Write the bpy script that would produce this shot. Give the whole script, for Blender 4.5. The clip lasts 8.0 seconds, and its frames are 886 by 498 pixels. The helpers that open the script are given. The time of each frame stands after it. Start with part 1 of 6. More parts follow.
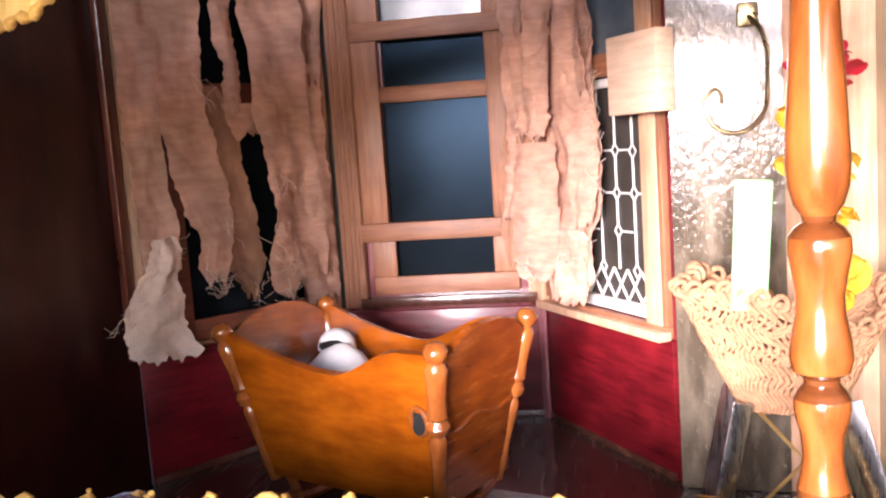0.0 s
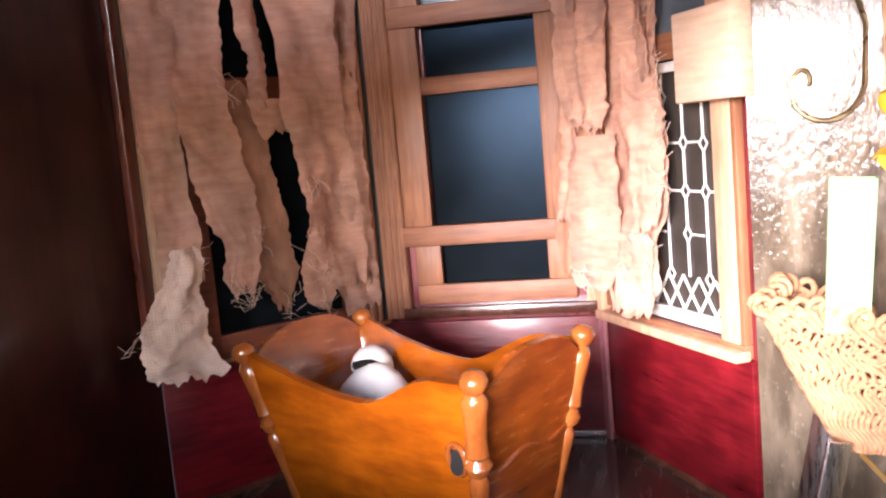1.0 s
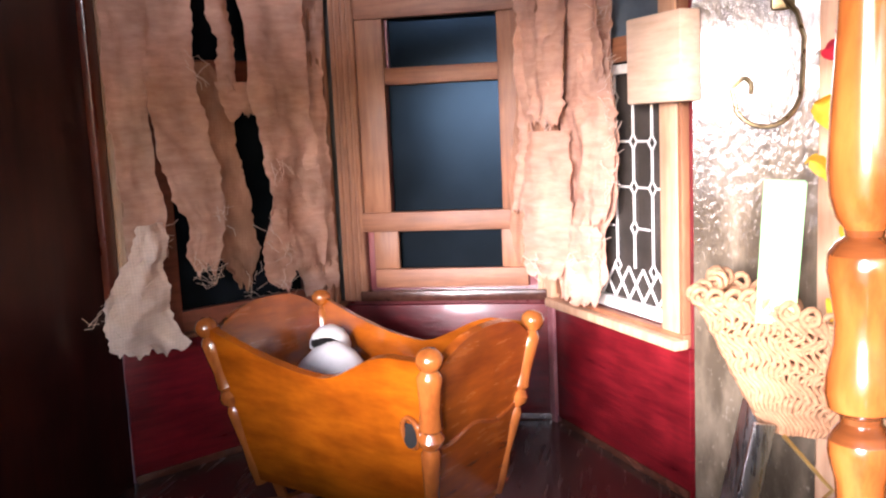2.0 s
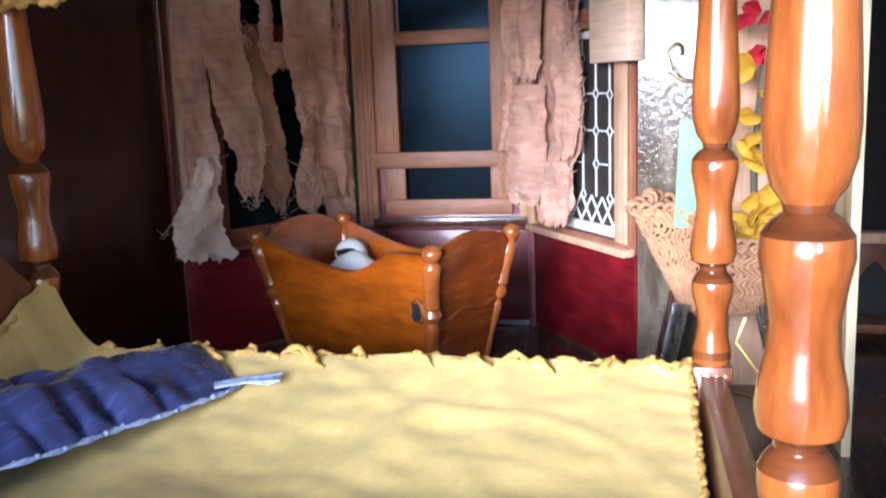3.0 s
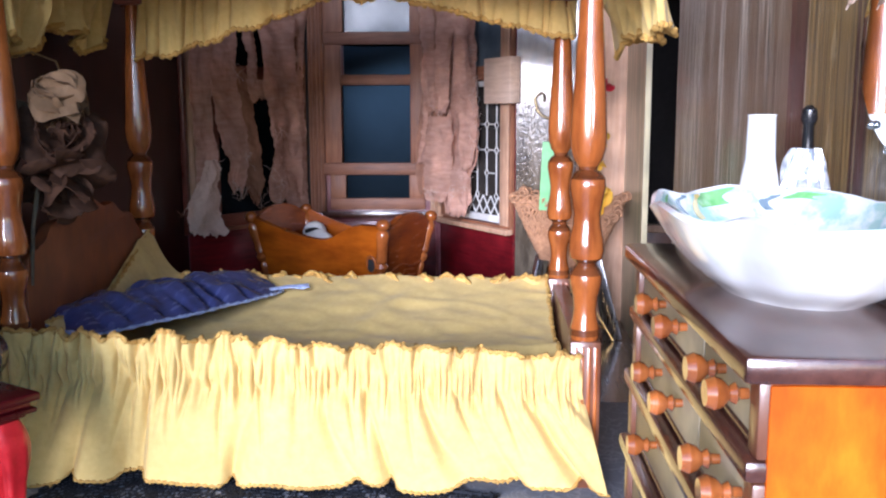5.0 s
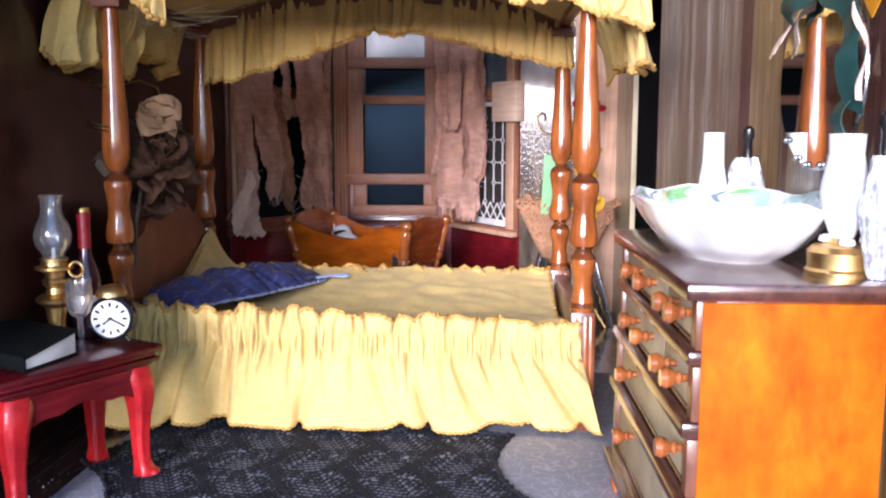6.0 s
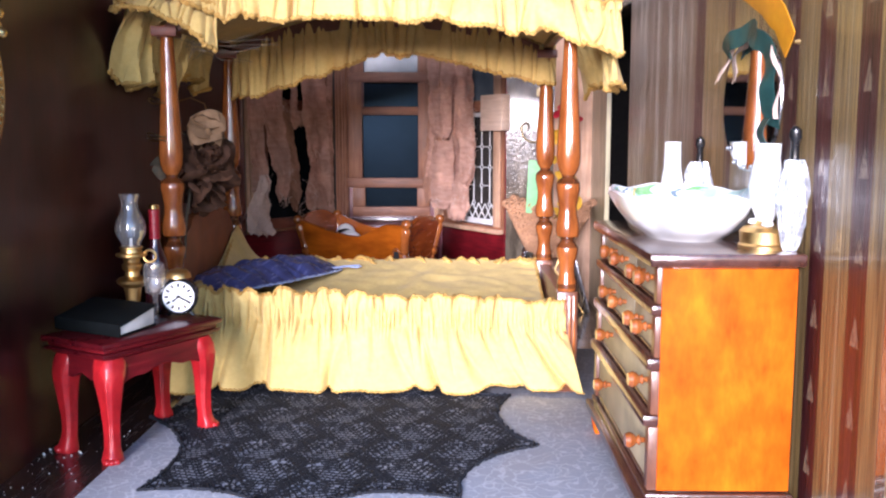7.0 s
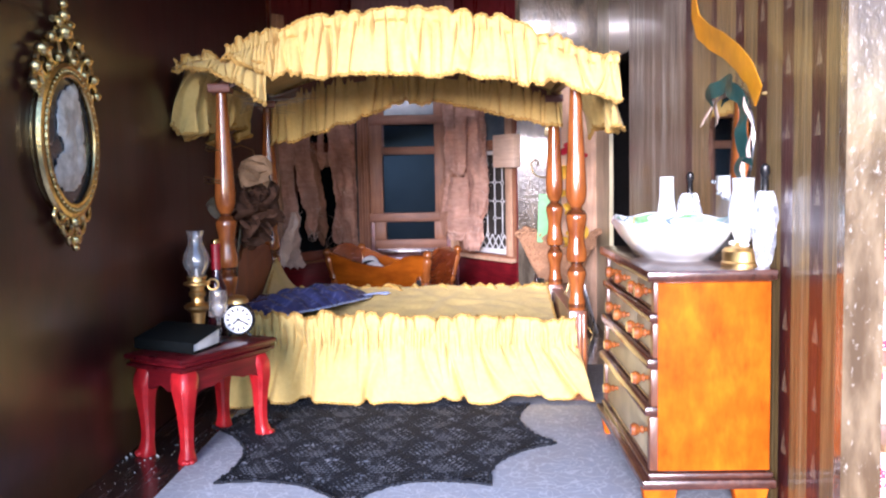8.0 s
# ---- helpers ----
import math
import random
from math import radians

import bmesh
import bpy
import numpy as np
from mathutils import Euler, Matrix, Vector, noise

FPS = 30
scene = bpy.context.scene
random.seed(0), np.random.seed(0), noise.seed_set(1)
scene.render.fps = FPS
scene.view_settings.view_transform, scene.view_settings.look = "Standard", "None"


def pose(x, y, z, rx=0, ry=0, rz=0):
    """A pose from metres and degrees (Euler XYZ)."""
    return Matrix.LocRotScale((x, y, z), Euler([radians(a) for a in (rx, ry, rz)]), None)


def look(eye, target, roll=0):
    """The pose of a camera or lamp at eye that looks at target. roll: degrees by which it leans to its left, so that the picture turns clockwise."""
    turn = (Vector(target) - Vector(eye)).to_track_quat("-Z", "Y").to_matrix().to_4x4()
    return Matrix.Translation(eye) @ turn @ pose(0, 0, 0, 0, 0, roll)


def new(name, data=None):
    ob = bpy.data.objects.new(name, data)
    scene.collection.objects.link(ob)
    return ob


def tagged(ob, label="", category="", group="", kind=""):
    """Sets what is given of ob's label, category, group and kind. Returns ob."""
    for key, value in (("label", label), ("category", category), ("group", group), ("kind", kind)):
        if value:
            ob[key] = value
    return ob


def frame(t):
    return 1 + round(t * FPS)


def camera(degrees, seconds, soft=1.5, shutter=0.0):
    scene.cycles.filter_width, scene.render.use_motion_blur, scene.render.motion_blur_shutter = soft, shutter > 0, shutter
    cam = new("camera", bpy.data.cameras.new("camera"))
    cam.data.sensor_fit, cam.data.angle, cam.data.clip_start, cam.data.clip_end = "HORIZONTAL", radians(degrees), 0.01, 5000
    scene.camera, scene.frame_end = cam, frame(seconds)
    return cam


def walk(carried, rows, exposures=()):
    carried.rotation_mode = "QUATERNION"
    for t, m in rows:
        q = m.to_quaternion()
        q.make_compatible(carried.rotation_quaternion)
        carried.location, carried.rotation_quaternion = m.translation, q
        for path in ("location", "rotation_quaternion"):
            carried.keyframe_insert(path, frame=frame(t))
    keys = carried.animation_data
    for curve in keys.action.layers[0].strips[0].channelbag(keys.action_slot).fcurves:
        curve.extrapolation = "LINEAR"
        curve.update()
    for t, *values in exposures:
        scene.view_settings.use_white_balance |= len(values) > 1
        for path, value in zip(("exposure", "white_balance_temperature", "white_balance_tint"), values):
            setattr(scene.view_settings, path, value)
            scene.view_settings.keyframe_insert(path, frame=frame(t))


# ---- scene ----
# A dolls' house bedroom at 1:12. Lengths below are in centimetres; U turns them into metres.
U = 0.01
cam = camera(53.0, 8.0, soft=2.2)
# seconds, eye, target (decimetres), roll
PATH = [
    (0, (-0.364, -0.556, 1.151), (-0.723, 1.398, 0.921), -3.9),
    (0.5, (-0.371, -0.386, 1.172), (-0.81, 1.551, 0.937), -5.1),
    (1, (-0.356, -0.222, 1.159), (-0.861, 1.699, 0.922), -5.0),
    (1.5, (-0.356, -0.205, 1.136), (-0.787, 1.733, 0.895), -3.9),
    (2.8, (-0.252, -0.914, 1.224), (-0.654, 1.017, 0.884), -2.1),
    (3, (-0.209, -1.074, 1.131), (-0.605, 0.855, 0.779), -2.1),
    (3.5, (-0.189, -1.433, 1.186), (-0.535, 0.507, 0.842), -1.2),
    (4, (-0.201, -1.704, 1.075), (-0.550, 0.234, 0.727), -1.3),
    (4.5, (-0.243, -2.226, 1.192), (-0.455, -0.260, 0.893), -0.7),
    (5, (-0.284, -2.657, 1.130), (-0.393, -0.681, 0.839), -0.1),
    (5.2, (-0.305, -2.834, 1.160), (-0.409, -0.857, 0.877), 0.3),
    (6.3, (-0.420, -3.576, 1.125), (-0.502, -1.594, 0.871), -0.1),
    (6.5, (-0.459, -3.752, 1.143), (-0.520, -1.769, 0.888), 0.1),
    (7, (-0.496, -3.990, 1.143), (-0.528, -2.005, 0.900), 0.0),
    (7.5, (-0.440, -4.336, 1.097), (-0.455, -2.346, 0.893), -0.7),
    (8, (-0.573, -4.502, 1.165), (-0.619, -2.510, 0.998), -1.1),
]
EXPOSURES = [(0.0, 3.35, 6400, 28), (1.7, 3.6, 6500, 28), (2.8, 2.75, 5200, 13), (3.5, 2.4, 5150, 15), (4.0, 2.05, 5100, 18), (5.2, 1.88, 5350, 22), (6.3, 2.0, 5700, 27), (8.0, 2.2, 5600, 27)]
walk(cam, [(t, look([0.1 * c for c in eye], [0.1 * c for c in target], roll)) for t, eye, target, roll in PATH], EXPOSURES)

# ---- light: daylight through the open front of the house ----
SUN_UP, SUN_TURN = 9.5, -13.0   # degrees above the horizon; degrees to the right of straight behind the camera
world = bpy.data.worlds.new("sky")
scene.world = world
world.use_nodes = True
wn = world.node_tree.nodes
sky = wn.new("ShaderNodeTexSky")
sky.sky_type = "NISHITA"
sky.sun_disc = False
sky.sun_elevation = radians(SUN_UP)
sky.dust_density, sky.ozone_density = 0.3, 2.0
sky.sun_rotation = radians(180.0 - SUN_TURN)
wn["Background"].inputs["Strength"].default_value = 0.15
world.node_tree.links.new(sky.outputs["Color"], wn["Background"].inputs["Color"])
sun_data = bpy.data.lights.new("sun", "SUN")
sun_data.energy, sun_data.angle, sun_data.color = 2.2, radians(27.0), (1.0, 0.97, 0.95)
sun = new("sun", sun_data)
sun.matrix_world = look((math.sin(radians(SUN_TURN)) * 2, -math.cos(radians(SUN_TURN)) * 2, math.tan(radians(SUN_UP)) * 2), (0, 0, 0))


# ---- materials ----
def mat(name, a, b=None, rough=0.5, metal=0.0, grain=3.0, stretch=(1, 1, 1), bump=0.0, coat=0.0, blotch=0.25, spread=0.5,
        fine=0.0, fine_grain=40.0, weave=0.0, threads=9.0, sheen=0.0, rough_var=0.12, through_light=0.0, coat_rough=0.12, spec=0.5):
    """Two colours mixed by grain (per cm), large blotches, and relief; all from the object's own coordinates."""
    m = bpy.data.materials.new(name)
    m.use_nodes = True
    nt = m.node_tree
    n, l = nt.nodes, nt.links
    p = n["Principled BSDF"]
    tc = n.new("ShaderNodeTexCoord")
    mp = n.new("ShaderNodeMapping")
    mp.inputs["Scale"].default_value = [100 * c for c in stretch]
    l.new(tc.outputs["Object"], mp.inputs["Vector"])
    info = n.new("ShaderNodeObjectInfo")
    add = n.new("ShaderNodeVectorMath")
    add.operation = "MULTIPLY_ADD"
    l.new(info.outputs["Random"], add.inputs[0])
    add.inputs[1].default_value = (7.0, 5.0, 9.0)
    l.new(mp.outputs["Vector"], add.inputs[2])
    g = n.new("ShaderNodeTexNoise")
    g.inputs["Scale"].default_value, g.inputs["Detail"].default_value, g.inputs["Roughness"].default_value = grain, 6, 0.6
    l.new(add.outputs[0], g.inputs["Vector"])
    r = n.new("ShaderNodeValToRGB")
    r.color_ramp.elements[0].position, r.color_ramp.elements[1].position = 0.5 - spread / 2, 0.5 + spread / 2
    r.color_ramp.elements[0].color = (*a, 1)
    r.color_ramp.elements[1].color = (*(b or a), 1)
    l.new(g.outputs["Fac"], r.inputs["Fac"])
    big = n.new("ShaderNodeTexNoise")
    big.inputs["Scale"].default_value, big.inputs["Detail"].default_value = 0.6, 3
    sc = n.new("ShaderNodeVectorMath")
    sc.operation = "SCALE"
    sc.inputs["Scale"].default_value = 100
    l.new(tc.outputs["Object"], sc.inputs[0])
    l.new(sc.outputs[0], big.inputs["Vector"])
    ramp = n.new("ShaderNodeMapRange")
    ramp.inputs["From Min"].default_value, ramp.inputs["From Max"].default_value = 0.3, 0.7
    ramp.inputs["To Min"].default_value, ramp.inputs["To Max"].default_value = 1 - blotch, 1 + blotch * 0.6
    l.new(big.outputs["Fac"], ramp.inputs["Value"])
    mul = n.new("ShaderNodeVectorMath")
    mul.operation = "SCALE"
    l.new(r.outputs["Color"], mul.inputs[0])
    l.new(ramp.outputs["Result"], mul.inputs["Scale"])
    l.new(mul.outputs[0], p.inputs["Base Color"])
    rr = n.new("ShaderNodeMapRange")
    rr.inputs["To Min"].default_value, rr.inputs["To Max"].default_value = max(0.02, rough - rough_var), min(1, rough + rough_var)
    l.new(g.outputs["Fac"], rr.inputs["Value"])
    l.new(rr.outputs["Result"], p.inputs["Roughness"])
    p.inputs["Metallic"].default_value = metal
    p.inputs["Coat Weight"].default_value = coat
    p.inputs["Coat Roughness"].default_value = coat_rough
    p.inputs["Specular IOR Level"].default_value = spec
    p.inputs["Sheen Weight"].default_value = sheen
    if weave:
        col = mul.outputs[0]
        for axis in ("X", "Z"):
            wv = n.new("ShaderNodeTexWave")
            wv.bands_direction = axis
            wv.inputs["Scale"].default_value, wv.inputs["Distortion"].default_value, wv.inputs["Detail"].default_value = threads * 0.8, 2.5, 2
            l.new(sc.outputs[0], wv.inputs["Vector"])
            mr = n.new("ShaderNodeMapRange")
            mr.inputs["To Min"].default_value, mr.inputs["To Max"].default_value = 1 - 0.45 * weave, 1 + 0.1 * weave
            l.new(wv.outputs["Fac"], mr.inputs["Value"])
            thin = n.new("ShaderNodeVectorMath")
            thin.operation = "SCALE"
            l.new(col, thin.inputs[0])
            l.new(mr.outputs["Result"], thin.inputs["Scale"])
            col = thin.outputs[0]
        l.new(col, p.inputs["Base Color"])
    last = None
    if bump:
        b1 = n.new("ShaderNodeBump")
        b1.inputs["Strength"].default_value, b1.inputs["Distance"].default_value = bump, 0.0006
        l.new(g.outputs["Fac"], b1.inputs["Height"])
        last = b1
    if fine:
        f = n.new("ShaderNodeTexNoise")
        f.inputs["Scale"].default_value, f.inputs["Detail"].default_value = fine_grain, 3
        l.new(add.outputs[0], f.inputs["Vector"])
        b2 = n.new("ShaderNodeBump")
        b2.inputs["Strength"].default_value, b2.inputs["Distance"].default_value = fine, 0.0003
        l.new(f.outputs["Fac"], b2.inputs["Height"])
        if last:
            l.new(last.outputs["Normal"], b2.inputs["Normal"])
        last = b2
    if weave:
        for axis in ("X", "Z"):
            w = n.new("ShaderNodeTexWave")
            w.bands_direction = axis
            w.inputs["Scale"].default_value, w.inputs["Distortion"].default_value = threads, 1.2
            w.inputs["Detail"].default_value = 1
            l.new(sc.outputs[0], w.inputs["Vector"])
            b3 = n.new("ShaderNodeBump")
            b3.inputs["Strength"].default_value, b3.inputs["Distance"].default_value = weave, 0.0002
            l.new(w.outputs["Fac"], b3.inputs["Height"])
            if last:
                l.new(last.outputs["Normal"], b3.inputs["Normal"])
            last = b3
    if last:
        l.new(last.outputs["Normal"], p.inputs["Normal"])
    if through_light:
        tr = n.new("ShaderNodeBsdfTranslucent")
        l.new(mul.outputs[0], tr.inputs["Color"])
        mx = n.new("ShaderNodeMixShader")
        mx.inputs["Fac"].default_value = through_light
        out = n["Material Output"]
        l.new(p.outputs["BSDF"], mx.inputs[1])
        l.new(tr.outputs["BSDF"], mx.inputs[2])
        l.new(mx.outputs["Shader"], out.inputs["Surface"])
    return m


def node_math(n, l, op, a, b=None):
    x = n.new("ShaderNodeMath")
    x.operation = op
    for i, v in enumerate((a, b)):
        if v is None:
            continue
        if isinstance(v, (int, float)):
            x.inputs[i].default_value = v
        else:
            l.new(v, x.inputs[i])
    return x.outputs[0]


def base_nodes(name, rough, coat=0.0):
    m = bpy.data.materials.new(name)
    m.use_nodes = True
    n, l = m.node_tree.nodes, m.node_tree.links
    p = n["Principled BSDF"]
    p.inputs["Roughness"].default_value = rough
    p.inputs["Coat Weight"].default_value = coat
    p.inputs["Coat Roughness"].default_value = 0.1
    tc = n.new("ShaderNodeTexCoord")
    sc = n.new("ShaderNodeVectorMath")
    sc.operation = "SCALE"
    sc.inputs["Scale"].default_value = 100
    l.new(tc.outputs["Object"], sc.inputs[0])
    return m, n, l, p, sc.outputs[0]


def mix_rgb(n, l, fac, a, b):
    x = n.new("ShaderNodeMix")
    x.data_type = "RGBA"
    if isinstance(fac, (int, float)):
        x.inputs["Factor"].default_value = fac
    else:
        l.new(fac, x.inputs["Factor"])
    for sock, v in ((x.inputs[6], a), (x.inputs[7], b)):
        if isinstance(v, tuple):
            sock.default_value = (*v, 1)
        else:
            l.new(v, sock)
    return x.outputs[2]


def noise_fac(n, l, vec, scale, detail=4, stretch=None):
    if stretch:
        mp = n.new("ShaderNodeMapping")
        mp.inputs["Scale"].default_value = stretch
        l.new(vec, mp.inputs["Vector"])
        vec = mp.outputs["Vector"]
    t = n.new("ShaderNodeTexNoise")
    t.inputs["Scale"].default_value, t.inputs["Detail"].default_value = scale, detail
    l.new(vec, t.inputs["Vector"])
    return t.outputs["Fac"]


def smooth_step(n, l, v, lo, hi):
    x = n.new("ShaderNodeMapRange")
    x.interpolation_type = "SMOOTHSTEP"
    x.inputs["From Min"].default_value, x.inputs["From Max"].default_value = lo, hi
    l.new(v, x.inputs["Value"])
    return x.outputs["Result"]


def add_bump(n, l, p, height, strength, distance=0.0006):
    b = n.new("ShaderNodeBump")
    b.inputs["Strength"].default_value, b.inputs["Distance"].default_value = strength, distance
    l.new(height, b.inputs["Height"])
    l.new(b.outputs["Normal"], p.inputs["Normal"])


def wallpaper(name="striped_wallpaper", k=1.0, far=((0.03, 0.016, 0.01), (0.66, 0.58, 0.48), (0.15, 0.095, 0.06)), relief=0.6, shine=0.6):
    """Varnished paper: olive-gold and burgundy stripes, pale tassels printed on the burgundy. far[1] is painted glare.
    """
    m, n, l, p, v = base_nodes(name, 0.3, 0.25 * k)
    p.inputs["Specular IOR Level"].default_value = shine
    s = n.new("ShaderNodeSeparateXYZ")
    l.new(v, s.inputs[0])
    y, z = s.outputs["Y"], s.outputs["Z"]
    ph = node_math(n, l, "FLOORED_MODULO", node_math(n, l, "ADD", y, 18.55), 2.45)
    burg = node_math(n, l, "MULTIPLY", smooth_step(n, l, ph, 0.0, 0.05), node_math(n, l, "SUBTRACT", 1.0, smooth_step(n, l, ph, 1.0, 1.05)))
    streak = noise_fac(n, l, v, 1.2, 6, (1, 12, 0.1))
    fine = noise_fac(n, l, v, 2.2, 4, (1, 14, 0.12))
    gold = mix_rgb(n, l, smooth_step(n, l, fine, 0.35, 0.68), tuple(k * c for c in (0.06, 0.038, 0.018)), tuple(k * c for c in (0.33, 0.215, 0.075)))
    red = mix_rgb(n, l, smooth_step(n, l, streak, 0.35, 0.7), tuple(k * c for c in (0.022, 0.006, 0.006)), tuple(k * c for c in (0.085, 0.016, 0.016)))
    line = node_math(n, l, "LESS_THAN", node_math(n, l, "ABSOLUTE", node_math(n, l, "SUBTRACT", ph, 1.55)), 0.035)
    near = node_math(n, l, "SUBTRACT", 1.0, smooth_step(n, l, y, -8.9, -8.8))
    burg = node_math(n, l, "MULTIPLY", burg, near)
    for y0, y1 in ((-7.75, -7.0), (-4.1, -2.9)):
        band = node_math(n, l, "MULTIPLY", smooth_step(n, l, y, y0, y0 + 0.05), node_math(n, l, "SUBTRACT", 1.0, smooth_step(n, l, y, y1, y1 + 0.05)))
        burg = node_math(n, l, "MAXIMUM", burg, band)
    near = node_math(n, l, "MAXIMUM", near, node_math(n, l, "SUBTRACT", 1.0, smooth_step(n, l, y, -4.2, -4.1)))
    # Rear part: worn brown; the pale streaks are glare put into the colour.
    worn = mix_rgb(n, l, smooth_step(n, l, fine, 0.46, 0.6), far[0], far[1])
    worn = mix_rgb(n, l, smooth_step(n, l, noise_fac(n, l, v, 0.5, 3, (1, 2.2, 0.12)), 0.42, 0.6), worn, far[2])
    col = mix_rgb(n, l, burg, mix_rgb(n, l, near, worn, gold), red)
    col = mix_rgb(n, l, node_math(n, l, "MULTIPLY", node_math(n, l, "MULTIPLY", line, near), 0.6), col, tuple(k * c for c in (0.4, 0.3, 0.16)))
    tz = node_math(n, l, "FLOORED_MODULO", z, 2.1)
    w = node_math(n, l, "MULTIPLY", node_math(n, l, "SUBTRACT", 0.8, tz), 0.3)
    inside = node_math(n, l, "LESS_THAN", node_math(n, l, "ABSOLUTE", node_math(n, l, "SUBTRACT", ph, 0.52)), w)
    fray = node_math(n, l, "GREATER_THAN", noise_fac(n, l, v, 6.0, 2, (1, 3, 1)), 0.42)
    col = mix_rgb(n, l, node_math(n, l, "MULTIPLY", node_math(n, l, "MULTIPLY", node_math(n, l, "MULTIPLY", inside, near), fray), 0.38), col, tuple(k * c for c in (0.42, 0.33, 0.2)))
    l.new(col, p.inputs["Base Color"])
    add_bump(n, l, p, node_math(n, l, "ADD", streak, node_math(n, l, "MULTIPLY", fine, 0.7)), relief)
    return m


def carpet_pattern():
    """Blue-grey cloth with a pale curling line pattern."""
    m, n, l, p, v = base_nodes("carpet_cloth", 0.9)
    nz = n.new("ShaderNodeTexNoise")
    nz.inputs["Scale"].default_value = 0.7
    l.new(v, nz.inputs["Vector"])
    off = n.new("ShaderNodeVectorMath")
    off.operation = "MULTIPLY_ADD"
    l.new(nz.outputs["Color"], off.inputs[0])
    off.inputs[1].default_value = (3.2, 3.2, 3.2)
    l.new(v, off.inputs[2])
    vo = n.new("ShaderNodeTexVoronoi")
    vo.feature = "DISTANCE_TO_EDGE"
    vo.inputs["Scale"].default_value = 1.5
    l.new(off.outputs[0], vo.inputs["Vector"])
    line = node_math(n, l, "SUBTRACT", 1.0, smooth_step(n, l, vo.outputs["Distance"], 0.01, 0.07))
    base = mix_rgb(n, l, noise_fac(n, l, v, 9, 4), (0.25, 0.27, 0.31), (0.42, 0.44, 0.49))
    base = mix_rgb(n, l, smooth_step(n, l, noise_fac(n, l, v, 0.35, 3), 0.4, 0.7), base, (0.34, 0.34, 0.36))
    col = mix_rgb(n, l, node_math(n, l, "MULTIPLY", line, 0.5), base, (0.62, 0.64, 0.67))
    l.new(col, p.inputs["Base Color"])
    add_bump(n, l, p, noise_fac(n, l, v, 22, 2), 0.4)
    return m


def toile():
    """White cloth printed with crimson scrolls."""
    m, n, l, p, v = base_nodes("toile_print", 0.8)
    nz = n.new("ShaderNodeTexNoise")
    nz.inputs["Scale"].default_value = 1.4
    l.new(v, nz.inputs["Vector"])
    off = n.new("ShaderNodeVectorMath")
    off.operation = "MULTIPLY_ADD"
    l.new(nz.outputs["Color"], off.inputs[0])
    off.inputs[1].default_value = (1.6, 1.6, 1.6)
    l.new(v, off.inputs[2])
    w = n.new("ShaderNodeTexWave")
    w.wave_type = "RINGS"
    w.inputs["Scale"].default_value, w.inputs["Distortion"].default_value, w.inputs["Detail"].default_value = 2.2, 8.0, 3
    l.new(off.outputs[0], w.inputs["Vector"])
    ink = node_math(n, l, "MULTIPLY", smooth_step(n, l, w.outputs["Fac"], 0.52, 0.64), smooth_step(n, l, noise_fac(n, l, v, 1.1, 2), 0.4, 0.48))
    l.new(mix_rgb(n, l, ink, (0.8, 0.76, 0.72), (0.55, 0.05, 0.10)), p.inputs["Base Color"])
    return m


def flaking_paint(name="brown_gloss_paint", lo=(0.11, 0.07, 0.036), hi=(0.26, 0.185, 0.105), spot=(0.45, 0.39, 0.31)):
    """Lumpy brown paint with a silvery gloss varnish over wood."""
    m, n, l, p, v = base_nodes(name, 0.2, 0.9)
    streak = noise_fac(n, l, v, 1.6, 6, (1, 1, 0.3))
    speck = noise_fac(n, l, v, 7.0, 4, (1, 1, 0.55))
    col = mix_rgb(n, l, smooth_step(n, l, streak, 0.35, 0.7), lo, hi)
    col = mix_rgb(n, l, smooth_step(n, l, speck, 0.6, 0.8), col, spot)
    l.new(col, p.inputs["Base Color"])
    r = n.new("ShaderNodeMapRange")
    r.inputs["To Min"].default_value, r.inputs["To Max"].default_value = 0.06, 0.26
    l.new(streak, r.inputs["Value"])
    l.new(r.outputs["Result"], p.inputs["Roughness"])
    h = node_math(n, l, "ADD", speck, node_math(n, l, "MULTIPLY", streak, 0.6))
    add_bump(n, l, p, h, 0.5, 0.0008)
    return m


HONEY = mat("honey_varnished_wood", (0.19, 0.048, 0.01), (0.40, 0.12, 0.024), 0.22, grain=2.2, stretch=(1, 1, 0.25), bump=0.12, coat=0.8, spread=0.4)
HONEY_X = mat("honey_varnished_board", (0.18, 0.033, 0.002), (0.40, 0.098, 0.003), 0.25, grain=1.1, stretch=(0.4, 1, 1.6), bump=0.03, coat=0.8, spread=0.5, blotch=0.25, rough_var=0.05)
HONEY_END = mat("red_honey_board", (0.16, 0.03, 0.004), (0.36, 0.085, 0.008), 0.25, grain=1.6, stretch=(1, 0.35, 2.0), bump=0.2, coat=0.8, spread=0.5, blotch=0.3)
ORANGE = mat("orange_varnished_panel", (0.38, 0.05, 0.0008), (0.64, 0.145, 0.0015), 0.6, grain=1.0, stretch=(1.8, 1, 0.7), bump=0.1, coat=0.0, spread=0.5, blotch=0.4, spec=0.06, fine=0.15)
DARKWOOD = mat("dark_varnished_wood", (0.035, 0.012, 0.008), (0.11, 0.04, 0.025), 0.22, grain=3, stretch=(1, 0.3, 1), bump=0.15, coat=0.7, fine=0.15)
COLLAR = mat("dark_stained_collar", (0.06, 0.016, 0.005), (0.19, 0.056, 0.014), 0.22, grain=1.4, stretch=(0.3, 0.3, 2.5), bump=0.1, coat=0.8, spread=0.5)
MIDWOOD = mat("brown_wood", (0.09, 0.03, 0.014), (0.2, 0.075, 0.035), 0.35, grain=3, stretch=(1, 1, 0.3), bump=0.15, coat=0.3)
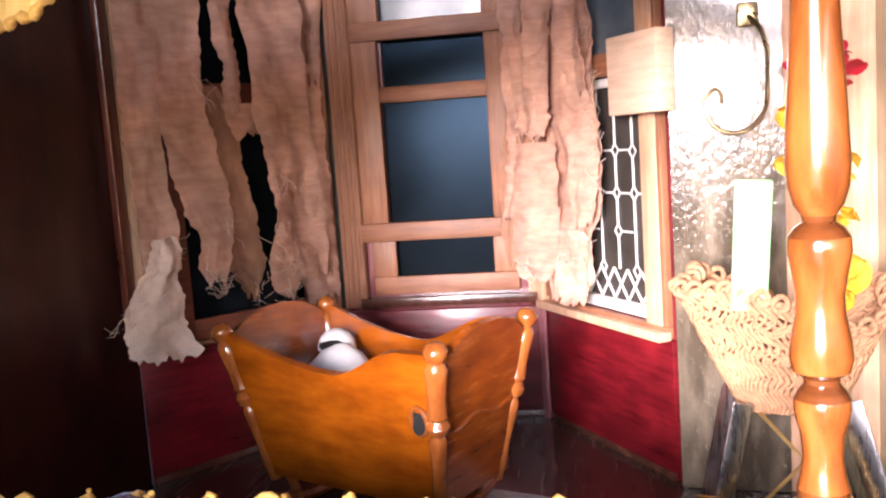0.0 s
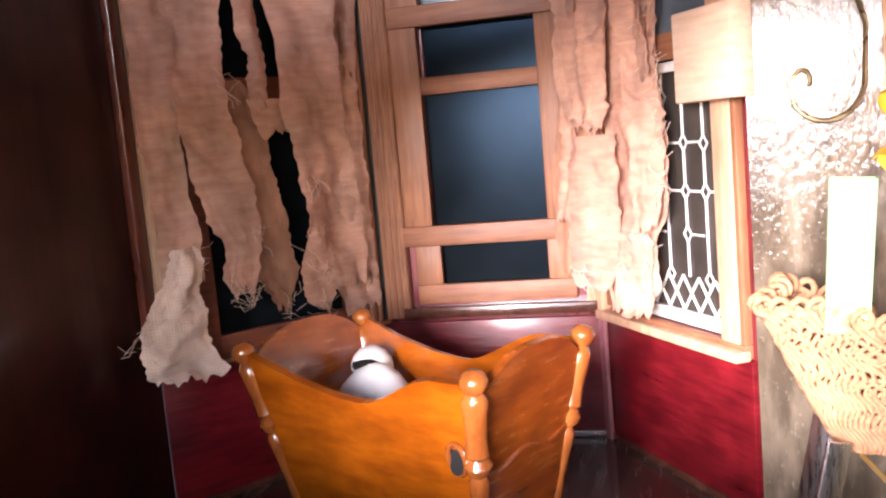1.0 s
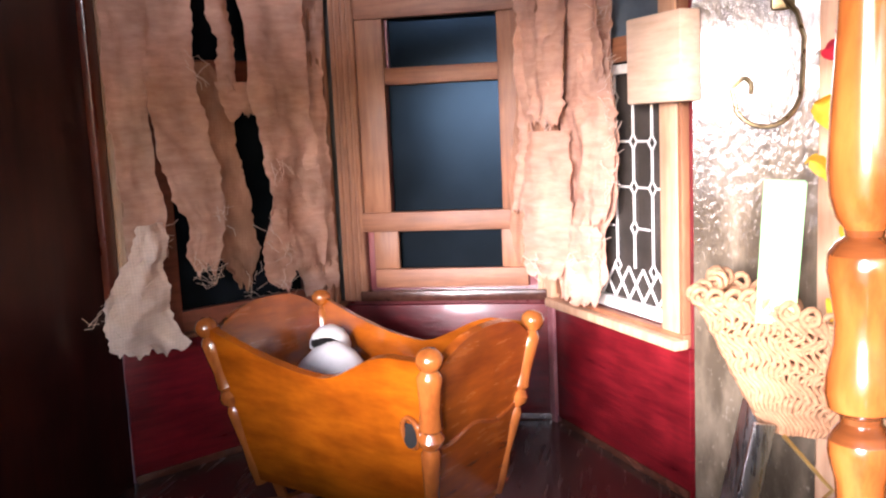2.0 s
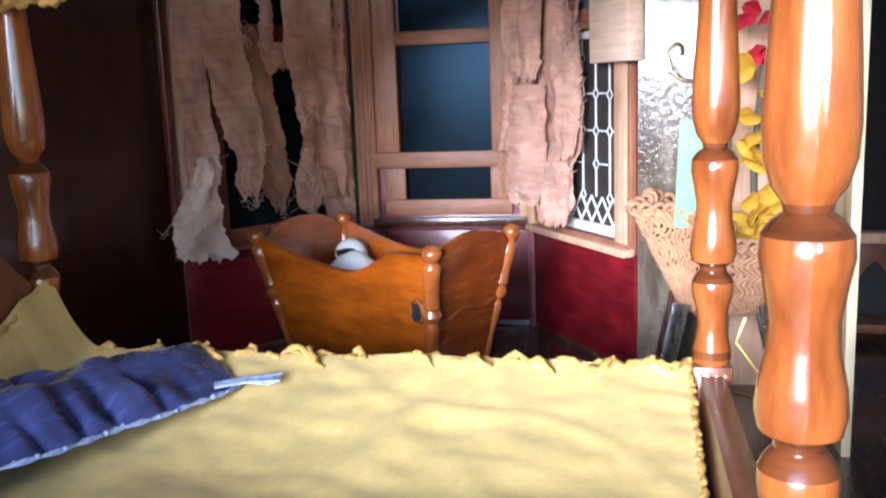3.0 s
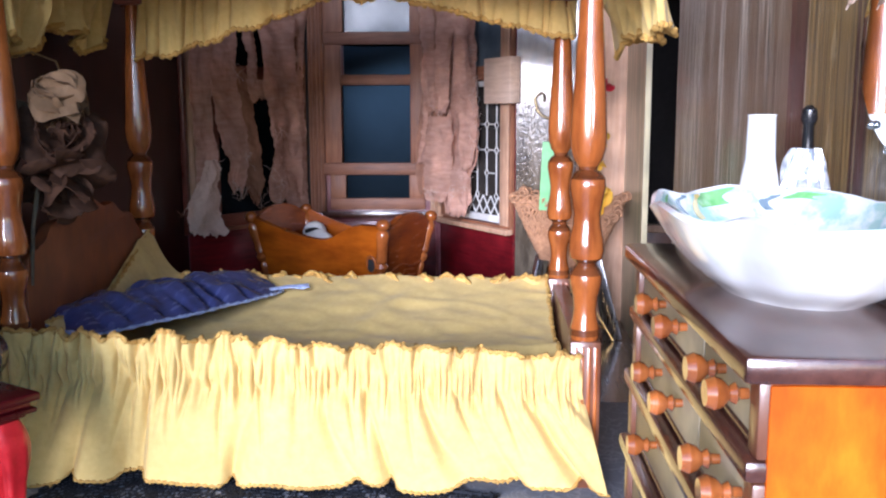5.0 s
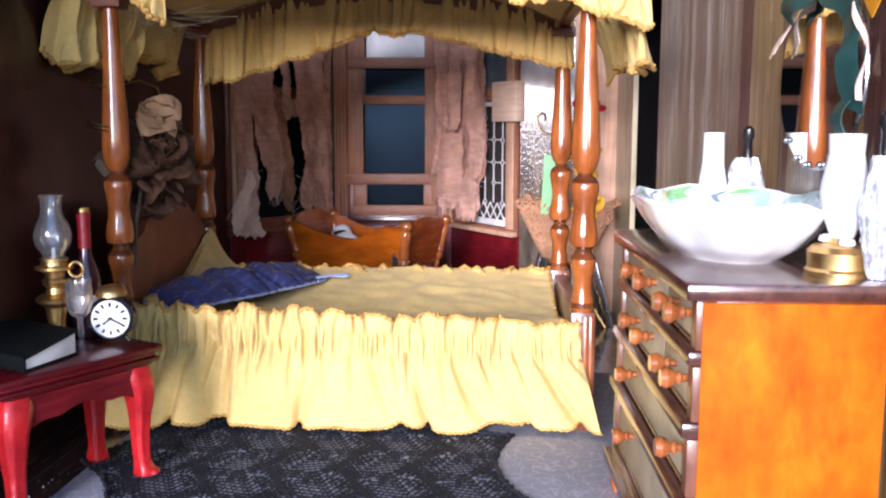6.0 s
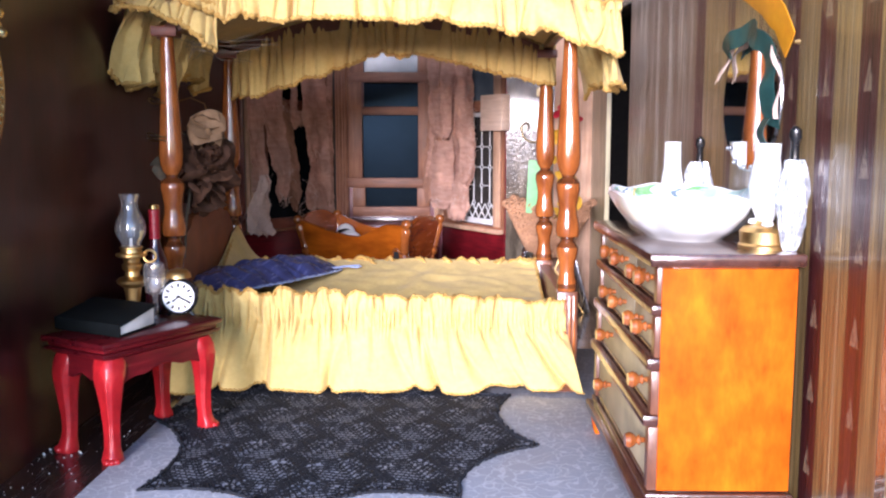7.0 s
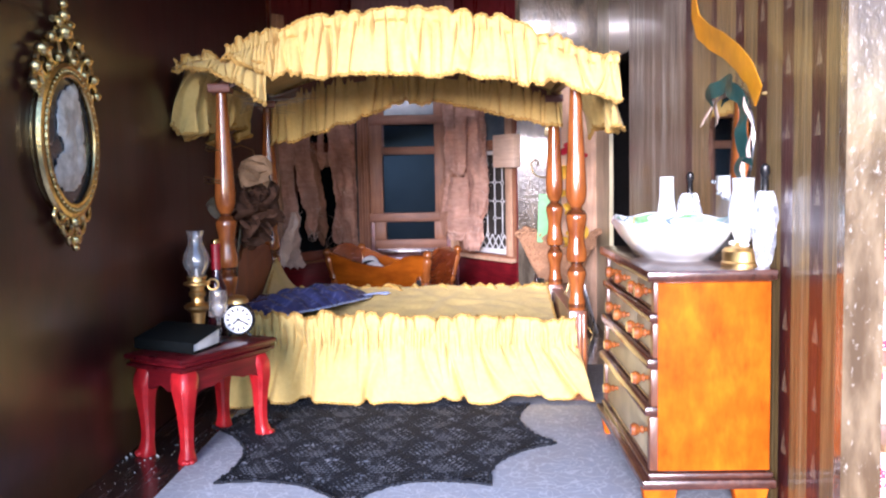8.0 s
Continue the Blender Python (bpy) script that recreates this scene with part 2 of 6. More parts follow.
PINE = mat("stained_pine", (0.20, 0.076, 0.036), (0.37, 0.165, 0.085), 0.5, grain=2.6, stretch=(2.2, 2.2, 0.18), bump=0.2, spread=0.45, fine=0.15)
PINE_H = mat("stained_pine_rail", (0.18, 0.064, 0.03), (0.34, 0.145, 0.074), 0.5, grain=2.6, stretch=(0.2, 1, 2.2), bump=0.2, spread=0.45, fine=0.15)
PALEPINE = mat("pale_pine", (0.46, 0.25, 0.14), (0.64, 0.42, 0.28), 0.55, grain=2.6, stretch=(2, 2, 0.15), bump=0.15, spread=0.5)
RED = mat("red_lacquer", (0.07, 0.003, 0.006), (0.20, 0.010, 0.014), 0.32, grain=1.6, stretch=(0.35, 0.35, 2.8), bump=0.4, coat=0.15, fine=0.12, blotch=0.4, spec=0.35)
RED_TOP = mat("dark_red_lacquer_top", (0.04, 0.002, 0.004), (0.11, 0.006, 0.009), 0.3, grain=1.6, bump=0.25, coat=0.15, spec=0.3, blotch=0.3)
MAHOGANY = mat("mahogany_rail", (0.13, 0.035, 0.018), (0.26, 0.08, 0.045), 0.4, grain=2.6, stretch=(0.3, 1, 2), bump=0.2)
RED_BACK = mat("pink_worn_edge", (0.3, 0.09, 0.11), (0.45, 0.2, 0.2), 0.4, grain=2, bump=0.2)
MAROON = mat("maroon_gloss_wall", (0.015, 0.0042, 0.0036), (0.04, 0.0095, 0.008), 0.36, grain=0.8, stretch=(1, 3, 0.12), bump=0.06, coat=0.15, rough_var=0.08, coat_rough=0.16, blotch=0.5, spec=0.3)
RED_WALL = mat("red_gloss_wall", (0.10, 0.01, 0.014), (0.2, 0.025, 0.03), 0.3, grain=1.1, stretch=(3, 1, 0.25), bump=0.2, coat=0.4)
SLATE = mat("dark_floor_paint", (0.016, 0.011, 0.010), (0.06, 0.035, 0.03), 0.25, grain=1.2, stretch=(4, 0.3, 1), bump=0.3, coat=0.5, fine=0.1)
BASE = mat("house_board", (0.24, 0.18, 0.13), (0.33, 0.25, 0.18), 0.6)
CEIL = mat("ceiling_paint", (0.5, 0.44, 0.36), (0.56, 0.5, 0.42), 0.6)
GREENSTRIPE = mat("green_gold_stripe_paper", (0.20, 0.22, 0.10), (0.5, 0.42, 0.26), 0.35, grain=0.9, stretch=(2.2, 2.2, 0.05), bump=0.1, coat=0.3, spread=0.3)
YELLOW = mat("yellow_cotton", (0.66, 0.465, 0.14), (0.76, 0.57, 0.205), 0.85, grain=4, fine=0.25, fine_grain=18, sheen=0.15, blotch=0.12, through_light=0.12)
LACE = mat("gold_lace", (0.48, 0.26, 0.045), (0.68, 0.43, 0.12), 0.8, grain=9, bump=0.8, fine=0.5, through_light=0.1)
BLUE = mat("blue_satin", (0.02, 0.024, 0.072), (0.055, 0.068, 0.2), 0.26, grain=1.2, stretch=(1, 3, 1), bump=0.2, sheen=0.05, spec=0.6, rough_var=0.08)
BLUETRIM = mat("pale_blue_braid", (0.12, 0.15, 0.3), (0.42, 0.5, 0.7), 0.5, grain=8, bump=0.6)
GAUZE = mat("pink_muslin", (0.56, 0.30, 0.21), (0.78, 0.50, 0.385), 0.9, bump=0.7, grain=1.8, stretch=(0.6, 0.6, 2.2), weave=0.14, threads=7.0, blotch=0.25, through_light=0.3, fine=0.25, fine_grain=14)
PALEGAUZE = mat("pale_muslin", (0.70, 0.52, 0.42), (0.80, 0.63, 0.53), 0.9, grain=5, weave=0.16, threads=3.6, blotch=0.1, through_light=0.2, fine=0.25, fine_grain=14)
# Darker brown for rear strips: shade behind the front layers put into the colour.
SHADEDGAUZE = mat("brown_shaded_muslin", (0.38, 0.18, 0.11), (0.52, 0.28, 0.18), 0.9, grain=3, stretch=(1, 1, 0.4), weave=0.16, threads=3.6, blotch=0.3, through_light=0.2, fine=0.25, fine_grain=14)
RAWPINE = mat("raw_pine_block", (0.60, 0.42, 0.30), (0.78, 0.60, 0.47), 0.6, grain=2.0, stretch=(0.3, 1, 2.6), bump=0.1, spread=0.4, blotch=0.12)
WHITE = mat("white_cloth", (0.72, 0.71, 0.70), (0.8, 0.79, 0.78), 0.8, grain=4, weave=0.2, bump=0.1, blotch=0.1)
# Black fill for gaps and holes: their shade put into the colour.
RECESS_SHADE = mat("painted_recess_shade", (0.004, 0.004, 0.004), (0.008, 0.007, 0.006), 0.6)
PORCELAIN = mat("white_porcelain", (0.76, 0.78, 0.77), (0.8, 0.81, 0.8), 0.18, blotch=0.05, coat=0.5, bump=0.05)
FLORAL = mat("green_floral_porcelain", (0.40, 0.60, 0.56), (0.78, 0.8, 0.79), 0.2, grain=1.3, spread=0.12, coat=0.5, blotch=0.1)
GLAZEGREEN = mat("leaf_green_glaze", (0.12, 0.36, 0.10), (0.30, 0.55, 0.25), 0.2, grain=2.5, coat=0.5)
GLAZEGOLD = mat("yellow_glaze", (0.62, 0.45, 0.12), (0.75, 0.62, 0.3), 0.2, grain=2.5, coat=0.5)
GLAZEBLUE = mat("grey_blue_glaze", (0.12, 0.17, 0.22), (0.3, 0.38, 0.42), 0.2, grain=2.5, coat=0.5)
BRASS = mat("brass", (0.66, 0.42, 0.15), (0.8, 0.55, 0.22), 0.36, metal=1.0, bump=0.1)
OLDGOLD = mat("old_gold", (0.55, 0.40, 0.15), (0.85, 0.68, 0.34), 0.17, metal=1.0, grain=6, bump=0.5)
SILVER = mat("brushed_steel", (0.45, 0.45, 0.47), (0.7, 0.7, 0.72), 0.28, metal=1.0, grain=3, stretch=(3, 3, 0.3), bump=0.2)
WIRE = mat("dull_bronze_wire", (0.24, 0.18, 0.09), (0.4, 0.32, 0.18), 0.3, metal=1.0)
BLACKBOOK = mat("black_leatherette", (0.004, 0.005, 0.005), (0.009, 0.011, 0.011), 0.75, fine=0.2, spec=0.08)
PAPER = mat("white_paper", (0.7, 0.69, 0.66), (0.8, 0.79, 0.76), 0.8, grain=8, stretch=(0.1, 0.1, 6), bump=0.3)
BLACK = mat("black_enamel", (0.008, 0.008, 0.009), (0.014, 0.014, 0.015), 0.25)
DIAL = mat("white_dial", (0.78, 0.78, 0.76), (0.8, 0.8, 0.79), 0.4, blotch=0.03)
FOIL = mat("red_foil", (0.15, 0.003, 0.008), (0.24, 0.006, 0.014), 0.3, coat=0.4)


def thin_glass(name, gloss, haze):
    """Blown glass a fraction of a millimetre thick: see-through, a little gloss, a little haze."""
    m = bpy.data.materials.new(name)
    m.use_nodes = True
    n, l = m.node_tree.nodes, m.node_tree.links
    n.remove(n["Principled BSDF"])
    tr, gl, df = n.new("ShaderNodeBsdfTransparent"), n.new("ShaderNodeBsdfGlossy"), n.new("ShaderNodeBsdfDiffuse")
    gl.inputs["Roughness"].default_value = 0.04
    lw = n.new("ShaderNodeLayerWeight")
    lw.inputs["Blend"].default_value = 0.3
    m1, m2 = n.new("ShaderNodeMixShader"), n.new("ShaderNodeMixShader")
    l.new(node_math(n, l, "ADD", node_math(n, l, "MULTIPLY", lw.outputs["Fresnel"], 0.6), gloss), m1.inputs["Fac"])
    l.new(tr.outputs["BSDF"], m1.inputs[1])
    l.new(gl.outputs["BSDF"], m1.inputs[2])
    m2.inputs["Fac"].default_value = haze
    l.new(m1.outputs["Shader"], m2.inputs[1])
    l.new(df.outputs["BSDF"], m2.inputs[2])
    l.new(m2.outputs["Shader"], n["Material Output"].inputs["Surface"])
    return m


CLEAR = thin_glass("clear_glass", 0.06, 0.03)
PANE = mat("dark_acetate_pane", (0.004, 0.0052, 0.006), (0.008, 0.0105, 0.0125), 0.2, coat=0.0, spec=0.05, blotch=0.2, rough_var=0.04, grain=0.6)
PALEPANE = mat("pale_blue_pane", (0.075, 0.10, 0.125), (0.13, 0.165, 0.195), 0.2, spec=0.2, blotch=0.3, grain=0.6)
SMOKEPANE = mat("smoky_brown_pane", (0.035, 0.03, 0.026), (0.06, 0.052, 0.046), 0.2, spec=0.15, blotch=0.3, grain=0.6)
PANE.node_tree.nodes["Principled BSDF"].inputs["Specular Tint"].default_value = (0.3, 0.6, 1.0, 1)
LEAD = mat("white_lattice", (0.66, 0.65, 0.62), (0.78, 0.77, 0.75), 0.4, bump=0.1)
MIRROR = mat("mirror_glass", (0.8, 0.82, 0.82), (0.82, 0.83, 0.83), 0.03, metal=1.0, rough_var=0.01, blotch=0.02)
GREENRIB = mat("teal_ribbon", (0.008, 0.035, 0.032), (0.022, 0.075, 0.066), 0.5, grain=2, bump=0.1, spec=0.3)
ORANGERIB = mat("amber_satin_ribbon", (0.6, 0.22, 0.004), (0.72, 0.32, 0.01), 0.5, grain=2, bump=0.1, spec=0.2)
CREAM = mat("cream_painted_drawer", (0.3, 0.24, 0.14), (0.42, 0.34, 0.21), 0.45, grain=2, bump=0.1)
STRAW = mat("tan_crochet_thread", (0.24, 0.115, 0.055), (0.46, 0.25, 0.13), 0.85, grain=6, bump=0.5, fine=0.4)
CARD = mat("pale_green_card", (0.17, 0.43, 0.17), (0.25, 0.51, 0.24), 0.6, blotch=0.08)
CARDINK = mat("dark_green_ink", (0.03, 0.14, 0.08), (0.05, 0.2, 0.12), 0.6)
YELLOWLEAF = mat("yellow_silk_leaf", (0.72, 0.36, 0.015), (0.85, 0.55, 0.05), 0.6, grain=3, bump=0.3, through_light=0.3)
REDLEAF = mat("red_silk_petal", (0.55, 0.01, 0.03), (0.7, 0.03, 0.06), 0.6, through_light=0.2)
HEADWOOD = mat("brown_headboard_wood", (0.15, 0.042, 0.014), (0.23, 0.072, 0.025), 0.5, grain=2, stretch=(1, 1, 0.4), bump=0.1)
DUSTYROSE = mat("dusty_silk_petal", (0.03, 0.013, 0.007), (0.095, 0.045, 0.024), 0.8, grain=2, bump=0.3, blotch=0.4, spec=0.2)
DEADLEAF = mat("withered_leaf", (0.05, 0.045, 0.028), (0.13, 0.1, 0.06), 0.75, grain=3, bump=0.4)
SHAWL = mat("black_lace_yarn", (0.008, 0.009, 0.012), (0.026, 0.029, 0.037), 0.85, grain=9, bump=0.9, fine=0.6, spec=0.25)
TREAD = mat("oak_tread", (0.42, 0.23, 0.11), (0.58, 0.36, 0.19), 0.4, grain=2.4, stretch=(0.25, 2, 2), bump=0.15, coat=0.2)
PINKGLASS = mat("cameo_ground", (0.012, 0.016, 0.022), (0.02, 0.026, 0.034), 0.25, coat=0.5)
CAMEO = mat("ivory_relief", (0.34, 0.32, 0.29), (0.74, 0.71, 0.66), 0.4, grain=2.0, bump=0.4, spread=0.35)
CELLO = mat("crumpled_foil", (0.35, 0.37, 0.4), (0.8, 0.82, 0.85), 0.25, metal=0.4, grain=3, bump=0.4, spread=0.2)
CORNERWOOD = mat("red_brown_strip", (0.09, 0.018, 0.01), (0.2, 0.05, 0.03), 0.3, grain=2, stretch=(1, 1, 0.2), bump=0.2, coat=0.4)
STONE = mat("paved_ground", (0.085, 0.09, 0.1), (0.14, 0.145, 0.155), 0.8, grain=0.05, bump=0.2)
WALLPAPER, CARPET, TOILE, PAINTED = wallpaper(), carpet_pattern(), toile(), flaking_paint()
# Near-black walls: the darkness of the unlit hall put into the colour.
HALLSHADE = mat("painted_hall_shade", (0.006, 0.005, 0.005), (0.014, 0.011, 0.010), 0.6, spec=0.2)
SILVERED = flaking_paint("silvered_brown_paint", (0.065, 0.05, 0.034), (0.17, 0.135, 0.095), (0.22, 0.185, 0.14))


# ---- mesh helpers (centimetres) ----
def box(bm, x0, x1, y0, y1, z0, z1, bevel=0.0, m=None):
    mat4 = Matrix.Translation(((x0 + x1) / 2, (y0 + y1) / 2, (z0 + z1) / 2)) @ Matrix.Diagonal((x1 - x0, y1 - y0, z1 - z0, 1))
    r = bmesh.ops.create_cube(bm, size=1, matrix=(m @ mat4) if m else mat4)
    if bevel:
        edges = list({e for v in r["verts"] for e in v.link_edges})
        bmesh.ops.bevel(bm, geom=edges, offset=bevel, segments=2, affect="EDGES", profile=0.5)
    return bm


def slab(*args, **kw):
    return box(bmesh.new(), *args, **kw)


def lathe(profile, seg=20, m=None, bm=None, squash=1.0):
    bm = bm or bmesh.new()
    rings = []
    for r, z in profile:
        ring = []
        for i in range(seg):
            a = 2 * math.pi * i / seg
            p = Vector((r * math.cos(a), r * math.sin(a) * squash, z))
            ring.append(bm.verts.new(m @ p if m else p))
        rings.append(ring)
    for a, b in zip(rings, rings[1:]):
        for i in range(seg):
            bm.faces.new((a[i], a[(i + 1) % seg], b[(i + 1) % seg], b[i]))
    bm.faces.new(rings[0][::-1])
    bm.faces.new(rings[-1])
    return bm


def tube(points, radius, seg=6, bm=None, closed=False):
    bm = bm or bmesh.new()
    pts = [Vector(p) for p in points]
    n = len(pts)
    rings = []
    side = None
    for i, p in enumerate(pts):
        a, b = pts[(i - 1) % n if closed else max(0, i - 1)], pts[(i + 1) % n if closed else min(n - 1, i + 1)]
        d = (b - a).normalized() if (b - a).length > 1e-9 else Vector((0, 0, 1))
        if side is None or abs(side.dot(d)) > 0.98:
            side = d.orthogonal()
        side = (side - d * side.dot(d)).normalized()
        up = d.cross(side)
        r = radius(i / max(1, n - 1)) if callable(radius) else radius
        rings.append([bm.verts.new(p + (side * math.cos(2 * math.pi * k / seg) + up * math.sin(2 * math.pi * k / seg)) * r) for k in range(seg)])
    pairs = list(zip(rings, rings[1:])) + ([(rings[-1], rings[0])] if closed else [])
    for a, b in pairs:
        for k in range(seg):
            bm.faces.new((a[k], a[(k + 1) % seg], b[(k + 1) % seg], b[k]))
    if not closed:
        bm.faces.new(rings[0][::-1])
        bm.faces.new(rings[-1])
    return bm


def prism(outline, z0, z1, bevel=0.0, m=None, bm=None):
    """A plan outline (x, y), extruded from z0 to z1."""
    bm = bm or bmesh.new()
    lo = [bm.verts.new(m @ Vector((x, y, z0)) if m else (x, y, z0)) for x, y in outline]
    hi = [bm.verts.new(m @ Vector((x, y, z1)) if m else (x, y, z1)) for x, y in outline]
    n = len(outline)
    faces = [bm.faces.new(lo[::-1]), bm.faces.new(hi)]
    for i in range(n):
        faces.append(bm.faces.new((lo[i], lo[(i + 1) % n], hi[(i + 1) % n], hi[i])))
    if bevel:
        bmesh.ops.bevel(bm, geom=list({e for f in faces[:2] for e in f.edges}), offset=bevel, segments=2, affect="EDGES", profile=0.5)
    return bm


def bars(rows):
    """Many small bars in one mesh; rows: (x, y, z, turn in degrees, half length, half width, half height)."""
    verts, faces = [], []
    for x, y, z, turn, a, b, h in rows:
        c, s, k = math.cos(radians(turn)), math.sin(radians(turn)), len(verts)
        for w in (-h, h):
            verts += [(x + c * u - s * v, y + s * u + c * v, z + w) for u, v in ((-a, -b), (a, -b), (a, b), (-a, b))]
        faces += [(k, k + 3, k + 2, k + 1), (k + 4, k + 5, k + 6, k + 7)] + [(k + i, k + (i + 1) % 4, k + 4 + (i + 1) % 4, k + 4 + i) for i in range(4)]
    me = bpy.data.meshes.new("bars")
    me.from_pydata(verts, [], faces)
    bm = bmesh.new()
    bm.from_mesh(me)
    bpy.data.meshes.remove(me)
    return bm


def sheet(fn, nu, nv, thick=0.04, bm=None, keep=None):
    """A cloth of real thickness: fn(u, v) gives its middle; keep(u, v) may leave tears."""
    bm = bm or bmesh.new()
    P = [[Vector(fn(i / nu, j / nv)) for j in range(nv + 1)] for i in range(nu + 1)]
    T, B = [], []
    for i in range(nu + 1):
        t_row, b_row = [], []
        for j in range(nv + 1):
            du = P[min(i + 1, nu)][j] - P[max(i - 1, 0)][j]
            dv = P[i][min(j + 1, nv)] - P[i][max(j - 1, 0)]
            nrm = du.cross(dv)
            nrm = nrm.normalized() if nrm.length > 1e-9 else Vector((0, 0, 1))
            t_row.append(bm.verts.new(P[i][j] + nrm * thick / 2))
            b_row.append(bm.verts.new(P[i][j] - nrm * thick / 2))
        T.append(t_row)
        B.append(b_row)
    on = [[keep is None or keep((i + 0.5) / nu, (j + 0.5) / nv) for j in range(nv)] for i in range(nu)]
    for i in range(nu):
        for j in range(nv):
            if not on[i][j]:
                continue
            bm.faces.new((T[i][j], T[i + 1][j], T[i + 1][j + 1], T[i][j + 1]))
            bm.faces.new((B[i][j], B[i][j + 1], B[i + 1][j + 1], B[i + 1][j]))
            for di, dj, a, b in ((-1, 0, (i, j + 1), (i, j)), (1, 0, (i + 1, j), (i + 1, j + 1)), (0, -1, (i, j), (i + 1, j)), (0, 1, (i + 1, j + 1), (i, j + 1))):
                k, q = i + di, j + dj
                if not (0 <= k < nu and 0 <= q < nv) or not on[k][q]:
                    bm.faces.new((T[b[0]][b[1]], T[a[0]][a[1]], B[a[0]][a[1]], B[b[0]][b[1]]))
    loose = [v for v in bm.verts if not v.link_faces]
    bmesh.ops.delete(bm, geom=loose, context="VERTS")
    return bm


def wob(x, y=0.0, z=0.0):
    return noise.noise(Vector((x, y, z)))


def lerp_table(table, x):
    for (x0, *a), (x1, *b) in zip(table, table[1:]):
        if x <= x1:
            f = max(0.0, (x - x0) / (x1 - x0))
            return [p + (q - p) * f for p, q in zip(a, b)]
    return list(table[-1][1:])


def thing(name, x, y, z, rz=0.0, label="", category="", group=""):
    e = new(name)
    e.empty_display_size = 0.01
    e.matrix_basis = pose(x * U, y * U, z * U, 0, 0, rz)
    return tagged(e, label, category, group)


def part(name, bm, material, parent=None, label="", sharp=38, kind=""):
    bmesh.ops.recalc_face_normals(bm, faces=bm.faces)
    bmesh.ops.scale(bm, vec=(U, U, U), verts=bm.verts)
    me = bpy.data.meshes.new(name)
    bm.to_mesh(me)
    bm.free()
    me.materials.append(material)
    me.polygons.foreach_set("use_smooth", [True] * len(me.polygons))
    me.set_sharp_from_angle(angle=radians(sharp))
    ob = new(name, me)
    ob.parent = parent
    return tagged(ob, label, kind=kind)


def setting(name, bm, material, label, category):
    ob = part(name, bm, material)
    return tagged(ob, label, category, kind="structure")


def wall_frame(a, b):
    """Local frame of a wall from plan point a to b: x along it, y into the wall, z up."""
    ang = math.degrees(math.atan2(b[1] - a[1], b[0] - a[0]))
    return pose(a[0], a[1], 0, 0, 0, ang), math.hypot(b[0] - a[0], b[1] - a[1]), ang


# ---- the shell of the house ----
TOP, FRONT = 27.0, -24.0
LW = -20.2
setting("ground", slab(-3000, 3000, -3000, 3000, -12, -11), STONE, "pale grey paved ground outside the open house", "ground")
setting("base_board", slab(-24, 22, FRONT - 2, 38, -10.9, -0.61), BASE, "plain brown board under the house", "board")
setting("floor", slab(-21.6, 19, FRONT, 36, -0.6, 0), SLATE, "dark brown glossy painted wooden floor", "floor")
setting("ceiling", slab(-21.6, 19, FRONT, 36, TOP, TOP + 0.8), CEIL, "plain pale painted ceiling", "ceiling")
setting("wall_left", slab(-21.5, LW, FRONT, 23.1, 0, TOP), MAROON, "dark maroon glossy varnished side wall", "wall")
RF, RB = (4.95, -19.6), (4.6, 10.3)
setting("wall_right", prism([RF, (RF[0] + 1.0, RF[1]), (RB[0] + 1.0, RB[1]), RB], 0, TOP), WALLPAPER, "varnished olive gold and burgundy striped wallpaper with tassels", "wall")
setting("trim_front_edge", prism([(RF[0] - 0.06, RF[1] - 0.5), (RF[0] + 1.06, RF[1] - 0.5), (RF[0] + 1.06, RF[1] - 0.02), (RF[0] - 0.06, RF[1] - 0.02)], 0, TOP, 0.05), PAINTED, "lumpy glossy brown painted edge of the partition", "trim")
setting("wall_right_rear", prism([(4.35, 16.3), (4.62, 16.3), (4.72, 23.0), (4.45, 23.0)], 0, TOP), GREENSTRIPE, "pale green and gold striped wall beyond the doorway", "wall")
setting("wall_over_door", prism([(4.6, 10.32), (5.6, 10.32), (5.35, 16.28), (4.35, 16.28)], 19.0, TOP), PAINTED, "brown painted lintel over the doorway", "wall")
setting("pillar", prism([(-1.53, 22.9), (1.75, 22.5), (1.85, 23.6), (-1.4, 24.2)], 0, TOP, 0.08), SILVERED, "glossy lumpy brown and silver painted pillar", "pillar")
setting("lintel", slab(-1.3, 4.55, 21.9, 22.4, 19.8, TOP, 0.06), SILVERED, "glossy lumpy silvery painted beam over the corner", "beam")
setting("wall_back_corner", prism([(1.72, 22.7), (4.5, 22.9), (4.5, 23.9), (1.72, 23.9)], 0, TOP), PALEPINE, "pale cream wooden back wall in the corner", "wall")

setting("trim_bay_corner", slab(LW + 0.005, LW + 0.28, 22.35, 22.95, 4.75, TOP, 0.05), CORNERWOOD, "red-brown wooden corner strip beside the window", "trim")

# ---- the bay: three windows over red wainscot ----
def bay_wall(name, a, b, openings, low, label):
    """Upper bay wall in pine with rectangular openings (x0, x1, z0, z1), over z = low."""
    m, length, ang = wall_frame(a, b)
    bm = bmesh.new()
    xs = sorted({0.0, length, *[o[0] for o in openings], *[o[1] for o in openings]})
    for x0, x1 in zip(xs, xs[1:]):
        holes = sorted((o[2], o[3]) for o in openings if o[0] <= x0 + 1e-6 and o[1] >= x1 - 1e-6)
        z = low
        for h0, h1 in holes:
            if h0 > z:
                box(bm, x0, x1, 0.0, 0.9, z, h0, m=m)
            z = h1
        if z < TOP:
            box(bm, x0, x1, 0.0, 0.9, z, TOP, m=m)
    return setting(name, bm, RED_WALL, label, "wall")


